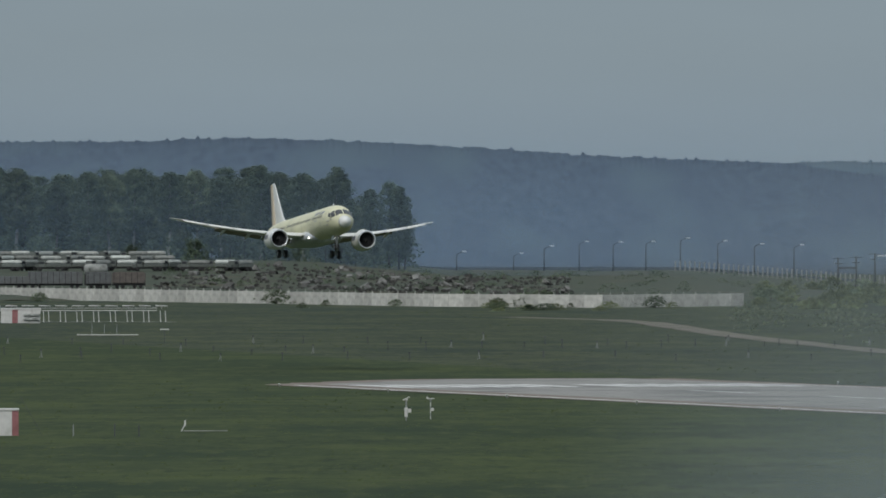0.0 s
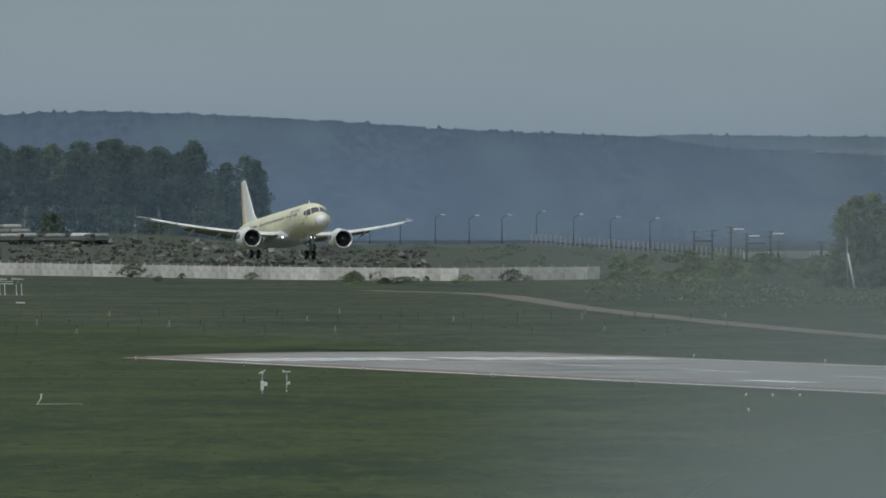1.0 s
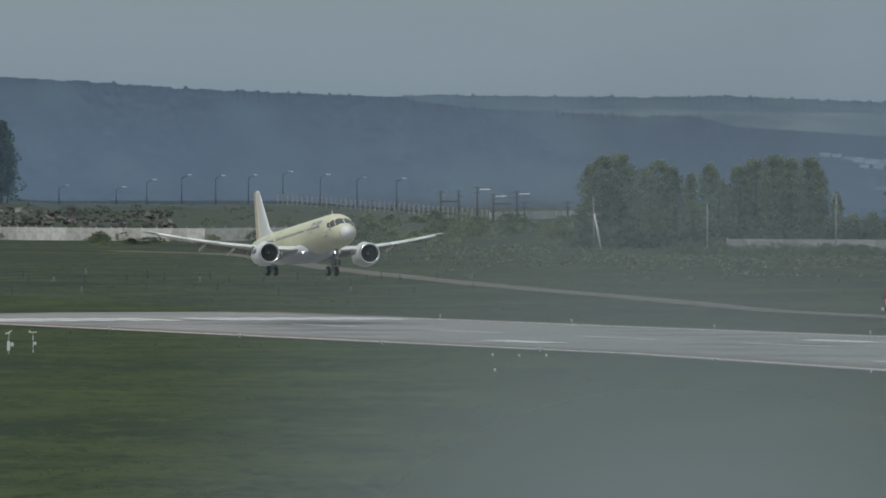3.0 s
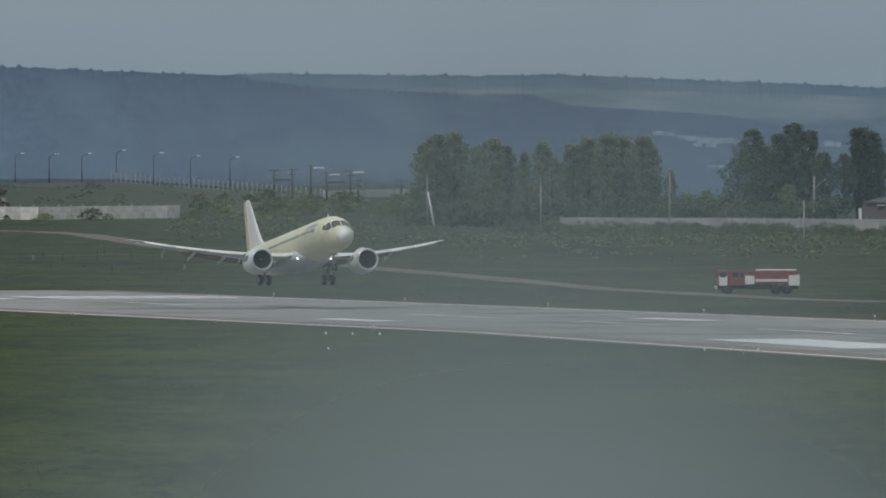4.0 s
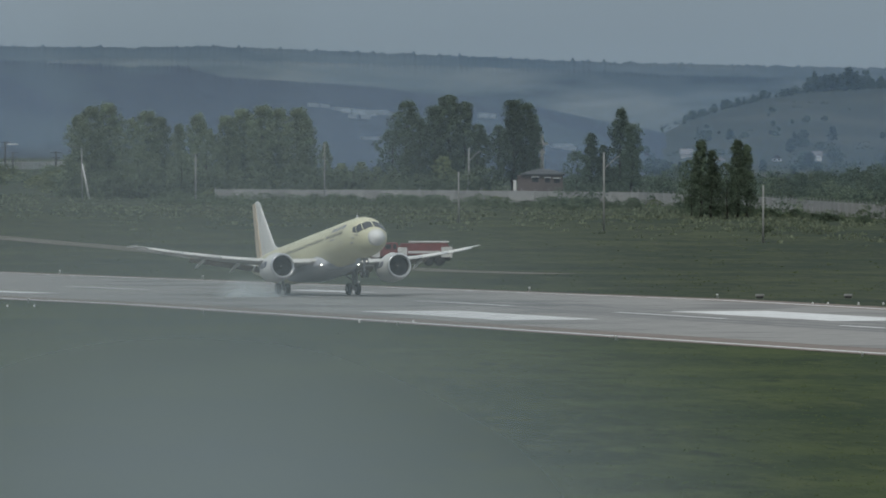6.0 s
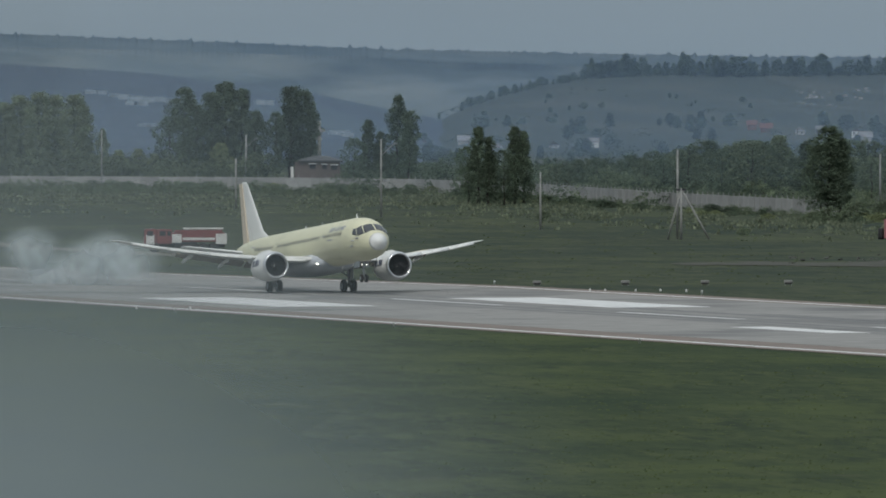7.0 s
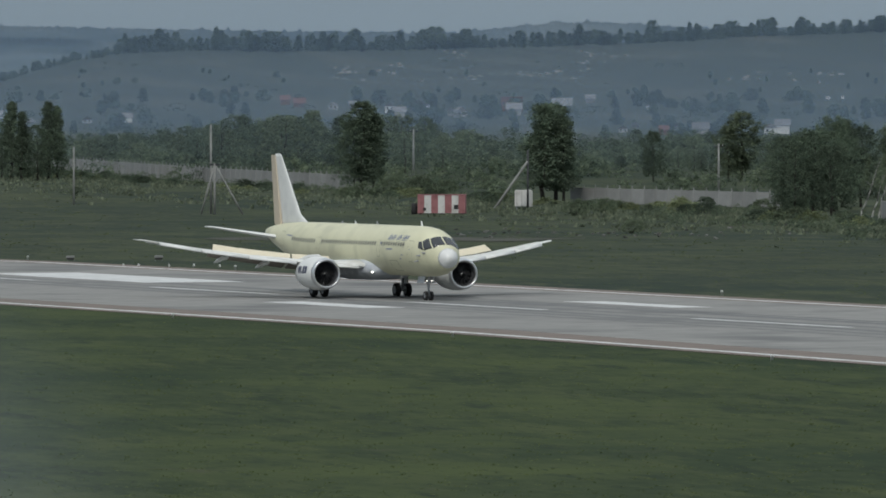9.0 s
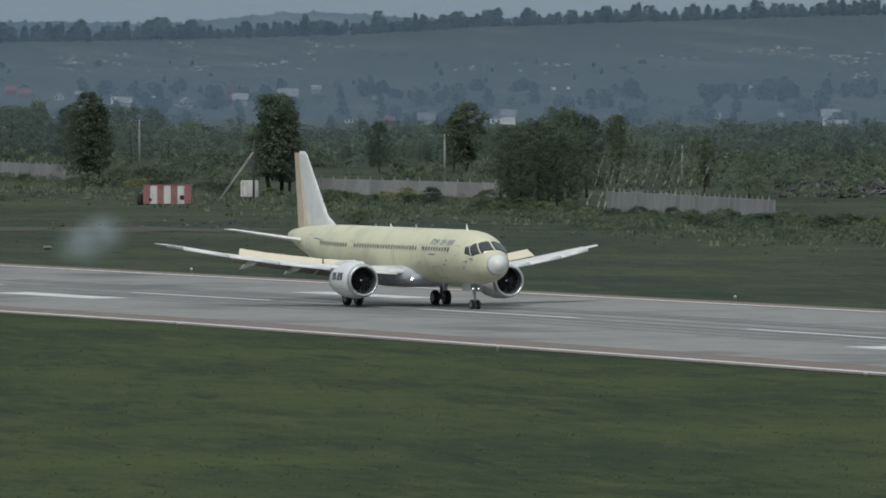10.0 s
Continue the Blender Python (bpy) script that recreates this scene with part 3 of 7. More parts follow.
    lofted(bm, [[Vector((x0 + GEAR, w, z)), Vector((x1 + GEAR, 0.02, z)), Vector((x1 + GEAR, -0.02, z)), Vector((x0 + GEAR, -w, z))] for z, x0, x1, w in ((5.75, -38.72, -40.5, 0.17), (6.7, -38.97, -40.65, 0.16), (11.6, -40.46, -41.45, 0.07))])
    part("rudder", bm, M_TAN, plane, "tan unpainted rudder")
    nose_gear(plane)
    # beacon under the belly
    bm = bmesh.new()
    bmesh.ops.create_uvsphere(bm, u_segments=8, v_segments=6, radius=0.05, matrix=Matrix.Translation((-23 + GEAR, -1.2, 1.62)))
    part("beacon", bm, M_RED, plane, "red beacon")
    # spoilers, hinged on the wing's upper skin
    spoilers = []
    for sg in (1, -1):
        for y0, y1 in ((3.2, 6.1), (6.4, 8.3), (8.4, 10.3), (10.4, 12.3)):
            x0, z0 = wing_at(y0, 0.66)
            x1, z1 = wing_at(y1, 0.66)
            m = (y0 + y1) / 2
            xm, zm = wing_at(m, 0.66)
            up = 0.19
            turn = math.atan2(x1 - x0, sg * (y1 - y0))
            ln = math.hypot(x1 - x0, y1 - y0)
            bm = bmesh.new()
            box(bm, -0.92, 0.0, -ln / 2 - 0.07, ln / 2 + 0.07, -0.02, 0.02, 0.008)
            ob = part("spoiler", bm, M_CREAM, wings[0 if sg == 1 else 1][0], "cream primed spoiler panel")
            base = Matrix.Translation((xm, sg * m, zm + up)) @ Matrix.Rotation(-math.atan2(x1 - x0, (y1 - y0)) * sg, 4, "Z") @ Matrix.Rotation(math.atan2(z1 - z0, y1 - y0) * sg, 4, "X")
            ob.matrix_basis = base
            spoilers.append((ob, base))
    return plane, spoilers, wings


def engine(plane, sg):
    cx, cy, cz = -12.35 + GEAR, sg * 6.05, 2.06
    bm = bmesh.new()
    spun(bm, [(-0.02, 1.12), (-0.08, 1.2), (-0.4, 1.30), (-1.2, 1.385), (-2.3, 1.38), (-3.4, 1.27), (-4.5, 1.05), (-4.5, 0.98), (-3.4, 1.1), (-2.0, 1.05), (-0.9, 0.99), (-0.25, 1.0), (-0.05, 1.06)], "x", 48, (cx, cy, cz), True)
    cowl = part("engine_nacelle", bm, M_WHITE, plane, "white engine nacelle", True)
    bm = bmesh.new()
    spun(bm, [(0.02, 1.115), (-0.03, 1.19), (-0.16, 1.245), (-0.3, 1.29), (-0.3, 1.26), (-0.22, 0.985), (-0.05, 1.03)], "x", 48, (cx, cy, cz), True)
    part("intake_lip", bm, M_METAL, cowl, "bare metal intake lip", True)
    bm = bmesh.new()
    spun(bm, [(-0.23, 0.992), (-1.0, 0.975), (-1.02, 0.3)], "x", 40, (cx, cy, cz))
    part("intake_duct", bm, M_FAN, cowl, "dark intake duct", True)
    for i in range(18):
        a = 2 * math.pi * i / 18
        bm = bmesh.new()
        vs = []
        for r, w, tw in ((0.28, 0.075, 0.5), (0.6, 0.155, 0.75), (0.95, 0.22, 0.95)):
            for k in (-1, 1):
                t = a + k * w * math.cos(tw) / r
                vs.append(bm.verts.new((cx - 0.8 - k * w * math.sin(tw), cy + r * math.cos(t), cz + r * math.sin(t))))
        for j in (0, 2):
            bm.faces.new((vs[j], vs[j + 1], vs[j + 3], vs[j + 2]))
        bmesh.ops.solidify(bm, geom=bm.faces[:], thickness=0.015)
        part("fan_blade", bm, M_FAN, cowl)
    bm = bmesh.new()
    spun(bm, [(-0.42, 0.01), (-0.5, 0.1), (-0.7, 0.22), (-0.9, 0.3)], "x", 24, (cx, cy, cz))
    spinner = part("spinner", bm, M_DARK, cowl, "", True)
    bm = bmesh.new()
    pr = []
    for k in range(15):
        t = 0.5 + k * 0.27
        r = 0.03 + 0.005 * k
        pr.append((t, r))
    rows = []
    for t, r in pr:
        x = float(np.interp(r, [0.01, 0.1, 0.22, 0.3], [-0.42, -0.5, -0.7, -0.9])) + 0.012
        x2 = float(np.interp(r + 0.018, [0.01, 0.1, 0.22, 0.3], [-0.42, -0.5, -0.7, -0.9])) + 0.012
        rows.append((bm.verts.new((cx + x, cy + r * math.cos(t), cz + r * math.sin(t))), bm.verts.new((cx + x2, cy + (r + 0.018) * math.cos(t), cz + (r + 0.018) * math.sin(t)))))
    for a, b in zip(rows, rows[1:]):
        bm.faces.new((a[0], a[1], b[1], b[0]))
    part("spiral_mark", bm, M_WHITE, spinner, "white spiral on the spinner")
    bm = bmesh.new()
    spun(bm, [(-3.9, 0.8), (-4.6, 0.74), (-5.4, 0.5), (-5.4, 0.42), (-5.9, 0.2), (-6.2, 0.03)], "x", 24, (cx, cy, cz))
    part("core_nozzle", bm, M_STEEL, cowl, "dark metal core nozzle", True)
    # pylon up to the wing
    bm = bmesh.new()
    lofted(bm, [[Vector((cx + x, cy - w, z0)), Vector((cx + x, cy + w, z0)), Vector((cx + x, cy + w * 0.8, z1)), Vector((cx + x, cy - w * 0.8, z1))] for x, w, z0, z1 in ((-1.2, 0.03, 3.3, 3.46), (-2.2, 0.17, 3.2, 3.62), (-3.9, 0.2, 2.9, 3.56), (-6.0, 0.2, 2.6, 3.2), (-8.2, 0.05, 2.75, 2.95))])
    part("pylon", bm, M_WHITE, plane, "white engine pylon", True)
    # strake and type bars on the cowl
    for side, k in ((1, -1.0), (-1, -1.0)):
        for j, (x, ln) in enumerate(((-1.1, 0.42), (-1.62, 0.42), (-2.12, 0.16), (-2.4, 0.3), (-2.8, 0.42))):
            bm = bmesh.new()
            n = 5
            rows = []
            for i in range(n + 1):
                t = radians(-19 + 40 * i / n) if j != 2 else radians(-3 + 6 * i / n)
                rw = []
                for xx in (x, x - ln):
                    r = 0.006 + float(np.interp(-xx, [0.08, 0.4, 1.2, 2.3, 3.4], [1.2, 1.30, 1.385, 1.38, 1.27]))
                    rw.append(bm.verts.new((cx + xx, cy + side * r * math.cos(t), cz + 0.1 + r * math.sin(t))))
                rows.append(rw)
            for a, b in zip(rows, rows[1:]):
                bm.faces.new((a[0], a[1], b[1], b[0]))
            part("lettering_bar", bm, M_INK, cowl)


def wheel_pair(parent, x, y, r, w, gap, name="wheel"):
    for k in (-1, 1):
        bm = bmesh.new()
        spun(bm, [(-w / 2, r * 0.55), (-w / 2, r * 0.86), (-w * 0.36, r * 0.97), (0, r), (w * 0.36, r * 0.97), (w / 2, r * 0.86), (w / 2, r * 0.55)], "y", 28, (x, y + k * gap / 2, r))
        tyre = part(name, bm, M_TYRE, parent, "black rubber tyre", True)
        bm = bmesh.new()
        spun(bm, [(-w * 0.42, 0.02), (-w * 0.34, r * 0.3), (-w * 0.5, r * 0.56), (w * 0.5, r * 0.56), (w * 0.34, r * 0.3), (w * 0.42, 0.02)], "y", 20, (x, y + k * gap / 2, r))
        part("hub", bm, M_STEEL, tyre, "grey wheel hub", True)


def main_gear(plane, sg):
    y = sg * 3.68
    bm = bmesh.new()
    rod(bm, (0, y, 0.6), (0.05, y, 1.5), 0.1, 0.1, 12)
    rod(bm, (0.03, y, 1.4), (0.1, y + sg * 0.12, 3.0), 0.16, 0.18, 12)
    rod(bm, (0, y - 0.62, 0.6), (0, y + 0.62, 0.6), 0.1, 0.1, 10)
    rod(bm, (0.05, y, 1.5), (0.1, y - sg * 1.6, 2.4), 0.08, 0.08, 8)
    rod(bm, (0.2, y, 0.75), (0.42, y, 1.15), 0.05, 0.05, 6)
    rod(bm, (0.42, y, 1.15), (0.2, y, 1.55), 0.05, 0.05, 6)
    leg = part("main_gear_leg", bm, M_STEEL, plane, "grey steel main gear leg")
    wheel_pair(leg, 0, y, 0.6, 0.42, 0.95)
    bm = bmesh.new()
    box(bm, -0.45, 0.55, y + sg * 0.28, y + sg * 0.33, 1.15, 2.9, 0.02)
    part("gear_door", bm, M_WHITE, leg, "white main gear door")


def nose_gear(plane):
    x = -4.95 + GEAR
    bm = bmesh.new()
    rod(bm, (x, 0, 0.38), (x - 0.05, 0, 1.15), 0.07, 0.07, 10)
    rod(bm, (x - 0.04, 0, 1.0), (x - 0.1, 0, 2.3), 0.11, 0.12, 10)
    rod(bm, (x, -0.3, 0.38), (x, 0.3, 0.38), 0.06, 0.06, 8)
    rod(bm, (x - 0.05, 0, 1.2), (x - 1.1, 0, 2.1), 0.06, 0.06, 8)
    rod(bm, (x + 0.12, 0, 0.5), (x + 0.28, 0, 0.78), 0.03, 0.03, 6)
    rod(bm, (x + 0.28, 0, 0.78), (x + 0.08, 0, 1.05), 0.03, 0.03, 6)
    leg = part("nose_gear_leg", bm, M_STEEL, plane, "grey steel nose gear leg")
    wheel_pair(leg, x, 0, 0.39, 0.24, 0.46)
    for k in (-1, 1):
        bm = bmesh.new()
        bmesh.ops.create_cube(bm, size=1, matrix=pose(x - 0.6, k * 0.42, 1.72, k * 14) @ Matrix.Diagonal((1.5, 0.03, 0.62, 1)))
        part("gear_door", bm, M_FAIRING, leg, "grey nose gear door")
        bm = bmesh.new()
        bmesh.ops.create_uvsphere(bm, u_segments=10, v_segments=8, radius=0.05, matrix=Matrix.Translation((x + 0.16, k * 0.22, 1.62)))
        part("taxi_light", bm, M_TAXI, leg, "lit taxi light")


AIRLINER, SPOILERS, WINGS = airliner()


# ---- places by bearing and dip ----
def bank(d, g=0.0):
    """Height of the low earth bank behind the far wall, by distance and bearing: it runs out to the right."""
    yard = float(np.interp(d, [2580, 2640, 2690, 2890, 3020, 3260, 3420, 3600], [-2.1, -0.2, 0.1, 2.7, 4.5, 4.5, -2.1, -2.4]))
    low = float(np.interp(d, [2580, 2660, 2900, 3300, 3420, 3600], [-2.1, -0.8, 0.3, 0.7, -2.1, -2.4]))
    k = min(1.0, max(0.0, (g - 540) / 260))
    z = yard + (low - yard) * k
    return z + (-2.2 - z) * min(1.0, max(0.0, (g - 1220) / 380))


def field(g, dip, up=0.0):
    """The place on the field seen at a bearing, so far below the level line."""
    z = -2.1
    for _ in range(6):
        p = polar(g, (EYE - z) * 19955 / dip)
        s = p.x * TURN_S - p.y * TURN_C
        z = rise(s)
    return Vector((p.x, p.y, z + up))


def dist(p):
    return math.hypot(p.x, p.y)


def stand(p, turn=0.0, size=1.0):
    """Upright at p with its y axis away from the camera."""
    return Matrix.Translation(p) @ pose(0, 0, 0, 0, 0, math.degrees(math.atan2(-p.x, p.y)) + turn) @ Matrix.Diagonal((size, size, size, 1))


def height_to(p, dip):
    """How high a thing standing at p must be to reach up to that dip."""
    return EYE - dip * dist(p) / 19955 - p.z


# earth bank beyond the far wall
bm = bmesh.new()
ds = [2580, 2640, 2690, 2760, 2830, 2890, 2950, 3020, 3150, 3260, 3340, 3420, 3500]
cols = []
for g in range(-900, 1626, 25):
    cols.append([bm.verts.new((*polar(g, d).xy, bank(d, g) + 0.35 * noise.noise((g * 0.02, d * 0.01, 0)) * (1 if g < 1300 else 0))) for d in ds])
for a, b in zip(cols, cols[1:]):
    for i in range(len(ds) - 1):
        bm.faces.new((a[i], b[i], b[i + 1], a[i + 1]))
M_ROUGH = surface("rough_weeds", (0.045, 0.058, 0.046), (0.072, 0.085, 0.064), 0.25, 0.95, stain=(0.075, 0.073, 0.055), stain_scale=0.03)
tagged(link("earth_bank", bm, M_ROUGH), "low weedy earth bank beyond the concrete wall", "bank", kind="structure")

# dirt track winding across the field
pts = [field(g, d) for g, d in ((900, 206), (980, 208.5), (1080, 211), (1150, 216), (1220, 227), (1300, 239), (1400, 250), (1568, 267), (1700, 279), (1832, 290), (2063, 312), (2266, 323), (2420, 331), (2600, 336))]
bm = bmesh.new()
prev = None
fine = []
for a, b in zip(pts, pts[1:]):
    fine += [a.lerp(b, k / 6) for k in range(6)]
fine.append(pts[-1])
for i, p in enumerate(fine):
    q = fine[min(i + 1, len(fine) - 1)] - fine[max(i - 1, 0)]
    side = Vector((-q.y, q.x, 0)).normalized() * (3.2 + 0.9 * noise.noise((i * 0.35, 2, 0)))
    cur = (bm.verts.new(p + side + Vector((0, 0, 0.06))), bm.verts.new(p - side + Vector((0, 0, 0.06))))
    if prev:
        bm.faces.new((prev[0], cur[0], cur[1], prev[1]))
    prev = cur
tagged(link("dirt_track", bm, M_DIRT, smooth=False), "pale dusty vehicle track through the grass", "track", kind="structure")

# bare soil strip with stones beside the far edge
bm = bmesh.new()
prev = None
for i in range(28):
    g = 3190 + i * 25
    w = 3.2 * min(1.0, i / 5, (27 - i) / 6) + 0.4 + 2.2 * noise.noise((i * 0.3, 5, 0))
    c = 341 + 5 * noise.noise((i * 0.12, 9, 0)) - (0 if g < 3900 else (g - 3900) * 0.012)
    cur = (bm.verts.new(field(g, c - w, 0.05)), bm.verts.new(field(g, c + w, 0.05)))
    if prev:
        bm.faces.new((prev[0], cur[0], cur[1], prev[1]))
    prev = cur
M_SOIL = surface("grey_bare_soil", (0.055, 0.058, 0.050), (0.105, 0.10, 0.092), 0.7, 0.95, stain=(0.045, 0.060, 0.036), stain_scale=0.22)
tagged(link("soil_strip", bm, M_SOIL, smooth=False), "strip of bare grey soil in the grass", "soil", kind="structure")

# ---- materials of the surroundings ----
M_PANEL = surface("weathered_concrete_panel", (0.42, 0.42, 0.40), (0.58, 0.58, 0.55), 0.9, 0.9, stain=(0.30, 0.30, 0.28), stain_scale=0.35, vary=0.16)
M_PANEL_GREY = surface("grey_concrete_panel", (0.25, 0.255, 0.255), (0.31, 0.315, 0.31), 0.5, 0.9, stain=(0.19, 0.195, 0.19), stain_scale=0.15, vary=0.14)
M_POLE = surface("concrete_pole", (0.21, 0.215, 0.21), (0.31, 0.315, 0.30), 2.0, 0.9, stain=(0.16, 0.165, 0.16), stain_scale=0.5)
M_POLE_DARK = surface("tarred_wood_pole", (0.045, 0.048, 0.052), (0.08, 0.083, 0.088), 2.0, 0.9)
M_BARK = surface("birch_bark", (0.22, 0.22, 0.21), (0.34, 0.34, 0.32), 1.2, 0.9, stain=(0.06, 0.06, 0.06), stain_scale=0.8)
M_BARK_DARK = surface("dark_bark", (0.03, 0.028, 0.025), (0.06, 0.055, 0.05), 2.0, 0.95)
M_DULL_RED = surface("faded_red_paint", (0.25, 0.10, 0.108), (0.31, 0.135, 0.14), 1.5, 0.7, stain=(0.2, 0.08, 0.08), stain_scale=0.8)
M_WHITE_PAINT = surface("dirty_white_paint", (0.5, 0.5, 0.49), (0.62, 0.62, 0.6), 1.5, 0.6, stain=(0.42, 0.42, 0.4), stain_scale=0.8)
M_BRICK = surface("red_brick", (0.105, 0.087, 0.085), (0.135, 0.11, 0.104), 2.5, 0.9, stain=(0.1, 0.088, 0.085))
M_ROOF = surface("dark_roof_sheet", (0.035, 0.037, 0.04), (0.06, 0.062, 0.066), 1.0, 0.6)
M_CANVAS = surface("pale_canvas", (0.34, 0.36, 0.35), (0.54, 0.56, 0.54), 0.8, 0.9, stain=(0.16, 0.17, 0.16), stain_scale=0.5, vary=0.45)
M_OLIVE = surface("olive_drab_paint", (0.085, 0.098, 0.092), (0.125, 0.14, 0.13), 1.0, 0.7, vary=0.25)
M_WAGON = surface("dark_wagon_steel", (0.085, 0.094, 0.10), (0.135, 0.143, 0.148), 0.8, 0.8, stain=(0.10, 0.098, 0.095), vary=0.2)
M_RUST = surface("rust_brown_board", (0.10, 0.09, 0.085), (0.15, 0.135, 0.125), 0.8, 0.9)
M_RUBBLE = surface("broken_concrete", (0.07, 0.072, 0.07), (0.20, 0.20, 0.19), 0.7, 0.95, stain=(0.045, 0.046, 0.045), stain_scale=0.5, vary=0.6)
M_BLACKISH = surface("underframe_black", (0.015, 0.015, 0.016), (0.03, 0.03, 0.032), 2.0, 0.8)
M_HOUSE = surface("pale_house_wall", (0.30, 0.31, 0.31), (0.42, 0.43, 0.42), 0.5, 0.9, vary=0.3)
# the haze over the far town is mixed into this wall colour
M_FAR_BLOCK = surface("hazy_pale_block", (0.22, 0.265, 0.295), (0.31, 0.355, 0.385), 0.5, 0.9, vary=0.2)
M_HOUSE_ROOF = surface("grey_house_roof", (0.10, 0.105, 0.11), (0.17, 0.175, 0.18), 0.5, 0.8, vary=0.35)


def leaf_material(name, dark, light, clump=(0.62, 1.42)):
    m = bpy.data.materials.new(name)
    m.use_nodes = True
    nt = m.node_tree
    b = nt.nodes["Principled BSDF"]
    b.inputs["Roughness"].default_value = 0.9
    b.inputs["Specular IOR Level"].default_value = 0.1
    geo = nt.nodes.new("ShaderNodeNewGeometry")
    oi = nt.nodes.new("ShaderNodeObjectInfo")
    mx = nt.nodes.new("ShaderNodeMix")
    mx.data_type = "RGBA"
    mx.inputs["A"].default_value, mx.inputs["B"].default_value = (*dark, 1), (*light, 1)
    nt.links.new(geo.outputs["Random Per Island"], mx.inputs["Factor"])
    hs = nt.nodes.new("ShaderNodeHueSaturation")
    r = nt.nodes.new("ShaderNodeMapRange")
    r.inputs["To Min"].default_value, r.inputs["To Max"].default_value = 0.75, 1.3
    nt.links.new(oi.outputs["Random"], r.inputs[0])
    co = nt.nodes.new("ShaderNodeTexCoord")
    nz = nt.nodes.new("ShaderNodeTexNoise")
    nz.inputs["Scale"].default_value = 0.9
    nz.inputs["Detail"].default_value = 3
    nt.links.new(co.outputs["Object"], nz.inputs["Vector"])
    rn = nt.nodes.new("ShaderNodeMapRange")
    rn.inputs["From Min"].default_value, rn.inputs["From Max"].default_value = 0.34, 0.66
    rn.inputs["To Min"].default_value, rn.inputs["To Max"].default_value = clump
    nt.links.new(nz.outputs[0], rn.inputs[0])
    mul = nt.nodes.new("ShaderNodeMath")
    mul.operation = "MULTIPLY"
    nt.links.new(r.outputs[0], mul.inputs[0])
    nt.links.new(rn.outputs[0], mul.inputs[1])
    nt.links.new(mul.outputs[0], hs.inputs["Value"])
    nt.links.new(mx.outputs["Result"], hs.inputs["Color"])
    nt.links.new(hs.outputs[0], b.inputs["Base Color"])
    tl = nt.nodes.new("ShaderNodeBsdfTranslucent")
    nt.links.new(hs.outputs[0], tl.inputs["Color"])
    ms = nt.nodes.new("ShaderNodeMixShader")
    ms.inputs[0].default_value = 0.42
    nt.links.new(b.outputs[0], ms.inputs[1])
    nt.links.new(tl.outputs[0], ms.inputs[2])
    nt.links.new(ms.outputs[0], nt.nodes["Material Output"].inputs[0])
    return m


M_LEAF = leaf_material("grey_green_foliage", (0.098, 0.128, 0.088), (0.160, 0.195, 0.124))
M_LEAF_DARK = leaf_material("dark_green_foliage", (0.074, 0.104, 0.078), (0.118, 0.150, 0.102))
# lighter copy of the foliage, with a haze's paling put into the leaf colour
M_LEAF_PALE = leaf_material("mid_green_foliage", (0.135, 0.172, 0.120), (0.205, 0.245, 0.160))
M_LEAF_YELLOW = leaf_material("yellow_green_foliage", (0.150, 0.180, 0.100), (0.225, 0.255, 0.135))


def leaves(name, parent, material, crown, n_clumps, per, size, seed, clump=1.0):
    """A crown: clumps of small leaf blades inside an uneven envelope. crown(k) gives (height, radius) for k from 0 to 1."""
    rng = random.Random(seed)
    verts, faces = [], []
    lobes = [(rng.uniform(0, 6.28), rng.uniform(0.05, 1.0), rng.uniform(0.35, 1.6)) for _ in range(16)]
    for _ in range(n_clumps):
        k = rng.random()
        h, r = crown(k)
        a = rng.uniform(0, 6.28)
        f = 1.0
        for la, lk, lf in lobes:
            wgt = math.exp(-((k - lk) / 0.10) ** 2) * max(0, math.cos(a - la))
            f *= 1 + (lf - 1) * wgt * 1.2
        rr = r * f * math.sqrt(rng.uniform(0.12, 1.0))
        c = Vector((rr * math.cos(a), rr * math.sin(a), h + rng.gauss(0, 0.35) * clump))
        cr = clump * rng.uniform(0.55, 1.15)
        for _ in range(per):
            d = Vector((rng.gauss(0, 1), rng.gauss(0, 1), rng.gauss(0, 0.8))).normalized()
            p = c + d * cr * rng.uniform(0.55, 1.0)
            nrm = (d + Vector((rng.gauss(0, 0.22), rng.gauss(0, 0.22), 0.6 + rng.gauss(0, 0.2)))).normalized()
            t = nrm.orthogonal().normalized()
            t.rotate(Matrix.Rotation(rng.uniform(0, 6.28), 3, nrm))
            b = nrm.cross(t)
            s = size * rng.uniform(0.6, 1.3)
            i = len(verts)
            verts += [p + t * s, p + b * s * 0.6, p - t * s, p - b * s * 0.6]
            faces.append((i, i + 1, i + 2, i + 3))
    me = bpy.data.meshes.new(name)
    me.from_pydata([tuple(v) for v in verts], [], faces)
    me.materials.append(material)
    ob = new(name, me)
    ob.parent = parent
    return ob


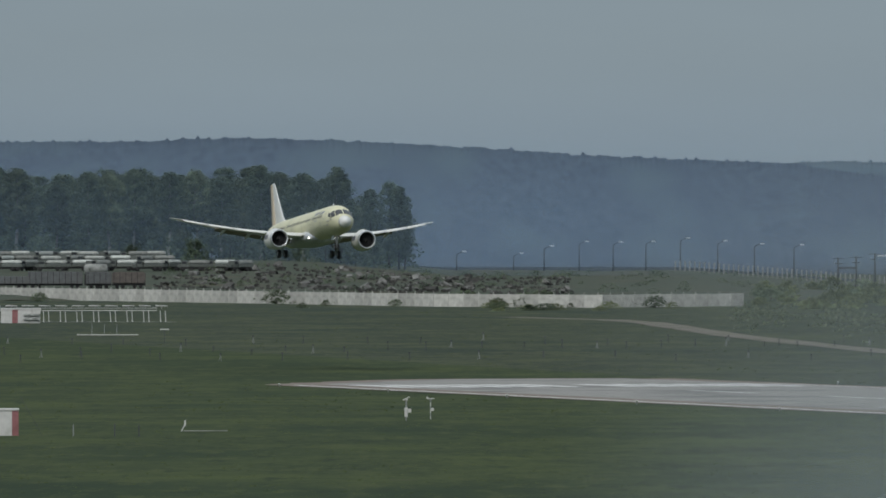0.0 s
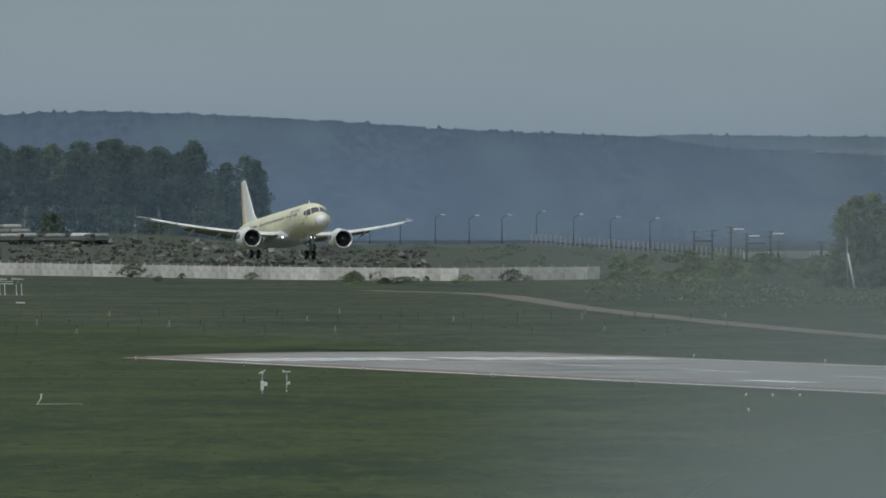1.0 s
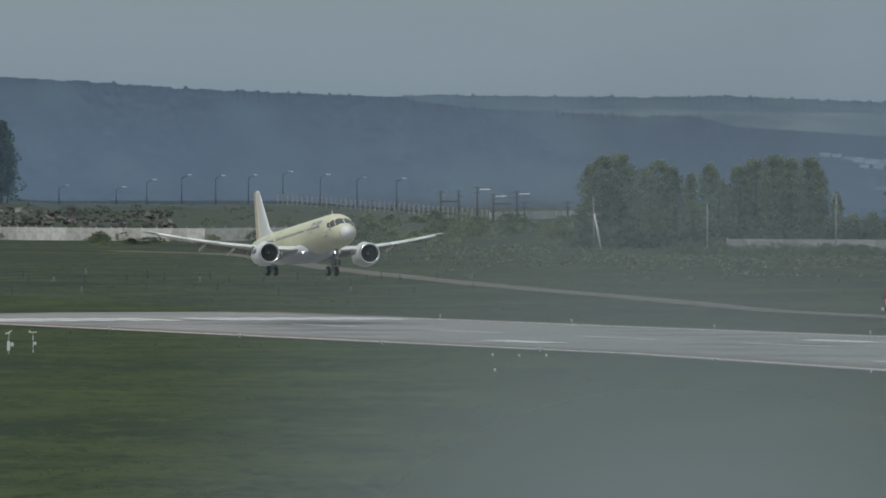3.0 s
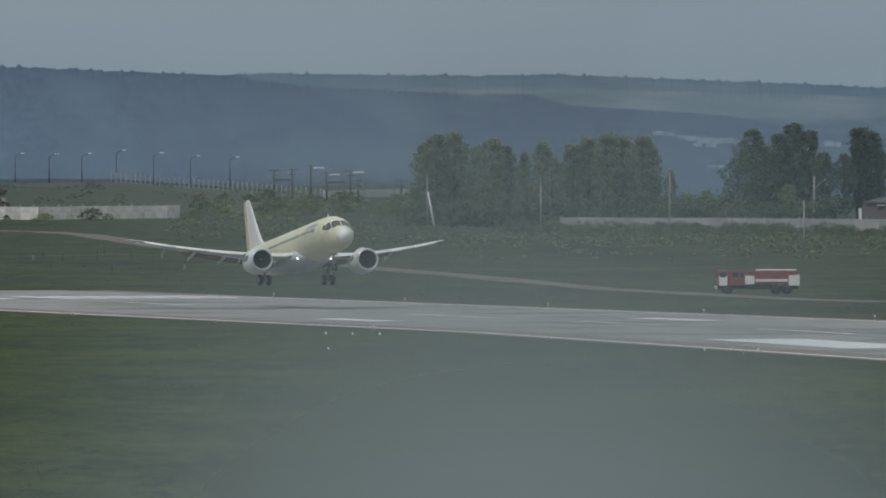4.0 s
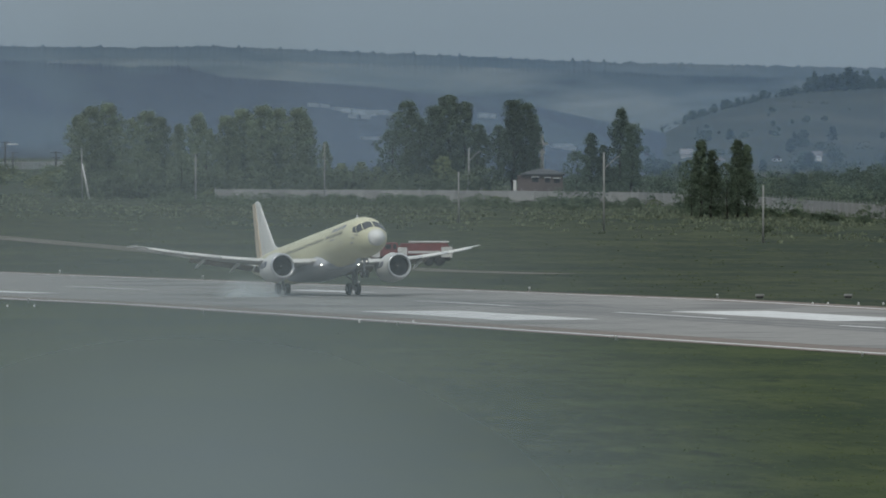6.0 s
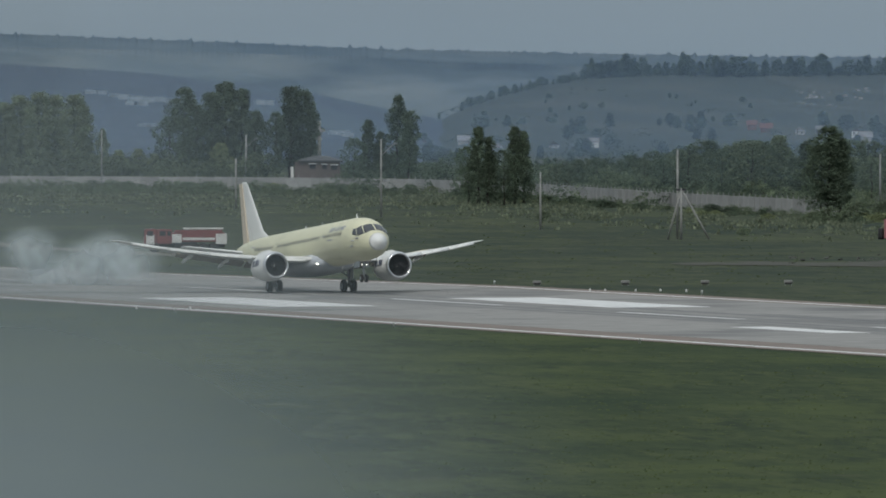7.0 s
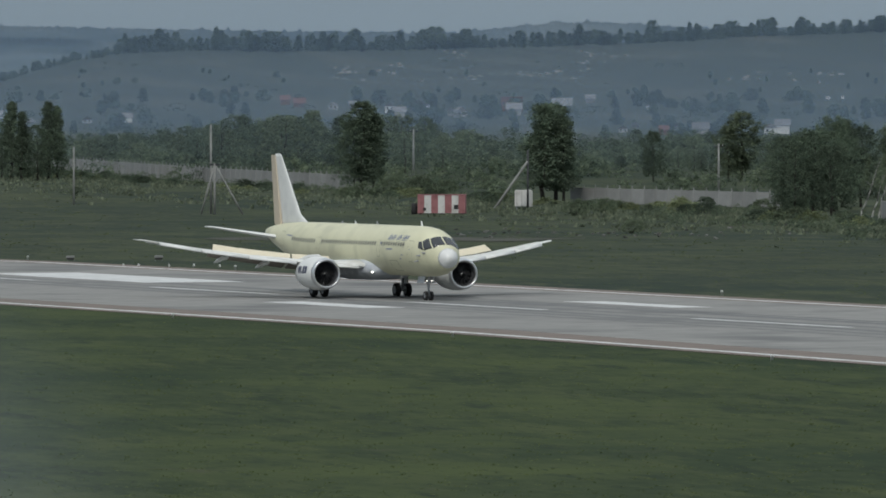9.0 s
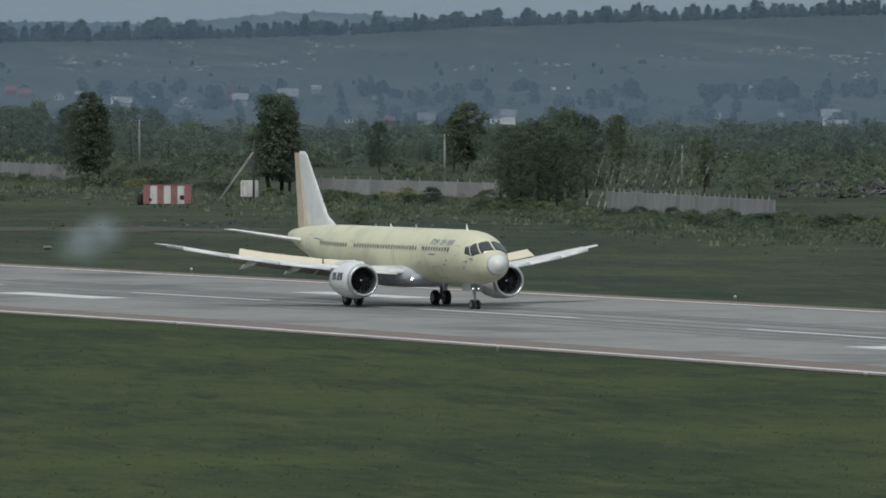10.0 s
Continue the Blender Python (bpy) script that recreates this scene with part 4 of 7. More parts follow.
def trunk(parent, material, height, r, seed, limbs=7, lean=0.0, start=0.35):
    rng = random.Random(seed)
    bm = bmesh.new()
    p = Vector((0, 0, -0.3))
    axis = []
    n = 6
    for i in range(1, n + 1):
        q = Vector((lean * (i / n) * height + rng.gauss(0, 0.012) * height, rng.gauss(0, 0.012) * height, height * i / n))
        rod(bm, p, q, r * (1 - 0.85 * (i - 1) / n), r * (1 - 0.85 * i / n), 7)
        axis.append((p, q))
        p = q
    for _ in range(limbs):
        k = rng.uniform(start, 0.9)
        a, b = axis[min(n - 1, int(k * n))]
        o = a.lerp(b, k * n - int(k * n))
        t = rng.uniform(0, 6.28)
        ln = height * rng.uniform(0.1, 0.2) * (1.15 - k)
        rod(bm, o, o + Vector((ln * math.cos(t), ln * math.sin(t), ln * 0.8)), r * 0.35 * (1.1 - k), 0.02, 5)
    return part("trunk", bm, material, parent, "", True)


def crown_shape(kind, h):
    """Envelopes, as part of the height h."""
    if kind == "birch":
        return lambda k: (h * (0.36 + 0.64 * k), h * 0.15 * (math.sin(math.pi * min(1, 0.12 + 0.86 * k)) ** 0.7) + 0.1)
    if kind == "tall":
        return lambda k: (h * (0.17 + 0.83 * k), h * 0.17 * (math.sin(math.pi * min(1, 0.12 + 0.85 * k)) ** 0.6) + 0.1)
    if kind == "cone":
        return lambda k: (h * (0.05 + 0.95 * k), h * (0.23 * (1 - k) ** 0.75 + 0.02))
    if kind == "round":
        return lambda k: (h * (0.12 + 0.88 * k), h * 0.33 * math.sin(math.pi * min(1, 0.18 + 0.78 * k)) ** 0.6)
    return lambda k: (h * (0.02 + 0.95 * k), h * 0.75 * math.sqrt(max(0.03, 1 - k * k * 0.95)))


def scrub(name, label, places, material, seed):
    """A rough growth of many bushes, too tangled to tell apart. places: foot, height, breadth."""
    rr = random.Random(seed)
    verts, faces = [], []
    for p, h, w in places:
        for _ in range(34):
            k = rr.random()
            a = rr.uniform(0, 6.28)
            r = h * 0.75 * w * math.sqrt(max(0.03, 1 - k * k * 0.95)) * math.sqrt(rr.random())
            c = p + Vector((r * math.cos(a), r * math.sin(a), h * k * 0.95))
            for _ in range(16):
                o = c + Vector((rr.gauss(0, 0.16), rr.gauss(0, 0.16), rr.gauss(0, 0.12))) * h * 0.5
                n = (o - p - Vector((0, 0, h * 0.3)) + Vector((rr.gauss(0, 0.3), rr.gauss(0, 0.3), 0.6 + rr.gauss(0, 0.3))) * h).normalized()
                t = n.orthogonal().normalized()
                b = n.cross(t)
                s = h * 0.052 * rr.uniform(0.6, 1.4)
                i = len(verts)
                verts += [o + t * s, o + b * s * 0.6, o - t * s, o - b * s * 0.6]
                faces.append((i, i + 1, i + 2, i + 3))
    me = bpy.data.meshes.new(name)
    me.from_pydata([tuple(v) for v in verts], [], faces)
    me.materials.append(material)
    return tagged(new(name, me), label, "scrub", kind="stuff")


PROTO = {}


def tree(kind, p, h, seed=0, group="", label="", leafy=None, bark=None, name="tree", category="tree", wide=1.0, lean=0.0, belt=False):
    """A tree or bush of height h at p; alike ones share their meshes."""
    leafy = leafy or M_LEAF
    key = (kind, seed % 3, leafy.name, round(lean, 2), belt)
    if key not in PROTO:
        base = 10.0 if kind != "bush" else 2.0
        ob = thing(name, label, category, stand(p), group)
        sd = len(kind) * 31 + seed % 3 * 7 + len(leafy.name)
        if kind == "bush":
            trunk(ob, M_BARK_DARK, 1.2, 0.05, sd, 4, start=0.2)
            leaves("crown", ob, leafy, crown_shape(kind, base), 110, 16, 0.085, sd, 0.30)
        elif kind == "crest":
            trunk(ob, M_BARK_DARK, 8.0, 0.2, sd, 3)
            leaves("crown", ob, leafy, crown_shape(("round", "cone", "tall")[seed % 3], base), 170, 10, 0.34, sd, 0.9)
        else:
            trunk(ob, bark or (M_BARK if kind == "birch" else M_BARK_DARK), 9.4, 0.17, sd, 9, lean=lean)
            leaves("crown", ob, leafy, crown_shape(kind, base), *((260, 16, 0.15, sd, 0.55) if belt else (520, 20, 0.10, sd, 0.46)))
        PROTO[key] = (ob, base)
        sc = h / base
        ob.matrix_basis = stand(p, seed * 67, 1.0) @ Matrix.Diagonal((sc * wide, sc * wide, sc, 1))
        return ob
    src, base = PROTO[key]
    made = {}
    for o in (src, *src.children):
        made[o] = o.copy()
        scene.collection.objects.link(made[o])
        made[o].parent = made.get(o.parent, o.parent)
    sc = h / base
    made[src].matrix_basis = stand(p, seed * 67, 1.0) @ Matrix.Diagonal((sc * wide, sc * wide, sc, 1))
    made[src].name = name
    return tagged(made[src], label, category, group)


# grove of tall birches beyond the wall
rng = random.Random(11)
for row, d0 in enumerate((3120, 3160, 3205)):
    for k in range(21):
        g = -420 + k * 51 + rng.uniform(-16, 16) + row * 17
        if g > 668:
            continue
        p = polar(g, d0 + rng.uniform(-12, 12))
        p.z = bank(dist(p), g)
        top = np.interp(g, [-420, 20, 60, 130, 240, 330, 480, 540, 600, 650], [300, 304, 318, 312, 298, 310, 298, 318, 303, 334]) + rng.uniform(-6, 14) + row * 2
        tree("birch" if row == 0 else "tall", p, height_to(p, top - 356), rng.randrange(9), "birch grove", "tall birch with a pale slender trunk", M_LEAF_DARK if (row + k) % 3 else M_LEAF, wide=rng.uniform(1.1, 1.6))
for g, top, w in ((690, 326, 0.95), (706, 334, 0.9), (716, 350, 0.8), (655, 338, 0.9)):
    p = polar(g, 3090, bank(3090, g))
    tree("tall", p, height_to(p, top - 356), int(g) % 3, "birch grove", "tall tree at the edge of the grove", M_LEAF_DARK, M_BARK, wide=w)
for k in range(34):
    g = -420 + k * 33 + rng.uniform(-10, 10)
    p = polar(g, 3060 + rng.uniform(-20, 20))
    p.z = bank(dist(p), g)
    tree("bush", p, rng.uniform(3.0, 7.5), rng.randrange(9), "grove undergrowth", "dark undergrowth below the birches", M_LEAF_DARK, name="bush", category="bush")

heap = []
for k in range(150):
    g = rng.uniform(-420, 720)
    heap.append((polar(g, 3185 + rng.uniform(-30, 40), bank(3185, g)), rng.uniform(4.0, 10.0), rng.uniform(0.7, 1.1)))
scrub("scrub", "dark thicket inside the birch grove", heap, M_LEAF_DARK, 31)

# trees behind the middle wall: bearing, dip of the top, distance, kind, breadth
for g, top, d, kind, w, mt in (
        (1748, 55, 2330, "tall", 1.1, "p"), (1770, 42, 2300, "tall", 1.1, "p"), (1802, 36, 2310, "tall", 1.0, "p"), (1835, 62, 2330, "round", 0.9, "p"), (1868, 50, 2310, "tall", 1.2, "p"), (1893, 60, 2330, "tall", 1.0, "p"),
        (1925, 72, 2300, "cone", 1.1, "p"), (1958, 54, 2290, "tall", 1.1, "p"), (1975, 82, 2280, "round", 0.8, "p"), (1855, 110, 2270, "round", 1.0, "p"), (1930, 120, 2270, "round", 1.0, "p"),
        (2012, 58, 2290, "tall", 1.1, "p"), (2040, 46, 2300, "tall", 1.1, "p"), (2072, 40, 2290, "tall", 1.1, "p"), (2100, 45, 2300, "tall", 1.0, "p"), (2135, 44, 2290, "tall", 1.1, "p"), (2152, 62, 2300, "tall", 0.9, "p"),
        (2185, 104, 2290, "cone", 1.0, "p"), (2215, 140, 2300, "round", 1.2, "y"), (2250, 138, 2290, "round", 1.2, "y"), (2275, 146, 2295, "round", 1.1, "y"),
        (2305, 80, 2300, "round", 0.9, "d"), (2330, 32, 2310, "tall", 1.0, "d"), (2352, 62, 2290, "tall", 1.0, "d"), (2378, 40, 2300, "tall", 1.1, "d"), (2402, 22, 2310, "tall", 1.1, "d"), (2430, 34, 2300, "tall", 1.1, "d"), (2456, 72, 2290, "tall", 0.9, "d"), (2395, 128, 2280, "round", 1.0, "y"),
        (2492, 74, 2290, "tall", 0.9, "d"), (2518, 30, 2300, "tall", 1.1, "d"), (2540, 36, 2310, "tall", 1.0, "d"), (2553, 68, 2300, "tall", 0.8, "d"),
        (2630, 118, 2280, "round", 0.9, "d"), (2655, 88, 2290, "cone", 1.2, "d"), (2676, 108, 2290, "cone", 1.2, "d"), (2708, 45, 2300, "cone", 1.0, "d"), (2728, 72, 2290, "tall", 1.0, "d"),
        (2850, 100, 1930, "cone", 1.15, "d"), (2868, 118, 1920, "cone", 1.1, "d"), (2832, 134, 1930, "round", 0.8, "d"), (2914, 100, 1930, "cone", 1.05, "d"), (2930, 108, 1940, "cone", 1.0, "d"), (2895, 140, 1920, "round", 0.9, "d"),
        (3472, 100, 1740, "tall", 1.35, "d"), (3488, 122, 1740, "tall", 1.1, "d"), (3456, 128, 1745, "round", 0.8, "d"),
        (3792, 104, 1640, "tall", 1.45, "d"), (3812, 106, 1645, "tall", 1.4, "d"), (3826, 130, 1640, "tall", 1.1, "d"),
        (4215, 160, 1560, "round", 0.9, "d"), (4245, 165, 1560, "round", 1.1, "d"), (4285, 150, 1570, "round", 1.1, "d"), (4320, 132, 1600, "tall", 1.3, "d"), (4405, 140, 1760, "tall", 1.3, ""), (4140, 118, 1900, "tall", 1.6, ""), (4118, 140, 1900, "round", 0.9, ""), (3985, 150, 1900, "round", 0.8, "d"),
        (4268, 148, 1500, "round", 1.25, "d"), (4236, 172, 1490, "round", 1.1, "d"), (4300, 176, 1490, "round", 1.1, "d"), (4305, 128, 1560, "round", 1.0, "d"), (4352, 140, 1600, "round", 1.0, "d"), (4560, 178, 1650, "tall", 1.1, ""), (4640, 200, 1600, "round", 1.0, "")):
    p = polar(g, d)
    p.z = rise(p.x * TURN_S - p.y * TURN_C)
    mt = {"p": M_LEAF_PALE, "": M_LEAF, "y": M_LEAF_YELLOW, "d": M_LEAF_DARK}[mt]
    tree(kind, p, height_to(p, top), int(g) % 7, "trees behind the wall", {"tall": "full-crowned broadleaf tree behind the concrete wall", "cone": "pointed dark conifer behind the concrete wall", "round": "low rounded tree behind the concrete wall"}[kind], mt, wide=w)

# belt of low wood beyond the right wall
rng = random.Random(5)
for k in range(200):
    g = 2960 + k * 10.0 + rng.uniform(-8, 8)
    far = rng.random()
    d = 1980 + 520 * far
    p = polar(g, d)
    p.z = -2.1
    low = np.interp(g, [2960, 3150, 3250, 3450, 3620, 3700, 3850, 4100, 4400, 4700, 4950], [168, 150, 120, 124, 132, 172, 172, 158, 164, 184, 180])
    tree(("round", "tall", "round", "round")[rng.randrange(4)], p, height_to(p, low + rng.uniform(-8, 34)), rng.randrange(9), "wood belt", "small dense tree of the wood beyond the wall", (M_LEAF_DARK, M_LEAF, M_LEAF_DARK, M_LEAF)[rng.randrange(4)], wide=rng.uniform(1.1, 1.6), belt=True)
heap = ([], [])
for k in range(200):
    g = 3000 + k * 10 + rng.uniform(-12, 12)
    d = np.interp(g, [2960, 3500, 4200, 4900], [1950, 1750, 1640, 1500]) + rng.uniform(10, 560)
    heap[k % 2].append((polar(g, d, -2.1), rng.uniform(2.2, 4.2), 1.4))
scrub("scrub", "dense green scrub beyond the wall", heap[0], M_LEAF_DARK, 1)
scrub("scrub", "grey-green scrub beyond the wall", heap[1], M_LEAF, 2)

# low growth filling the ground from the belt to the hill's foot
heap = ([], [])
for k in range(620):
    g = rng.uniform(2600, 4980)
    d = rng.uniform(2050, 2640)
    heap[k % 2].append((polar(g, d, -2.1), rng.uniform(2.0, 4.6), rng.uniform(1.2, 2.0)))
scrub("scrub", "dark low wood at the foot of the hill", heap[0], M_LEAF_DARK, 11)
scrub("scrub", "green low wood at the foot of the hill", heap[1], M_LEAF_DARK, 12)

# leaning birches: bare slanting stems with thin tops
for k in range(13):
    g = 4352 + k * 15 + rng.uniform(-6, 6)
    p = polar(g, 1470 + rng.uniform(-15, 25), -2.1)
    h = rng.uniform(6.5, 9.0)
    lean = rng.uniform(0.2, 0.42)
    ob = thing("leaning_birch", "thin pale birch leaning in a row by the wall", "tree", stand(p), "leaning birches")
    trunk(ob, M_BARK, h, 0.13, 40 + k, 6, lean=lean, start=0.5)
    crown = leaves("crown", ob, M_LEAF, lambda q: (h * (0.55 + 0.5 * q), h * 0.09 * (1.1 - q)), 60, 9, 0.11, 60 + k, 0.4)
    crown.matrix_basis = Matrix.Shear("XY", 4, (lean, 0.0))

# shrubs before the walls
heap = []
for k in range(170):
    g = rng.uniform(1990, 3500)
    d = float(np.interp(g, [1990, 2400, 2731, 2960, 3202, 3490], [208, 210, 214.5, 225, 243, 259]))
    heap.append((field(g, d + rng.uniform(0, 5)), rng.uniform(0.6, 1.5), rng.uniform(1.2, 2.6)))
for k in range(230):
    g = rng.uniform(1880, 2640)
    d = float(np.interp(g, [1880, 1990, 2400, 2731], [203, 208, 210, 215]))
    if noise.noise((g * 0.018, 3, 8)) > -0.12 - 0.3 * (g < 2250):
        heap.append((field(g, d + rng.uniform(0, 9)), rng.uniform(1.0, 2.3), rng.uniform(1.1, 2.2)))
scrub("scrub", "rough weeds and scrub along the wall's foot", heap, M_LEAF, 5)
heap = []
for k in range(130):
    g = rng.uniform(1735, 2480)
    heap.append((polar(g, rng.uniform(2262, 2290), -2.1), rng.uniform(3.0, 6.5), rng.uniform(0.7, 1.3)))
scrub("scrub", "undergrowth below the trees behind the wall", heap, M_LEAF, 6)
for k in range(240):
    g = rng.uniform(860, 4900)
    lo = np.interp(g, [800, 1325, 1500, 1900, 2000, 2700, 3200, 3490, 3874, 4194, 4404, 4694, 4900], [188, 178, 168, 176, 205, 212, 246, 258, 282, 288, 318, 332, 340])
    hi = np.interp(g, [800, 1325, 1500, 1900, 2700, 3300, 3800, 4300, 4900], [196, 196, 192, 200, 222, 258, 285, 318, 345])
    p = field(g, rng.uniform(lo, hi))
    yellow = rng.random() < (0.8 if g < 2100 else 0.22)
    tree("bush", p, rng.uniform(0.7, 1.7) * (1.3 if 1350 < g < 2000 else 1.0), rng.randrange(9), "shrubs along the wall", "rough shrub in the weeds before the wall", M_LEAF_YELLOW if yellow else (M_LEAF, M_LEAF_DARK)[rng.randrange(2)], name="shrub", category="bush", wide=rng.uniform(1.3, 2.6))
for k in range(60):
    g = rng.uniform(1335, 2000)
    p = polar(g, rng.uniform(2480, 2900))
    p.z = -2.1
    tree("bush", p, rng.uniform(1.8, 3.6), rng.randrange(9), "hedge on the bank", "pale green bush in a rough hedge", (M_LEAF_YELLOW, M_LEAF_PALE, M_LEAF_YELLOW)[rng.randrange(3)], name="bush", category="bush", wide=1.6)
for g, dip, h in ((490, 183, 3.2), (700, 187, 1.6), (825, 187, 3.4), (880, 188, 2.0), (930, 188, 3.0), (960, 188, 3.6), (975, 188, 2.4), (70, 178, 2.0), (535, 190, 1.2), (576, 186, 1.3), (1160, 190, 2.6), (3950, 332, 1.6), (4532, 338, 1.7), (4555, 338, 1.4), (2965, 262, 1.2), (3320, 290, 1.0), (3470, 268, 2.4), (3520, 264, 2.8), (3570, 262, 2.8), (3620, 262, 2.2), (3440, 270, 1.8), (3850, 300, 2.2), (3900, 295, 2.0)):
    tree("bush", field(g, dip), h, int(g) % 5, "shrubs along the wall", "rough shrub in the weeds before the wall", M_LEAF, name="shrub", category="bush", wide=1.4)

heap = ([], [])
for k in range(420):
    g = rng.uniform(3950, 4950)
    d = float(np.interp(g, [3950, 4194, 4404, 4694, 4950], [288, 291, 320, 334, 340])) + rng.uniform(0, 34) * rng.random() ** 0.5
    if noise.noise((g * 0.02, d * 0.08, 6)) > -0.22:
        heap[k % 2].append((field(g, d), rng.uniform(0.5, 1.25), rng.uniform(1.5, 3.2)))
scrub("scrub", "rough grey-green weeds and shrubs before the wall", heap[0], M_LEAF, 7)
scrub("scrub", "dark tangled shrubs before the wall", heap[1], M_LEAF_DARK, 8)
heap = ([], [])
for k in range(150):
    g = rng.uniform(300, 1500)
    d = rng.uniform(2620, 3200)
    heap[k % 2].append((polar(g, d, bank(d, g) - 0.1), rng.uniform(0.7, 2.0), rng.uniform(1.5, 3.0)))
scrub("scrub", "low grey-green scrub on the earth bank", heap[0], M_LEAF, 3)
scrub("scrub", "low dark scrub on the earth bank", heap[1], M_LEAF_DARK, 4)


def tufts(name, label, places, size, material, seed, blades=5):
    """Clumps of grass blades joined in one sheet of growth."""
    rr = random.Random(seed)
    verts, faces = [], []
    for p in places:
        s = size * rr.uniform(0.5, 1.5)
        for _ in range(blades):
            a = rr.uniform(0, 6.28)
            o = p + Vector((rr.gauss(0, s * 0.9), rr.gauss(0, s * 0.9), -0.02))
            t = Vector((math.cos(a), math.sin(a), 0)) * s * 0.5
            up = Vector((rr.gauss(0, 0.35) * s, rr.gauss(0, 0.35) * s, s * rr.uniform(0.6, 1.2)))
            i = len(verts)
            verts += [o - t, o + t, o + t * 0.35 + up, o - t * 0.35 + up]
            faces.append((i, i + 1, i + 2, i + 3))
    me = bpy.data.meshes.new(name)
    me.from_pydata([tuple(v) for v in verts], [], faces)
    me.materials.append(material)
    return tagged(new(name, me), label, "grass", kind="stuff")


M_WEED = leaf_material("rank_weeds", (0.122, 0.148, 0.108), (0.198, 0.225, 0.152))
rng = random.Random(31)
places = []
for _ in range(6500):
    g = rng.uniform(1300, 4950)
    near = float(np.interp(g, [1300, 2000, 2700, 3200, 3490, 3874, 4194, 4404, 4694, 4950], [182, 208, 214, 244, 258, 282, 290, 318, 332, 338]))
    dip = near + abs(rng.gauss(0, 17))
    if noise.noise((g * 0.015, dip * 0.06, 0)) > -0.25:
        places.append(field(g, dip))
tufts("weeds", "rank weeds and tall grass before the wall", places, 0.36, M_WEED, 1, 6)


def sward(name, label, n, g0, g1, dip0, dip1, size, material, seed, blades=4, patch=0.02):
    """A field of short grass tufts, thick and thin in patches."""
    rs = np.random.RandomState(seed)
    g, dip = rs.uniform(g0, g1, n), dip0 + (dip1 - dip0) * rs.uniform(0, 1, n) ** 1.3
    foot = [(field(a, b), noise.noise((a * patch, b * patch * 4.5, seed))) for a, b in zip(g, dip)]
    foot = [p for p, k in foot if k > -0.12 and not 296 < p.x * TURN_C + p.y * TURN_S < 366]
    o = np.repeat(np.array([tuple(p) for p in foot]), blades, axis=0)
    m = len(o)
    s = np.repeat(size * rs.uniform(0.45, 1.5, len(foot)), blades)[:, None]
    o = o + np.concatenate([rs.normal(0, 1.1, (m, 2)) * s, np.full((m, 1), -0.02)], axis=1)
    a = rs.uniform(0, 6.28, m)
    t = np.stack([np.cos(a), np.sin(a), 0 * a], axis=1) * s * 0.55
    up = np.concatenate([rs.normal(0, 1.0, (m, 2)), rs.uniform(0.35, 0.9, (m, 1))], axis=1) * s
    v = np.stack([o - t, o + t, o + t * 0.3 + up, o - t * 0.3 + up], axis=1).reshape(-1, 3)
    me = bpy.data.meshes.new(name)
    me.from_pydata(v.tolist(), [], np.arange(4 * m).reshape(-1, 4).tolist())
    me.materials.append(material)
    return tagged(new(name, me), label, "grass", kind="stuff")


M_SWARD = leaf_material("short_field_grass", (0.084, 0.108, 0.050), (0.112, 0.140, 0.062), (0.92, 1.1))
sward("grass", "short tufted grass of the near airfield", 56000, -60, 4960, 372, 840, 0.075, M_SWARD, 2)
sward("grass", "tufted grass of the far airfield", 22000, -60, 4960, 195, 375, 0.12, M_SWARD, 3)
# trees along the crest of the hillside
HILL_G = [2560, 2680, 2743, 2829, 2893, 2960, 3043, 3160, 3314, 3429, 3729, 3900, 4029, 4150, 4397, 4784, 6000]
HILL_E = [-175, -125, -98, -62, -40, -24, -10, -4, -6, -6, 2, 6, 12, 20, 28, 40, 60]


def hillside(g, el):
    """A place on the hillside at a bearing and a height above the level line."""
    top = float(np.interp(g, HILL_G, HILL_E))
    low = -(EYE + 2.2) / 2650 * 19955 - 6
    k = min(1.0, max(0.0, (el - low) / (top - low))) ** (1 / 0.8)
    d = 2650 + 1500 * k
    p = polar(g, d)
    p.z = EYE + d * el / 19955
    return p


rng = random.Random(21)
for k in range(300):
    g = 2760 + 2140 * (k / 300) + rng.uniform(-7, 7)
    dens = noise.noise((g * 0.012, 4, 4))
    if g < 3050 and rng.random() < 0.15:
        continue
    if dens < -0.42:
        continue
    top = float(np.interp(g, HILL_G, HILL_E))
    p = hillside(g, top - rng.uniform(0, 5))
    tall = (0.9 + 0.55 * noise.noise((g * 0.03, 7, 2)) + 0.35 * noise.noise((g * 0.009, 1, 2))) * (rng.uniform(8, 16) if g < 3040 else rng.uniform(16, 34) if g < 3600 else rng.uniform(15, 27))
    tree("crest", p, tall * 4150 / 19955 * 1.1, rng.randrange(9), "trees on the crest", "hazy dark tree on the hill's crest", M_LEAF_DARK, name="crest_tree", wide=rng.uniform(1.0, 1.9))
for k in range(520):
    g = rng.uniform(2700, 4900)
    el = rng.uniform(-165, -88) if rng.random() < 0.85 else rng.uniform(-90, -45)
    if noise.noise((g * 0.011, el * 0.02, 9)) < -0.08:
        continue
    if el > float(np.interp(g, HILL_G, HILL_E)) - 25:
        continue
    tree("crest", hillside(g, el), rng.uniform(1.6, 3.4) * (1.25 if el < -95 else 0.65), rng.randrange(9), "scattered hillside trees", "small hazy tree among the village houses", M_LEAF_DARK, name="village_tree", wide=1.9)

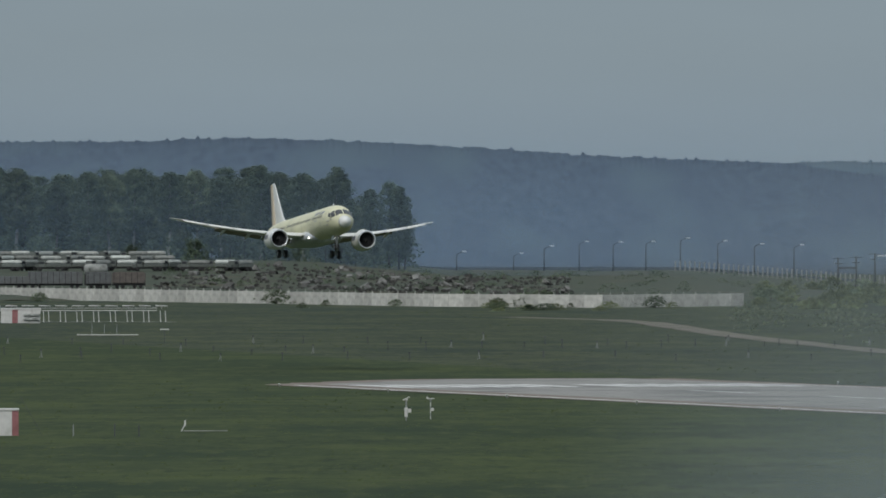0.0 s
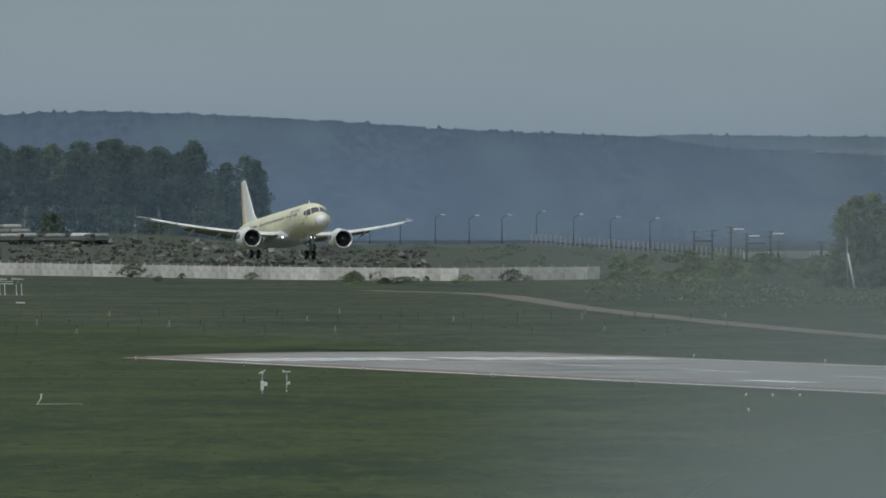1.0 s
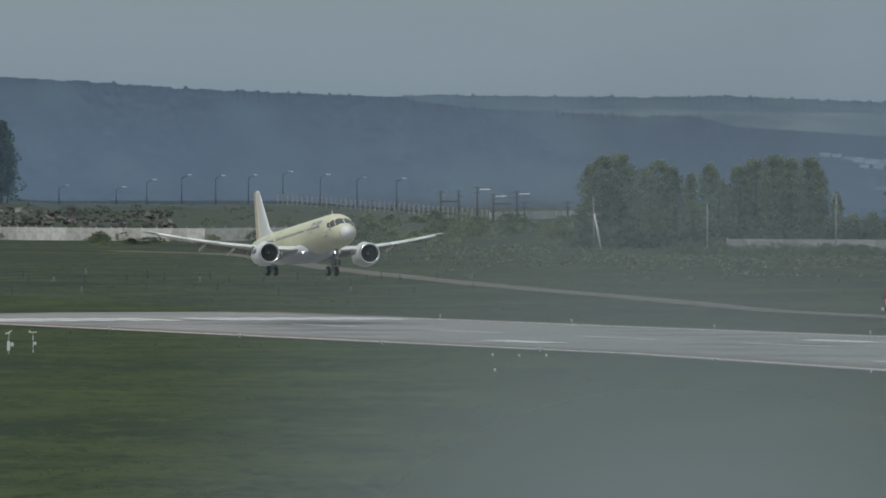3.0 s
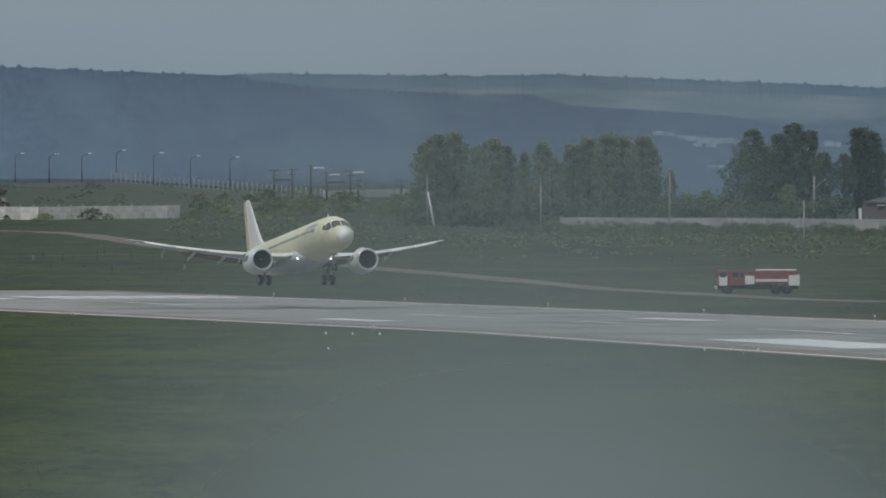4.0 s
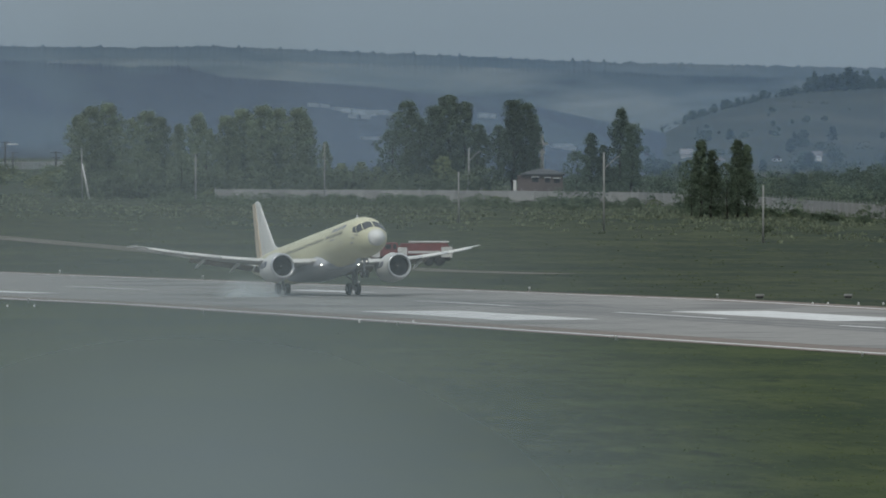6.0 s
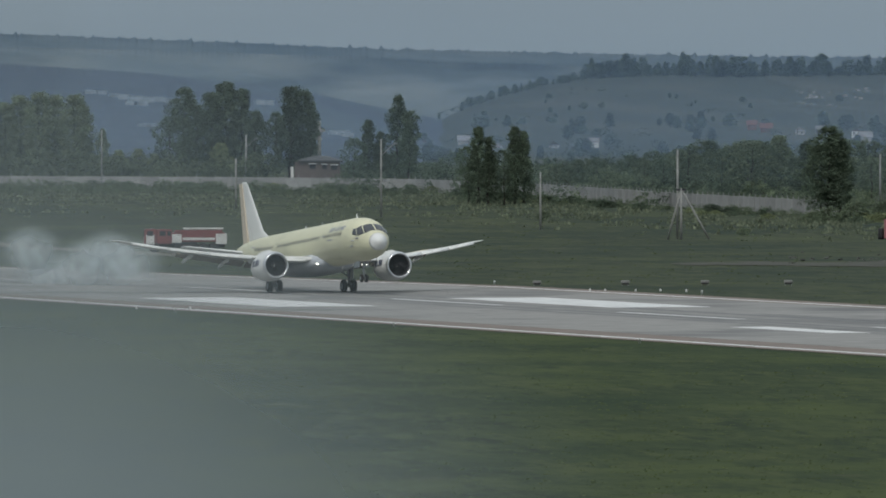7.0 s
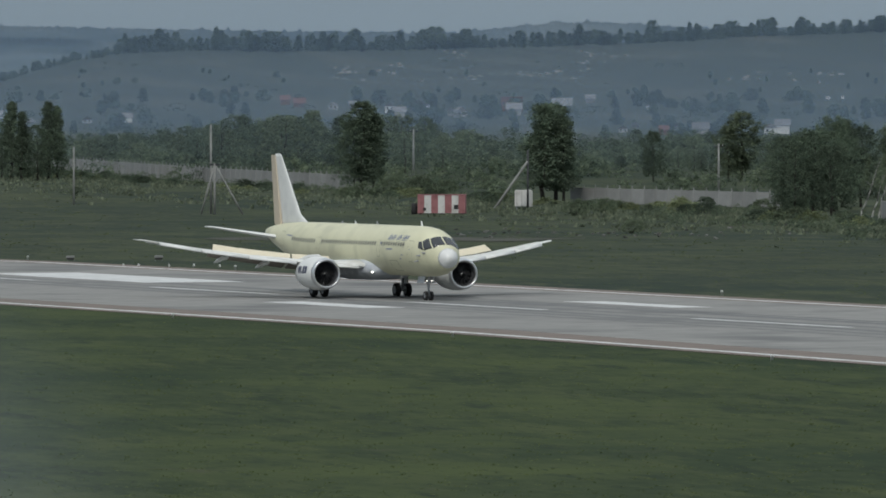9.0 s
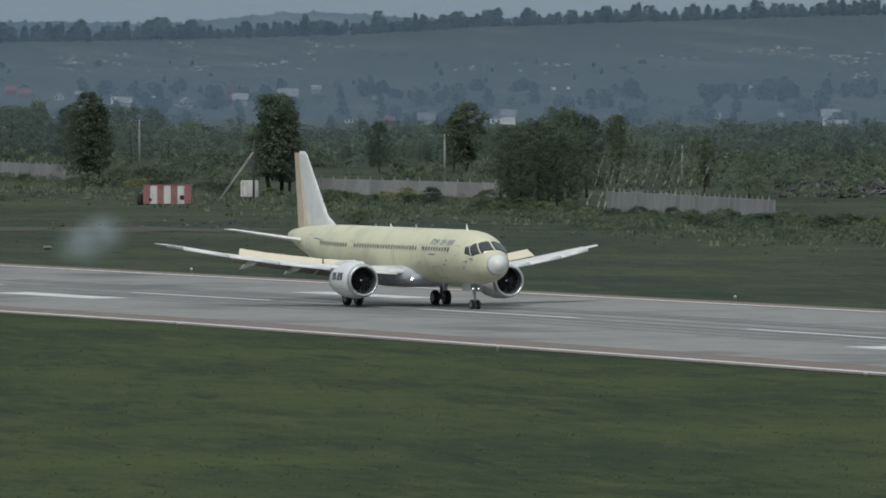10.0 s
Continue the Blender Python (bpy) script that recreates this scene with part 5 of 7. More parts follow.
# pale outcrops and dark thickets on the open slope
def outcrops(name, label, places, material, seed, flat):
    """Many low uneven lumps joined into one sheet of stuff. places: foot, half-breadth."""
    rr = random.Random(seed)
    verts, faces = [], []
    for p, w in places:
        i = len(verts)
        n = 6
        for ring, (r, z) in enumerate(((1.0, -0.3), (0.75, flat * 0.7), (0.3, flat))):
            for j in range(n):
                a = 6.283 * j / n + ring * 0.4
                q = w * r * rr.uniform(0.6, 1.25)
                verts.append((p.x + q * math.cos(a), p.y + q * math.sin(a), p.z + w * z * rr.uniform(0.6, 1.3)))
        for ring in (0, 1):
            for j in range(n):
                faces.append((i + ring * n + j, i + ring * n + (j + 1) % n, i + (ring + 1) * n + (j + 1) % n, i + (ring + 1) * n + j))
        faces.append(tuple(range(i + 2 * n, i + 3 * n)))
    me = bpy.data.meshes.new(name)
    me.from_pydata(verts, [], faces)
    me.materials.append(material)
    return tagged(new(name, me), label, "outcrop", kind="stuff")


M_OUTCROP = surface("pale_bare_outcrop", (0.14, 0.14, 0.125), (0.26, 0.255, 0.23), 0.4, 0.95)
rng = random.Random(77)
spots = []
for _ in range(46):
    g, el = rng.uniform(3350, 4950), rng.uniform(-75, -12)
    for _ in range(rng.randrange(3, 9)):
        spots.append((hillside(g + rng.gauss(0, 16), el + rng.gauss(0, 2.2)), rng.uniform(0.35, 1.1)))
outcrops("outcrop", "pale bare stones scattered on the hillside", spots, M_OUTCROP, 3, 0.45)
heap = []
for k in range(900):
    g, el = rng.uniform(2750, 4950), rng.uniform(-172, -20)
    if el > float(np.interp(g, HILL_G, HILL_E)) - 14 or noise.noise((g * 0.006, el * 0.045, 5)) < 0.04 + 0.2 * (el > -100):
        continue
    heap.append((hillside(g, el), rng.uniform(0.7, 2.0) * (1.3 if el < -105 else 0.8), rng.uniform(1.4, 3.4)))
scrub("scrub", "dark thickets scattered over the hillside", heap, M_LEAF_DARK, 21)
heap = []
for k in range(520):
    g = 2760 + k * 4.2 + rng.uniform(-4, 4)
    if noise.noise((g * 0.02, 9, 4)) > -0.3:
        heap.append((hillside(g, float(np.interp(g, HILL_G, HILL_E)) - rng.uniform(0, 4)), rng.uniform(1.2, 3.0), 1.5))
scrub("scrub", "undergrowth of the tree line on the crest", heap, M_LEAF_DARK, 22)

# ---- walls of concrete panels ----


def panel_wall(name, label, knots, height, length, material, z_off=0.0):
    wall = tagged(new(name), label, "wall", kind="structure")
    path = [field(g, d, z_off) for g, d in knots]
    cum = [0.0]
    for a, b in zip(path, path[1:]):
        cum.append(cum[-1] + (b - a).length)
    n = int(cum[-1] / length)
    bm = bmesh.new()
    box(bm, 0.06, length - 0.06, -0.08, 0.08, -0.3, height)
    box(bm, 0.4, length - 0.4, -0.12, -0.06, 0.4, height - 0.4, 0.03)
    face = None
    pm = None
    rr = random.Random(len(name))
    for i in range(n):
        s = i * length
        p = Vector([float(np.interp(s, cum, [q[j] for q in path])) for j in range(3)])
        q = Vector([float(np.interp(s + length, cum, [r[j] for r in path])) for j in range(3)])
        if face is None:
            face = part("panel", bm, material, wall)
            bm = bmesh.new()
            box(bm, -0.1, 0.1, -0.14, 0.14, -0.3, height + 0.05)
            box(bm, -0.05, 0.05, -0.05, 0.05, height, height + 0.45)
            pm = part("fence_post", bm, material, wall)
            a, b = face, pm
        else:
            a, b = new("panel", face.data), new("fence_post", pm.data)
            a.parent = b.parent = wall
        rot = pose(0, rr.gauss(0, 0.0), 0, rr.gauss(0, 0.7), rr.gauss(0, 0.15), math.degrees(math.atan2(q.y - p.y, q.x - p.x)))
        a.matrix_basis = Matrix.Translation(p + Vector((0, 0, rr.gauss(0, 0.02)))) @ rot
        b.matrix_basis = Matrix.Translation(p) @ rot
    return wall


panel_wall("wall_far", "weathered pale concrete panel wall across the field", [(-420, 168), (0, 174), (480, 182), (760, 187), (1050, 189), (1325, 186)], 2.75, 4.0, M_PANEL)
panel_wall("wall_middle", "long grey concrete perimeter wall among the weeds", [(1990, 206), (2400, 208), (2731, 212), (2960, 222), (3202, 240), (3490, 256)], 2.35, 4.0, M_PANEL_GREY)
panel_wall("wall_right", "grey concrete perimeter wall with a coping", [(3840, 276), (4194, 286), (4215, 288)], 2.2, 4.0, M_PANEL_GREY)
panel_wall("wall_end", "grey concrete wall running down towards the field", [(4390, 308), (4500, 314), (4600, 321), (4694, 327)], 2.5, 4.0, M_PANEL_GREY)
for g0, g1, d0, d1 in ((1570, 1740, 156, 152), (2095, 2150, 196, 198)):
    panel_wall("wall_fragment", "short pale piece of wall among the bushes", [(g0, d0), (g1, d1)], 1.6, 3.0, M_PANEL, 1.0)


# ---- fire engine parked on the grass ----
def fire_engine():
    p = field(2339, 320.5)
    ob = thing("fire_engine", "red fire engine with white door and locker panels", "fire truck", stand(p, 3.0))
    # x to the right as seen, cab at the left end; y away
    bm = bmesh.new()
    box(bm, -4.75, -3.35, -1.2, 1.2, 0.95, 2.75, 0.12)
    cab = part("cab", bm, M_RED, ob, "red cab")
    bm = bmesh.new()
    box(bm, -3.3, -1.55, -1.22, 1.22, 1.0, 2.7, 0.08)
    part("crew_cabin", bm, M_RED, ob, "red crew cabin")
    bm = bmesh.new()
    box(bm, -1.5, 4.5, -1.22, 1.22, 1.25, 2.35, 0.06)
    body = part("tank_body", bm, M_RED, ob, "red tank body")
    bm = bmesh.new()
    box(bm, -1.2, 4.3, -0.8, 0.8, 2.35, 2.6, 0.05)
    part("roof_deck", bm, M_RED, body)
    for x0, x1, z0, z1, y, nm in ((-1.55, -0.45, 1.15, 2.15, -1.26, "white_locker"), (3.5, 4.75, 1.0, 2.2, -1.26, "white_locker"), (-0.35, 3.4, 1.45, 1.75, -1.25, "white_stripe")):
        bm = bmesh.new()
        box(bm, x0, x1, y, y + 0.08, z0, z1, 0.015)
        part(nm, bm, M_WHITE_PAINT, body, "white painted panel")
    bm = bmesh.new()
    box(bm, 4.45, 4.8, -1.15, 1.15, 0.95, 2.2, 0.04)
    part("rear_locker", bm, M_WHITE_PAINT, body, "white rear locker")
    bm = bmesh.new()
    box(bm, -4.55, -3.6, -1.24, -1.19, 1.0, 2.1, 0.02)
    part("cab_door", bm, M_WHITE_PAINT, cab, "white cab door")
    for x0, x1, par in ((-4.45, -3.75, cab), (-3.0, -2.3, ob), (-2.1, -1.7, ob)):
        bm = bmesh.new()
        box(bm, x0, x1, -1.27, -1.2, 1.95, 2.5, 0.02)
        part("window", bm, M_GLASS, par, "dark window")
    bm = bmesh.new()
    box(bm, -4.8, -4.72, -1.0, 1.0, 1.85, 2.55, 0.02)
    part("windscreen", bm, M_GLASS, cab, "dark windscreen")
    bm = bmesh.new()
    box(bm, -4.95, -4.7, -1.2, 1.2, 0.6, 0.95, 0.05)
    part("bumper", bm, M_WHITE_PAINT, cab, "white bumper")
    bm = bmesh.new()
    box(bm, -4.6, 4.6, -0.55, 0.55, 0.6, 1.0, 0.03)
    box(bm, -1.3, 1.4, -1.1, 1.1, 0.55, 1.2, 0.05)
    part("chassis", bm, M_BLACKISH, ob, "black chassis")
    for y in (-0.6, 0.0, 0.6):
        bm = bmesh.new()
        rod(bm, (-0.2, y, 2.78), (4.4, y, 2.78), 0.09, 0.09, 8)
        part("ladder_rail", bm, M_WHITE_PAINT, ob, "pale roof ladder")
    for x in (0.2, 2.0, 4.0):
        bm = bmesh.new()
        box(bm, x - 0.05, x + 0.05, -0.7, 0.7, 2.58, 2.72)
        part("ladder_rest", bm, M_STEEL, ob)
    bm = bmesh.new()
    rod(bm, (-3.9, -0.4, 2.75), (-3.9, 0.4, 2.75), 0.1, 0.1, 8)
    part("light_bar", bm, M_BLUE, cab, "blue light bar")
    for x in (-3.55, 2.1, 3.35):
        for y in (-1.0, 1.0):
            bm = bmesh.new()
            spun(bm, [(-0.2, 0.3), (-0.2, 0.5), (-0.1, 0.58), (0.1, 0.58), (0.2, 0.5), (0.2, 0.3)], "y", 20, (x, y, 0.58))
            w = part("wheel", bm, M_TYRE, ob, "black truck tyre", True)
            bm = bmesh.new()
            spun(bm, [(-0.19, 0.02), (-0.15, 0.2), (-0.21, 0.31), (0.21, 0.31), (0.15, 0.2), (0.19, 0.02)], "y", 14, (x, y, 0.58))
            part("rim", bm, M_BLACKISH, w, "", True)
    for o in ob.children_recursive:
        o.data.transform(Matrix.Scale(1.07, 4))
    return ob


FIRE_ENGINE = fire_engine()


# ---- poles and lamp posts ----
def pole(g, base, top, r=0.16, material=None, label="grey concrete utility pole", arm=None, category="pole"):
    p = field(g, base)
    h = height_to(p, top)
    ob = thing("utility_pole", label, category, stand(p), "poles of the field line")
    bm = bmesh.new()
    rod(bm, (0, 0, -0.3), (0, 0, h), r * 1.25, r * 0.8, 8)
    part("mast", bm, material or M_POLE, ob, "", True)
    if arm:
        bm = bmesh.new()
        for a, b in arm:
            rod(bm, a + (h,) if len(a) == 2 else a, b, 0.06, 0.05, 6)
        part("arm", bm, material or M_POLE, ob)
    return ob, h


def crossarm(ob, h, w, z, material):
    bm = bmesh.new()
    box(bm, -w, w, -0.06, 0.06, h - z - 0.07, h - z + 0.07)
    bar = part("crossarm", bm, material, ob)
    for k in (-1, 0, 1):
        bm = bmesh.new()
        rod(bm, (k * w * 0.85, 0, h - z), (k * w * 0.85, 0, h - z + 0.3), 0.05, 0.03, 6)
        part("insulator", bm, M_WHITE_PAINT, bar, "pale insulator")


for g, base, top, r in ((1955, 208, 122, 0.17), (2183, 214, 104, 0.14), (2420.5, 244, 154, 0.15), (2438.5, 200, 112, 0.2), (2677.5, 258, 120, 0.15), (2959.5, 280, 178, 0.14), (3560.5, 232, 146, 0.17), (4100.5, 258, 172, 0.17), (4521, 262, 192, 0.17), (3466, 250, 208, 0.14)):
    ob, h = pole(g, base, top, r)
    if g in (2677.5, 2438.5):
        bm = bmesh.new()
        rod(bm, (0, 0, h - 2.6), (1.9, 0, h - 0.8), 0.06, 0.06, 6)
        rod(bm, (1.9, 0, h - 0.8), (2.5, 0, h - 0.6), 0.12, 0.08, 6)
        part("lamp_arm", bm, M_POLE, ob, "slanting lamp arm")
    elif r > 0.155:
        crossarm(ob, h, 0.7, 0.4, M_POLE_DARK)

# braced terminal pole
p = field(3208.5, 297.5)
h = height_to(p, 207)
ob = thing("braced_pole", "braced concrete terminal pole with slanting struts", "pole", stand(p), "poles of the field line")
for a, b, r in (((0, 0, -0.3), (0, 0, h), 0.16), ((-1.9, 0.4, -0.3), (-0.1, 0, h - 0.4), 0.12), ((4.0, -0.4, -0.3), (0.1, 0, h - 0.2), 0.12), ((-0.5, 1.5, -0.3), (-0.5, 1.5, h + 5.2), 0.15)):
    bm = bmesh.new()
    rod(bm, a, b, r * 1.2, r * 0.85, 8)
    part("strut", bm, M_POLE, ob, "", True)
bm = bmesh.new()
box(bm, -0.7, 0.7, -0.1, 0.1, h - 0.3, h - 0.05)
part("crossarm", bm, M_POLE_DARK, ob)

# leaning posts
p = field(1767, 202)
ob = thing("leaning_post", "white concrete post leaning over in the grass", "pole", stand(p), "poles of the field line")
bm = bmesh.new()
rod(bm, (0, 0, -0.3), (-1.35, 0, 7.0), 0.26, 0.16, 8)
part("mast", bm, M_WHITE_PAINT, ob, "", True)
bm = bmesh.new()
rod(bm, (-1.4, 0.6, -0.3), (-1.55, 0.6, 10.2), 0.16, 0.12, 8)
rod(bm, (-1.55, 0.6, 9.9), (-4.2, 0.6, 10.9), 0.06, 0.06, 6)
part("rear_mast", bm, M_POLE, ob, "", True)
p = field(3700, 290)
ob = thing("leaning_post", "pale concrete strut leaning against a wooden pole", "pole", stand(p), "poles of the field line")
bm = bmesh.new()
rod(bm, (0, 0, -0.3), (4.9, 0.3, 6.8), 0.2, 0.15, 8)
part("strut", bm, M_POLE, ob, "", True)
bm = bmesh.new()
rod(bm, (4.95, 0.4, -0.3), (4.95, 0.4, 8.4), 0.17, 0.12, 8)
part("mast", bm, M_POLE_DARK, ob, "dark wooden mast", True)

# lamp posts along the far fence
M_LAMP_HEAD = surface("pale_lamp_head", (0.6, 0.62, 0.64), (0.7, 0.72, 0.74), 2.0, 0.4)


def lamp_post(g, base_z, d, top, right=True):
    p = polar(g, d, base_z)
    h = height_to(p, top)
    ob = thing("lamp_post", "tall dark lamp post with a pale lamp head", "street lamp", stand(p), "lamp posts of the far fence")
    bm = bmesh.new()
    rod(bm, (0, 0, -0.6), (0, 0, h), 0.2, 0.13, 8)
    rod(bm, (0, 0, h - 0.2), (1.7, 0, h + 0.7), 0.07, 0.06, 6)
    part("mast", bm, M_POLE_DARK, ob, "", True)
    bm = bmesh.new()
    box(bm, 1.6, 2.9, -0.2, 0.2, h + 0.6, h + 0.82, 0.06)
    part("lamp_head", bm, M_LAMP_HEAD, ob, "pale lamp head")


for g, top in ((808, 94), (909, 97), (963, 84), (1025, 76), (1085, 77), (1143, 76), (1204, 70), (1270, 75), (1335, 80), (1405, 82)):
    lamp_post(g, bank(3240, g), 3240, top)
# switchyard portals
for g, top, d in ((1483, 100, 2900), (1515, 98, 2910), (1548, 92, 2890), (1576, 104, 2880), (1618, 100, 2870), (1632, 118, 2900), (1708, 118, 2880), (1738, 116, 2860)):
    p = polar(g, d, bank(d, g))
    h = height_to(p, top)
    ob = thing("switchyard_post", "dark switchyard post with insulators and crossarms", "pole", stand(p), "switchyard posts")
    bm = bmesh.new()
    rod(bm, (0, 0, -0.6), (0, 0, h), 0.26, 0.2, 8)
    part("mast", bm, M_POLE_DARK, ob, "", True)
    crossarm(ob, h, 1.5, 0.3, M_POLE_DARK)
    crossarm(ob, h, 1.1, 1.6, M_POLE_DARK)
    if g in (1483, 1576, 1738):
        bm = bmesh.new()
        box(bm, 0, 4.6, -0.15, 0.15, h - 2.9, h - 2.5)
        part("beam", bm, M_POLE_DARK, ob, "crossbeam to the next post")
    if g in (1548, 1576, 1618):
        bm = bmesh.new()
        box(bm, 0.6, 3.4, -0.2, 0.2, h - 0.9, h - 0.6, 0.05)
        part("lamp_head", bm, M_LAMP_HEAD, ob, "pale lamp head")

# picket fence over the bank
fence = thing("picket_fence", "pale picket fence with leaning tops over the bank", "fence", Matrix.Translation(polar(1350, 3100, 0.3)))
inv = fence.matrix_basis.inverted()
bm = bmesh.new()
box(bm, -0.16, 0.16, -0.16, 0.16, -0.8, 2.9)
box(bm, -0.16, 0.35, -0.1, 0.1, 2.8, 2.95)
first = None
n = 44
for i in range(n):
    g = 1195 + i * 8.6
    d = 3230 - i * 6.5
    if first is None:
        first = part("picket", bm, M_POLE, fence)
        o = first
    else:
        o = new("picket", first.data)
        o.parent = fence
    o.matrix_basis = inv @ stand(polar(g, d, bank(d, g)))
bm = bmesh.new()
prev = None
for i in range(60):
    g = 690 + i * 14.0
    d = 3290 - max(0, i - 36) * 8
    a = inv @ polar(g, d, bank(d, g) - 0.4)
    b = inv @ polar(g, d, bank(d, g) + 0.2 + 0.5 * math.sin(min(1, i / 14) * 1.57))
    cur = (bm.verts.new(a), bm.verts.new(b))
    if prev:
        bm.faces.new((prev[0], cur[0], cur[1], prev[1]))
    prev = cur
bmesh.ops.solidify(bm, geom=bm.faces[:], thickness=0.1)
M_MESH = surface("dark_wire_mesh", (0.13, 0.16, 0.185), (0.17, 0.2, 0.225), 1.5, 0.9)
part("mesh_panel", bm, M_MESH, fence, "dark mesh screen")

# ---- small field things ----
# striped container
p = field(3611, 297)
crate = thing("striped_container", "red and white striped steel container", "container", stand(p, -4))
L, H = 6.5, 2.6
for i in range(7):
    bm = bmesh.new()
    box(bm, -L / 2 + i * L / 7, -L / 2 + (i + 1) * L / 7, -1.2, 1.2, 0.15, H)
    part("stripe_panel", bm, M_DULL_RED if i % 2 == 0 else M_WHITE_PAINT, crate, "faded red panel" if i % 2 == 0 else "white panel")
bm = bmesh.new()
box(bm, -L / 2 - 0.06, L / 2 + 0.06, -1.26, 1.26, H, H + 0.1, 0.02)
part("roof", bm, M_DULL_RED, crate, "faded red roof edge")
bm = bmesh.new()
for x in (-2.9, 0, 2.9):
    box(bm, x - 0.2, x + 0.2, -1.1, 1.1, -0.05, 0.15)
part("skid", bm, M_BLACKISH, crate)
for x, z0, z1, w in ((2.0, 0.7, 1.3, 0.3), (-2.3, 0.5, 0.9, 0.2)):
    bm = bmesh.new()
    box(bm, x - w, x + w, -1.25, -1.19, z0, z1)
    part("vent", bm, M_BLACKISH, crate, "black vent opening")
p2 = field(3562, 297)
drum = thing("oil_drum", "dark steel drum beside the striped container", "drum", stand(p2))
bm = bmesh.new()
spun(bm, [(0, 0.02), (0, 0.4), (0.5, 0.43), (1.0, 0.4), (1.5, 0.4), (1.5, 0.02)], "z", 16)
part("shell", bm, M_BLACKISH, drum, "", True)
# white tank
p = field(3756, 289)
tank = thing("white_tank", "white boxy water tank on short legs", "tank", stand(p))
bm = bmesh.new()
box(bm, -1.3, 1.2, -1.1, 1.1, 0.4, 2.75, 0.12)
part("tank_body", bm, M_WHITE_PAINT, tank)
for x in (-1.0, -0.3, 0.4):
    bm = bmesh.new()
    box(bm, x - 0.03, x + 0.03, -1.14, -1.08, 0.45, 2.7)
    part("rib", bm, M_POLE, tank)
for x in (-1.0, 0.9):
    for y in (-0.8, 0.8):
        bm = bmesh.new()
        box(bm, x - 0.1, x + 0.1, y - 0.1, y + 0.1, -0.1, 0.42)
        part("leg", bm, M_STEEL, tank)
# approach-slope light boxes and the small edge lamps
for l, s in ((367, -1029), (375, -1026), (382.5, -1024), (390, -1021)):
    ob = thing("slope_light", "low pale slope indicator light on the grass", "runway light", stand(spot(s, l)), "slope indicator lights")
    bm = bmesh.new()
    box(bm, -0.42, 0.42, -0.6, 0.6, 0.28, 0.5, 0.04)
    part("housing", bm, M_POLE, ob)
    bm = bmesh.new()
    box(bm, -0.34, 0.34, -0.62, -0.6, 0.12, 0.3)
    part("lens_slot", bm, M_BLACKISH, ob)
    for x in (-0.3, 0.3):
        bm = bmesh.new()
        rod(bm, (x, 0, -0.05), (x, 0, 0.3), 0.03, 0.03, 6)
        part("leg", bm, M_STEEL, ob)
for k in range(22):
    for l in (296.5, 366.5):
        s = -1330 + k * 58
        ob = thing("edge_lamp", "small pale runway edge lamp", "runway light", stand(spot(s, l)), "runway edge lamps")
        bm = bmesh.new()
        spun(bm, [(-0.05, 0.02), (-0.05, 0.1), (0.2, 0.08), (0.22, 0.13), (0.36, 0.1), (0.4, 0.02)], "z", 10)
        part("lamp_body", bm, M_WHITE_PAINT, ob, "", True)
for g, dip in ((3047, 389), (3074, 389), (3128, 389.5), (3172, 389), (3218, 390), (2245, 421), (2292, 421), (2340, 421), (1575, 392), (1622, 393), (1670, 393), (1579, 419)):
    ob = thing("field_lamp", "tiny white marker lamp in the grass", "runway light", stand(field(g, dip)), "marker lamps")
    bm = bmesh.new()
    spun(bm, [(-0.05, 0.02), (-0.05, 0.1), (0.18, 0.09), (0.26, 0.02)], "z", 10)
    part("lamp_body", bm, M_WHITE_PAINT, ob, "", True)

# approach light stakes
rng = random.Random(3)
stakes = []
for i, (g0, dip, step, slope) in enumerate(((20, 252, 105, 0.0), (10, 274, 61, -0.012), (40, 286, 116, -0.004))):
    k = 0
    while g0 + k * step < 1560:
        g = g0 + k * step + rng.uniform(-12, 12)
        stakes.append((g, dip + slope * g + rng.uniform(-5, 5), rng.uniform(0.7, 1.25)))
        k += 1
M_STAKE = surface("dark_lamp_stake", (0.05, 0.055, 0.065), (0.09, 0.095, 0.11), 2.0, 0.8)
M_STAKE_PALE = surface("pale_lamp_stake", (0.22, 0.23, 0.24), (0.32, 0.33, 0.34), 2.0, 0.7)
for i, (g, dip, h) in enumerate(stakes):
    ob = thing("approach_light", "slim approach light on a frangible stake", "approach light", stand(field(g, dip), rng.uniform(-40, 40)), "approach lights")
    bm = bmesh.new()
    rod(bm, (0.12, 0, -0.05), (0.0, 0, h), 0.045, 0.04, 6)
    rod(bm, (-0.22, 0.1, -0.05), (0.0, 0, h * 0.75), 0.03, 0.03, 5)
    part("stake", bm, M_STAKE if i % 4 else M_STAKE_PALE, ob)
    bm = bmesh.new()
    box(bm, -0.13, 0.13, -0.1, 0.1, h - 0.05, h + 0.14, 0.03)
    part("lamp_head", bm, M_STAKE, ob)

# localiser aerial array with its cabin
p0 = field(-60, 214)
array = thing("aerial_array", "white landing aerial array on a frame of posts", "antenna", stand(p0, -1.0))
per = dist(p0) / 19955
for i in range(12):
    x = (20 + i * 29.5) * per
    for dx in (0.0, 9 * per):
        bm = bmesh.new()
        rod(bm, (x + dx, 0, -0.1), (x + dx - 0.12, 0, 2.1), 0.07, 0.07, 6)
        rod(bm, (x + dx, 0, -0.1), (x + dx, 0, 0.18), 0.2, 0.16, 6)
        part("post", bm, M_WHITE_PAINT, array)
    bm = bmesh.new()
    rod(bm, (x - 1.0, -0.4, 3.05), (x + 1.3, -0.4, 3.0), 0.1, 0.07, 6)
    rod(bm, (x + 0.2, -0.4, 3.0), (x + 0.2, 0, 2.4), 0.04, 0.04, 5)
    part("dipole", bm, M_WHITE_PAINT, array, "white aerial element")
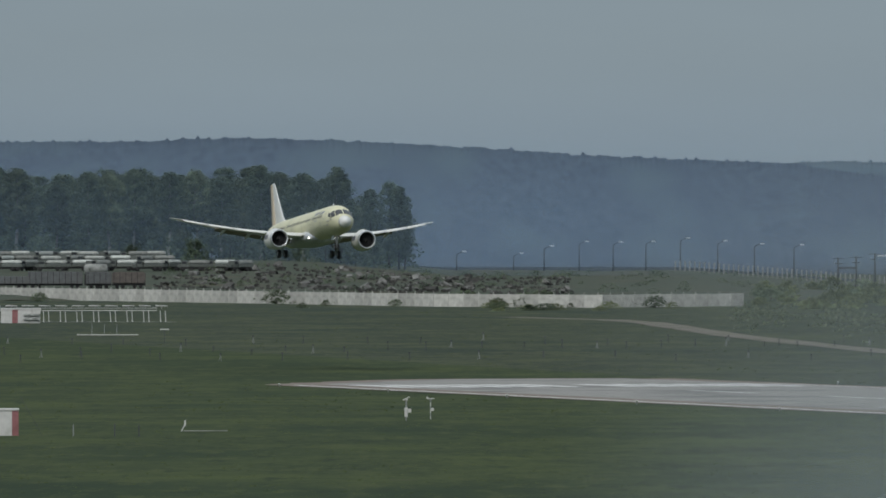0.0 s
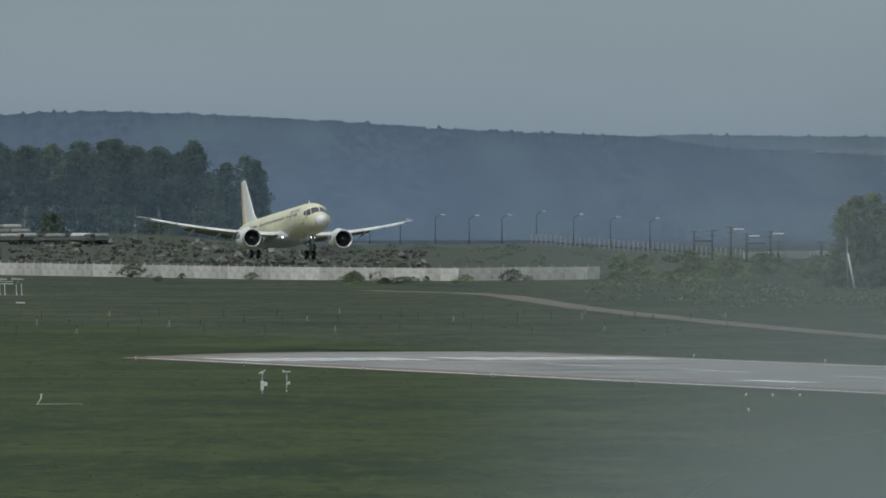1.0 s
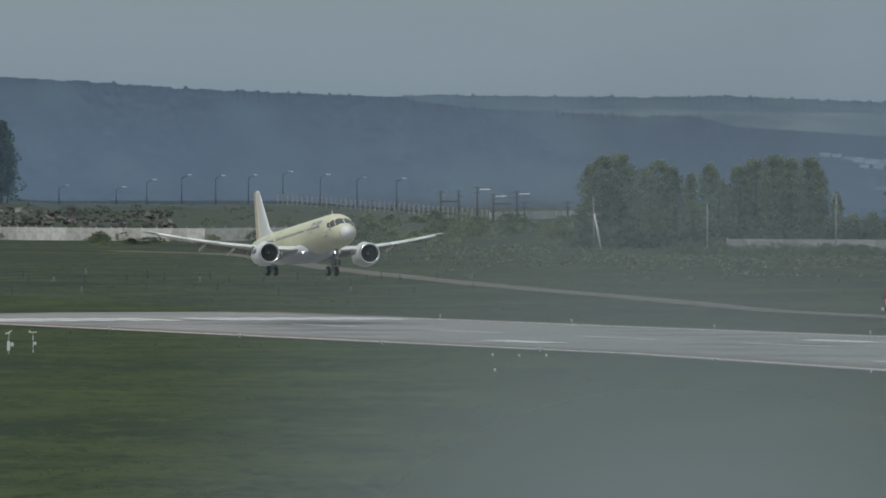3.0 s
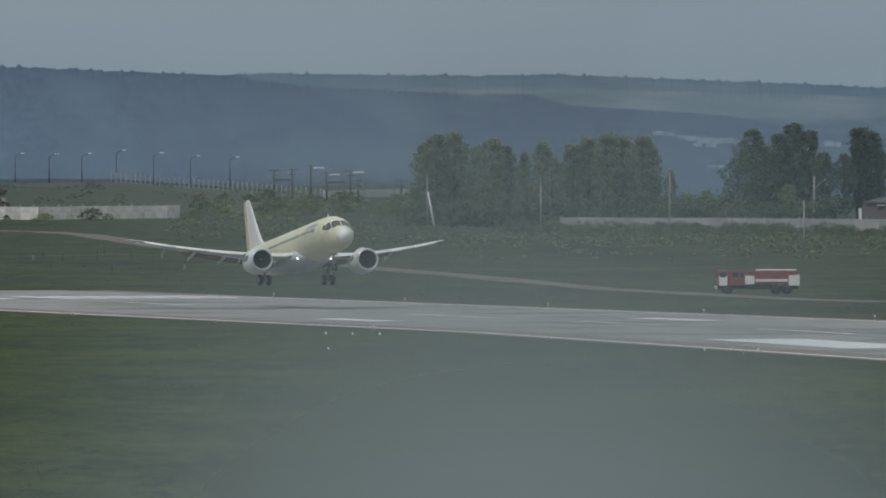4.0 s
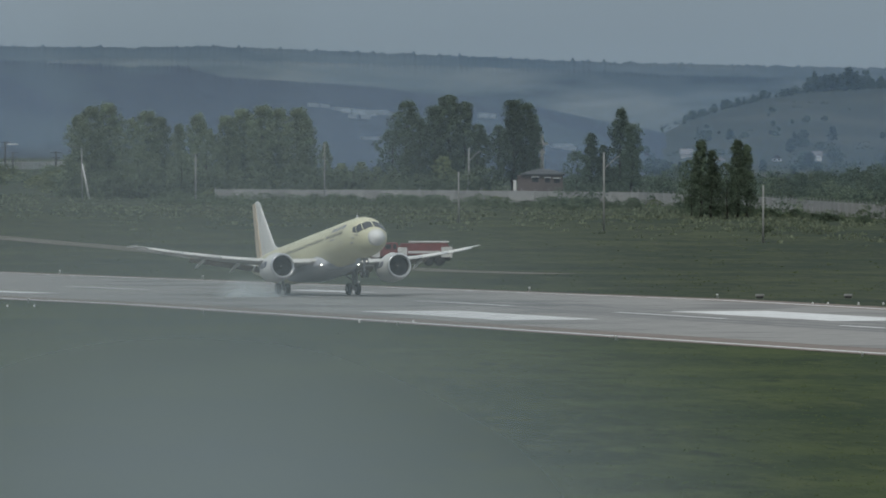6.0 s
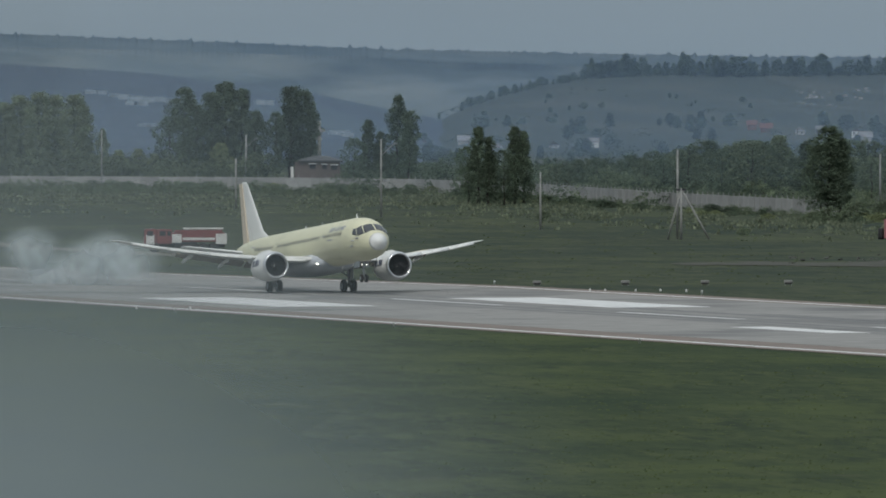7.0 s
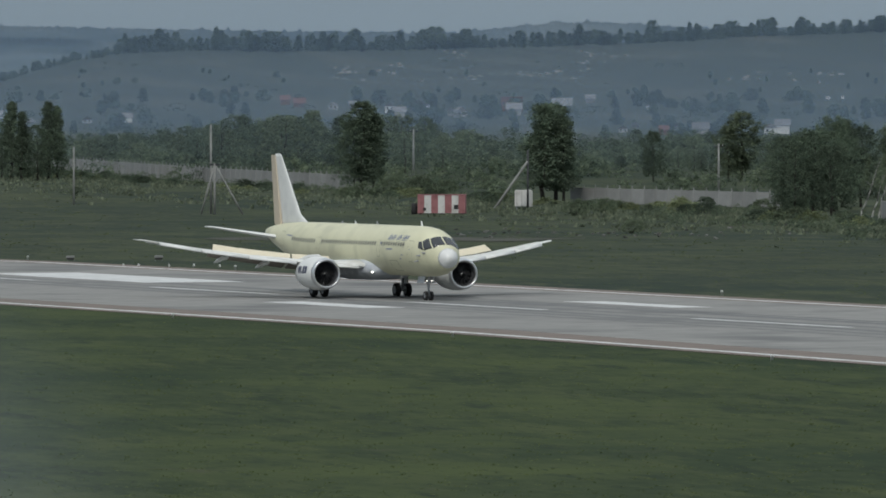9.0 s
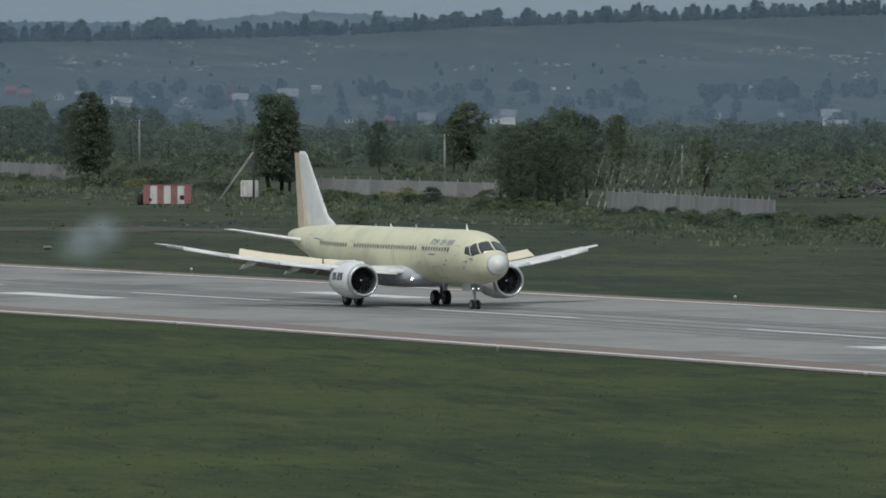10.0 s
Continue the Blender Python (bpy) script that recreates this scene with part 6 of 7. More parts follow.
for z in (2.15, 2.6):
    bm = bmesh.new()
    box(bm, 0.5, 338 * per, -0.06, 0.06, z - 0.07, z + 0.07)
    part("rail", bm, M_WHITE_PAINT, array, "long white rail")
bm = bmesh.new()
box(bm, -1, 372 * per, -0.5, 0.5, -0.2, 0.04)
part("footing", bm, M_POLE, array, "concrete footing strip")
cabin = thing("equipment_cabin", "small red and white equipment cabin by the aerial", "cabin", stand(field(36, 216)))
for i in range(7):
    bm = bmesh.new()
    x0 = -3.6 + i * 1.05
    box(bm, x0, x0 + 1.05, -1.1, 1.1, 0, 2.5)
    part("wall_panel", bm, M_DULL_RED if i == 2 else M_WHITE_PAINT, cabin, "faded red panel" if i == 2 else "white panel")
bm = bmesh.new()
box(bm, -3.7, 3.9, -1.2, 1.2, 2.5, 2.72, 0.03)
part("roof", bm, M_WHITE_PAINT, cabin)
for z in (0.5, 1.3):
    bm = bmesh.new()
    box(bm, 0.6, 3.7, -1.45, -1.1, z, z + 0.45, 0.1)
    part("pipe_box", bm, M_CANVAS, cabin)
bar = thing("light_bar", "low pale light bar on three short posts", "approach light", stand(field(190, 238)))
bm = bmesh.new()
box(bm, -5.2, 5.2, -0.08, 0.08, 0.05, 0.18)
part("beam", bm, M_WHITE_PAINT, bar)
for x in (-2.6, -0.5, 1.6):
    bm = bmesh.new()
    rod(bm, (x, 0.0, -0.05), (x, 0, 1.9), 0.05, 0.04, 6)
    part("post", bm, M_STAKE_PALE, bar)
tee = thing("light_tee", "pale lamp crossbar on a single thin mast", "approach light", stand(field(291, 252)))
bm = bmesh.new()
rod(bm, (0, 0, -0.05), (0, 0, 2.2), 0.05, 0.05, 6)
part("mast", bm, M_STAKE, tee)
bm = bmesh.new()
box(bm, -0.75, 0.75, -0.08, 0.08, 2.15, 2.32)
part("crossbar", bm, M_WHITE_PAINT, tee)

# weather instruments
p = field(720, 389)
ob = thing("weather_station", "white instrument case on a post with a vane", "weather station", stand(p))
for nm, args, mt in (("post", (-0.12, 0.0, -0.06, 0.06, -0.1, 1.9), M_STEEL), ("case", (-0.22, 0.08, -0.15, 0.15, 0.35, 1.25), M_WHITE_PAINT), ("side_case", (0.12, 0.42, -0.15, 0.15, 0.75, 1.15), M_WHITE_PAINT)):
    bm = bmesh.new()
    box(bm, *args, 0.03)
    part(nm, bm, mt, ob)
bm = bmesh.new()
rod(bm, (-0.35, 0, 1.95), (0.25, 0, 2.25), 0.05, 0.05, 6)
rod(bm, (-0.4, 0, 1.98), (0.1, 0, 2.0), 0.04, 0.04, 6)
rod(bm, (-0.06, 0, 1.7), (-0.02, 0, 2.1), 0.04, 0.04, 6)
part("vane", bm, M_WHITE_PAINT, ob, "pale wind vane")
ob = thing("anemometer_mast", "thin red and white mast with a crossbar", "weather station", stand(field(762, 386)))
for i in range(6):
    bm = bmesh.new()
    rod(bm, (0, 0, -0.1 + i * 0.34), (0, 0, 0.24 + i * 0.34), 0.045, 0.045, 8)
    part("mast_section", bm, M_WHITE_PAINT if i % 2 == 0 else M_STEEL, ob)
bm = bmesh.new()
box(bm, -0.38, 0.36, -0.04, 0.04, 1.92, 2.0)
rod(bm, (-0.36, 0, 1.95), (-0.3, 0, 2.12), 0.06, 0.06, 6)
part("crossbar", bm, M_WHITE_PAINT, ob)
bm = bmesh.new()
box(bm, 0.06, 0.32, -0.12, 0.12, 0.75, 1.05, 0.03)
part("junction_box", bm, M_WHITE_PAINT, ob)

# striped shelter, stakes and a bent marker in the near grass
p = field(9, 415)
ob = thing("striped_shelter", "white and red painted metal shelter", "shelter", stand(p))
for x0, x1, mt in ((-1.25, -0.75, M_RED), (-0.75, 0.62, M_WHITE_PAINT), (0.62, 1.2, M_DULL_RED)):
    bm = bmesh.new()
    box(bm, x0, x1, -0.9, 0.9, -0.05, 2.2)
    part("wall_panel", bm, mt, ob, "white panel" if mt is M_WHITE_PAINT else "red panel")
bm = bmesh.new()
box(bm, -1.3, 1.25, -0.98, 0.98, 2.2, 2.4, 0.05)
part("roof", bm, M_WHITE_PAINT, ob)
bm = bmesh.new()
rod(bm, (1.35, 0.4, 3.5), (3.3, -0.2, 0.0), 0.015, 0.015, 5)
part("guy_wire", bm, M_STAKE, ob, "dark guy wire")
for g, dip, h, mt in ((130, 416, 1.0, M_STAKE_PALE), (203, 417, 1.15, M_STAKE), (246, 417, 1.05, M_STAKE)):
    ob = thing("marker_stake", "short weathered marker stake in the grass", "stake", stand(field(g, dip)), "marker stakes")
    bm = bmesh.new()
    rod(bm, (0, 0, -0.1), (0, 0, h), 0.05, 0.04, 8)
    part("stake", bm, mt, ob)
ob = thing("cable_marker", "bent white cable marker with a pale hose", "marker", stand(field(326, 408)))
bm = bmesh.new()
rod(bm, (-0.3, 0, 0), (0.05, 0, 0.55), 0.04, 0.04, 6)
rod(bm, (0.05, 0, 0.5), (0.1, 0, 1.0), 0.08, 0.08, 8)
part("stem", bm, M_WHITE_PAINT, ob)
bm = bmesh.new()
rod(bm, (-0.2, 0, 0.05), (3.9, 0.3, 0.05), 0.045, 0.045, 6)
part("hose", bm, M_POLE, ob)


# ---- yard behind the far wall ----
def cargo_truck(p, turn, canvas, seed):
    rr = random.Random(seed)
    ob = thing("cargo_truck", "olive army truck with a pale canvas cover", "truck", stand(p, turn), "parked army trucks")
    for nm, args, mt, bev in (("chassis", (-3.6, 3.4, -0.9, 0.9, 0.6, 1.05), M_BLACKISH, 0.05), ("cab", (-3.6, -2.0, -1.15, 1.15, 1.0, 2.7), M_OLIVE, 0.15), ("bonnet", (-4.6, -3.5, -0.85, 0.85, 0.9, 1.75), M_OLIVE, 0.15), ("cargo_bed", (-1.8, 3.6, -1.25, 1.25, 1.1, 1.9), M_OLIVE, 0.05)):
        bm = bmesh.new()
        box(bm, *args, bev)
        part(nm, bm, mt, ob)
    bm = bmesh.new()
    box(bm, -1.8, 3.6, -1.25, 1.25, 1.9, 3.0 + rr.uniform(-0.2, 0.25), 0.3)
    part("canvas_cover", bm, canvas, ob, "pale canvas cover")
    bm = bmesh.new()
    box(bm, -3.5, -2.3, -1.2, -1.13, 1.9, 2.5, 0.02)
    part("window", bm, M_GLASS, ob)
    for x in (-3.3, 1.2, 2.5):
        for y in (-1.0, 1.0):
            bm = bmesh.new()
            spun(bm, [(-0.18, 0.05), (-0.2, 0.5), (-0.1, 0.58), (0.1, 0.58), (0.2, 0.5), (0.18, 0.05)], "y", 14, (x, y, 0.58))
            part("wheel", bm, M_TYRE, ob, "", True)
    return ob


src = None
for row, (d, z, g1, step) in enumerate(((2890, 0, 440, 42), (2950, 0, 320, 41), (3015, 0, 285, 40))):
    g = -330
    i = 0
    while g < g1:
        p = polar(g + (i % 3) * 4, d + (i % 2) * 4)
        p.z = bank(dist(p), g)
        if src is None:
            src = cargo_truck(p, 0, M_CANVAS, 1)
        else:
            copy_thing(src, stand(p, (i * 37 + row * 11) % 13 - 6 + (50 if (i + row) % 3 == 0 else 0)))
        g += step
        i += 1
# wagons and a tank car close behind the wall
for g, ln, h, mt, lab in ((-90, 12, 2.9, M_WAGON, "dark goods wagon behind the wall"), (8, 12, 2.9, M_WAGON, "dark goods wagon behind the wall"), (98, 13, 4.0, M_WAGON, "tall dark goods wagon behind the wall"), (175, 6, 3.9, M_WAGON, "short dark goods wagon behind the wall"), (228, 8, 3.9, M_RUST, "rust-brown covered wagon behind the wall")):
    p = polar(g, 2672, bank(2672))
    ob = thing("goods_wagon", lab, "wagon", stand(p), "goods wagons")
    bm = bmesh.new()
    box(bm, -ln / 2, ln / 2, -1.5, 1.5, 1.1, h, 0.25 if mt is M_RUST else 0.08)
    body = part("wagon_body", bm, mt, ob)
    for i in range(int(ln / 1.4)):
        x = -ln / 2 + 0.5 + i * 1.4
        bm = bmesh.new()
        box(bm, x - 0.06, x + 0.06, -1.58, -1.5, 1.1, h - 0.1)
        part("rib", bm, M_BLACKISH, body)
    bm = bmesh.new()
    box(bm, -ln / 2, ln / 2, -1.1, 1.1, 0.7, 1.1)
    part("underframe", bm, M_BLACKISH, ob)
    for x in (-ln / 2 + 1.2, -ln / 2 + 2.6, ln / 2 - 2.6, ln / 2 - 1.2):
        bm = bmesh.new()
        spun(bm, [(-1.0, 0.02), (-1.0, 0.46), (1.0, 0.46), (1.0, 0.02)], "y", 14, (x, 0, 0.46))
        part("wheel", bm, M_BLACKISH, ob, "", True)
ob = thing("tank_car", "pale grey cylindrical tank on a wagon", "wagon", stand(polar(170, 2715, bank(2715))), "goods wagons")
bm = bmesh.new()
spun(bm, [(-2.9, 0.1), (-2.75, 0.9), (-2.4, 1.25), (2.4, 1.25), (2.75, 0.9), (2.9, 0.1)], "x", 20, (0, 0, 3.9))
part("tank_shell", bm, M_CANVAS, ob, "pale grey tank shell", True)
bm = bmesh.new()
box(bm, -2.8, 2.8, -1.2, 1.2, 0.0, 2.7)
part("underframe", bm, M_BLACKISH, ob)


# rubble on the bank
def boulder_mesh(seed, slab):
    rr = random.Random(seed)
    bm = bmesh.new()
    bmesh.ops.create_cube(bm, size=1.0)
    bmesh.ops.subdivide_edges(bm, edges=bm.edges[:], cuts=1, use_grid_fill=True)
    for v in bm.verts:
        v.co *= rr.uniform(0.75, 1.15)
        v.co.x *= 1.6
        v.co.z *= 0.35 if slab else 0.8
    me = bpy.data.meshes.new("concrete_lump")
    bm.to_mesh(me)
    bm.free()
    me.materials.append(M_RUBBLE)
    return me


LUMPS = [boulder_mesh(i, i % 2 == 0) for i in range(8)]
M_SCRAP = surface("dark_scrap", (0.03, 0.032, 0.034), (0.09, 0.092, 0.094), 0.8, 0.8, stain=(0.2, 0.2, 0.2), stain_scale=0.4, vary=0.7)
SCRAP = [m.copy() for m in LUMPS]
for m in SCRAP:
    m.materials[0] = M_SCRAP
rng = random.Random(8)
for k in range(340):
    g = rng.choice((rng.uniform(285, 620), rng.uniform(620, 840), rng.uniform(300, 1010)))
    d = rng.uniform(2640, 2960)
    if noise.noise((g * 0.012, d * 0.02, 0)) < -0.12:
        continue
    p = polar(g, d, bank(d, g))
    s = rng.choice((0.45, 0.7, 1.0, 1.5)) * rng.uniform(0.7, 1.2)
    ob = new("rubble_lump", LUMPS[k % 8])
    ob.matrix_basis = Matrix.Translation(p + Vector((0, 0, s * 0.25))) @ pose(0, 0, 0, rng.uniform(-28, 28), rng.uniform(-35, 35), rng.uniform(0, 360)) @ Matrix.Diagonal((s, s, s, 1))
    tagged(ob, "broken concrete lump on the rubble bank", "rubble", "rubble on the bank")
spots = []
for k in range(900):
    g, d = rng.uniform(270, 1010), rng.uniform(2630, 2960)
    if noise.noise((g * 0.012, d * 0.02, 0)) > -0.2:
        spots.append((polar(g, d, bank(d, g)), rng.uniform(0.25, 0.8)))
outcrops("rubble", "small broken concrete and spoil on the bank", spots, M_RUBBLE, 5, 0.8)
# scrap heap and stones at the far right
for k in range(110):
    g = rng.uniform(4690, 4960)
    d = rng.uniform(1590, 1760)
    p = polar(g, d, -2.1)
    s = rng.choice((0.5, 0.8, 1.2)) * rng.uniform(0.7, 1.2)
    ob = new("scrap_lump", SCRAP[k % 8])
    ob.matrix_basis = Matrix.Translation(p + Vector((0, 0, s * 0.25))) @ pose(0, 0, 0, rng.uniform(-28, 28), rng.uniform(-35, 35), rng.uniform(0, 360)) @ Matrix.Diagonal((s, s, s, 1))
    tagged(ob, "piece of dark scrap in a heap", "scrap", "scrap heap")
for k in range(120):
    g = rng.uniform(3400, 4300)
    p = field(g, 326 + rng.gauss(6, 6) - (0 if g < 3900 else (g - 3900) * 0.01))
    s = rng.uniform(0.12, 0.38)
    ob = new("stone", LUMPS[k % 8])
    ob.matrix_basis = Matrix.Translation(p + Vector((0, 0, s * 0.2))) @ pose(0, 0, 0, rng.uniform(-20, 20), rng.uniform(-20, 20), rng.uniform(0, 360)) @ Matrix.Diagonal((s, s, s, 1))
    tagged(ob, "pale stone on the bare soil", "stone", "stones on the soil")


# ---- brick building and village ----
p = polar(2566, 2255, -2.1)
ob = thing("brick_building", "low red-brick building with a dark hipped roof", "building", stand(p))
bm = bmesh.new()
box(bm, -4.7, 4.4, -4, 4, -0.2, 4.7)
wallp = part("wall", bm, M_BRICK, ob, "red brick wall")
bm = bmesh.new()
box(bm, -4.0, 4.9, -4.6, 4.6, 4.7, 5.05, 0.05)
lofted(bm, [[Vector((-4.0 + k * 3.2, -4.6 + k * 3.6, z)), Vector((4.9 - k * 3.2, -4.6 + k * 3.6, z)), Vector((4.9 - k * 3.2, 4.6 - k * 3.6, z)), Vector((-4.0 + k * 3.2, 4.6 - k * 3.6, z))] for k, z in ((0, 5.05), (1, 6.0))])
part("roof", bm, M_ROOF, ob, "dark hipped roof")
for x, w, z in ((-1.1, 0.6, 3.9), (1.3, 0.45, 3.8), (3.2, 0.6, 3.7)):
    bm = bmesh.new()
    box(bm, x - w, x + w, -4.06, -3.96, z - 0.5, z + 0.4)
    part("window", bm, M_GLASS, wallp)
    bm = bmesh.new()
    box(bm, x - w - 0.2, x + w + 0.2, -4.5, -3.98, z + 0.42, z + 0.6)
    part("awning", bm, M_WHITE_PAINT, wallp, "white awning")
bm = bmesh.new()
box(bm, -5.5, -4.9, -4.2, -3.4, -0.2, 3.8)
part("porch_post", bm, M_WHITE_PAINT, ob)
ob = thing("radio_mast", "thin mast with platforms behind the brick building", "mast", stand(polar(2568, 2420, -2.1)))
bm = bmesh.new()
rod(bm, (0, 0, -0.3), (0, 0, 12.2), 0.5, 0.35, 8)
part("mast", bm, M_POLE, ob, "", True)
for z, w in ((9.9, 1.6), (8.1, 0.8)):
    bm = bmesh.new()
    rod(bm, (0, 0, z), (0, 0, z + 0.5), w, w * 0.8, 10)
    part("platform", bm, M_POLE, ob)


def house(p, w, h, wall, roof, turn, lab):
    ob = thing("village_house", lab, "house", stand(p, turn), "village houses")
    bm = bmesh.new()
    box(bm, -w / 2, w / 2, -w * 0.4, w * 0.4, -1.0, h)
    wl = part("wall", bm, wall, ob)
    bm = bmesh.new()
    lofted(bm, [[Vector((-w * 0.56, y, h - 0.1)), Vector((0, y, h + w * 0.36)), Vector((w * 0.56, y, h - 0.1))] for y in (-w * 0.48, w * 0.48)])
    part("roof", bm, roof, ob)
    for x in (-w * 0.25, w * 0.2):
        bm = bmesh.new()
        box(bm, x - w * 0.07, x + w * 0.07, -w * 0.41, -w * 0.395, h * 0.35, h * 0.75)
        part("window", bm, M_GLASS, wl)
    return ob


M_VILLAGE_WHITE = surface("whitewashed_wall", (0.50, 0.51, 0.50), (0.64, 0.65, 0.63), 0.5, 0.9)
M_PALE_ROOF = surface("pale_metal_roof", (0.12, 0.12, 0.125), (0.20, 0.20, 0.205), 0.5, 0.8, vary=0.6)
M_FAR_BRICK = surface("dull_brick_wall", (0.13, 0.075, 0.06), (0.18, 0.105, 0.085), 0.6, 0.9)
M_FAR_RED = surface("dull_red_roof", (0.13, 0.07, 0.06), (0.17, 0.09, 0.075), 0.6, 0.9)
rng = random.Random(17)
for x, y, w, h, kind, turn in ((105, 178, 4, 2, "p", 0), (20, 172, 5, 3, "r", 90), (45, 176, 6, 2.5, "r", 90), (140, 176, 4, 2, "g", 90), (205, 180, 4, 2.2, "w", 0), (222, 190, 6, 2, "p", 90), (258, 176, 4, 2.4, "g", 0), (270, 180, 3, 2.2, "w", 0), (330, 190, 4.5, 2.4, "p", 20), (313, 186, 3, 2, "g", 0), (425, 185, 7, 2.0, "p", 90), (510, 180, 9, 2.2, "g", 90), (560, 166, 5, 2, "g", 90), (618, 218, 3.4, 1.6, "p", 0), (640, 210, 3, 1.4, "g", 0), (665, 178, 3, 1.6, "w", 0), (690, 222, 4.2, 2, "r", 90), (715, 215, 3, 2, "p", 0), (755, 222, 7, 2.2, "p", 90), (790, 216, 3.5, 2, "g", 0), (878, 222, 4.4, 2.8, "w", 0), (900, 220, 6.4, 3.2, "w", 90), (950, 228, 3.4, 1.6, "p", 0), (980, 162, 2.2, 1.2, "w", 90), (1006, 160, 1.6, 1.2, "w", 90), (1172, 230, 2.8, 1.4, "p", 90), (1270, 212, 3, 1.5, "p", 90), (1265, 236, 5.5, 1.5, "g", 90), (1300, 236, 6.5, 2, "p", 90), (1382, 208, 3, 2, "p", 90), (1375, 240, 5, 1.2, "g", 90), (1470, 222, 7.5, 3.4, "w", 90), (1330, 158, 2, 1.2, "w", 90), (1490, 228, 5, 1.5, "p", 90), (-260, 200, 5, 2, "w", 90), (-490, 196, 6, 2, "p", 90), (-330, 202, 4, 1.6, "p", 0), (-560, 200, 5, 1.6, "w", 0), (-600, 205, 4, 1.6, "p", 90), (-430, 205, 4, 1.5, "w", 0)):
    p = hillside(3313.6 + x, -(y - 65.6))
    w, h = w * 0.66, h * 0.66
    house(p, w, h, {"p": M_HOUSE, "g": M_HOUSE_ROOF, "w": M_VILLAGE_WHITE, "r": M_FAR_BRICK}[kind], {"p": M_PALE_ROOF, "g": M_HOUSE_ROOF, "w": M_PALE_ROOF, "r": M_FAR_RED}[kind], turn, {"p": "small pale village house with a light roof", "g": "small grey village house in the haze", "w": "white village house in the haze", "r": "reddish village house in the haze"}[kind])
ob = thing("brick_block", "large dull red-brick house on the hillside", "house", stand(hillside(3313.6 + 421, -(176 - 65.6))))
bm = bmesh.new()
box(bm, -3.0, 3.0, -3, 3, -1, 3.0)
wl = part("wall", bm, M_FAR_BRICK, ob)
for i in range(5):
    bm = bmesh.new()
    box(bm, -2.5 + i * 1.1, -2.1 + i * 1.1, -3.05, -2.98, 1.3, 2.1)
    part("window", bm, M_GLASS, wl)
bm = bmesh.new()
box(bm, -3.1, 3.1, -3.2, 3.2, 3.0, 3.25)
part("roof", bm, M_FAR_RED, ob)


def ridge_place(g, el):
    """A place on the face of the blue ridge."""
    near = ridge_near(g)
    top = float(np.interp(g, [1823, 1930, 2000, 2193, 2400, 2493, 2620, 2720], [34, 34, 20, 10, -4, -14, -36, -56]))
    low = -(EYE + 2.2) / near * 19955 - 6
    k = min(1.0, max(0.0, (el - low) / (top - low))) ** (1 / 0.8)
    d = near + (4400 - near) * k
    p = polar(g, d)
    p.z = EYE + d * el / 19955
    return p


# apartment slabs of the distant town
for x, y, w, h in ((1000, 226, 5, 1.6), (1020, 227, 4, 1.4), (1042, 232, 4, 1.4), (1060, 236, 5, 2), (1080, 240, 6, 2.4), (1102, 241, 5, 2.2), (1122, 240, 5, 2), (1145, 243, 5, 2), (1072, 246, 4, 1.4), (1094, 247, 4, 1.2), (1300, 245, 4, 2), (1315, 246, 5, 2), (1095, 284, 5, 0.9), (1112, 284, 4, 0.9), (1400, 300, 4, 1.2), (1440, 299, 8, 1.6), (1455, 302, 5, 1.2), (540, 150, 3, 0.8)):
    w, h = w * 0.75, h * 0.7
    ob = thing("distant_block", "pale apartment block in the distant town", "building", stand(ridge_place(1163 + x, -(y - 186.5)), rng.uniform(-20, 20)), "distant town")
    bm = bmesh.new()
    # walls and roofs share the one haze-tinted colour
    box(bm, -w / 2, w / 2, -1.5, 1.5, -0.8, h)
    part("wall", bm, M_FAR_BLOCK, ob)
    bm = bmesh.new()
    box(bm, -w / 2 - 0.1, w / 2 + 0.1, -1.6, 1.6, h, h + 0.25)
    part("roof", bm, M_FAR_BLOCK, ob)


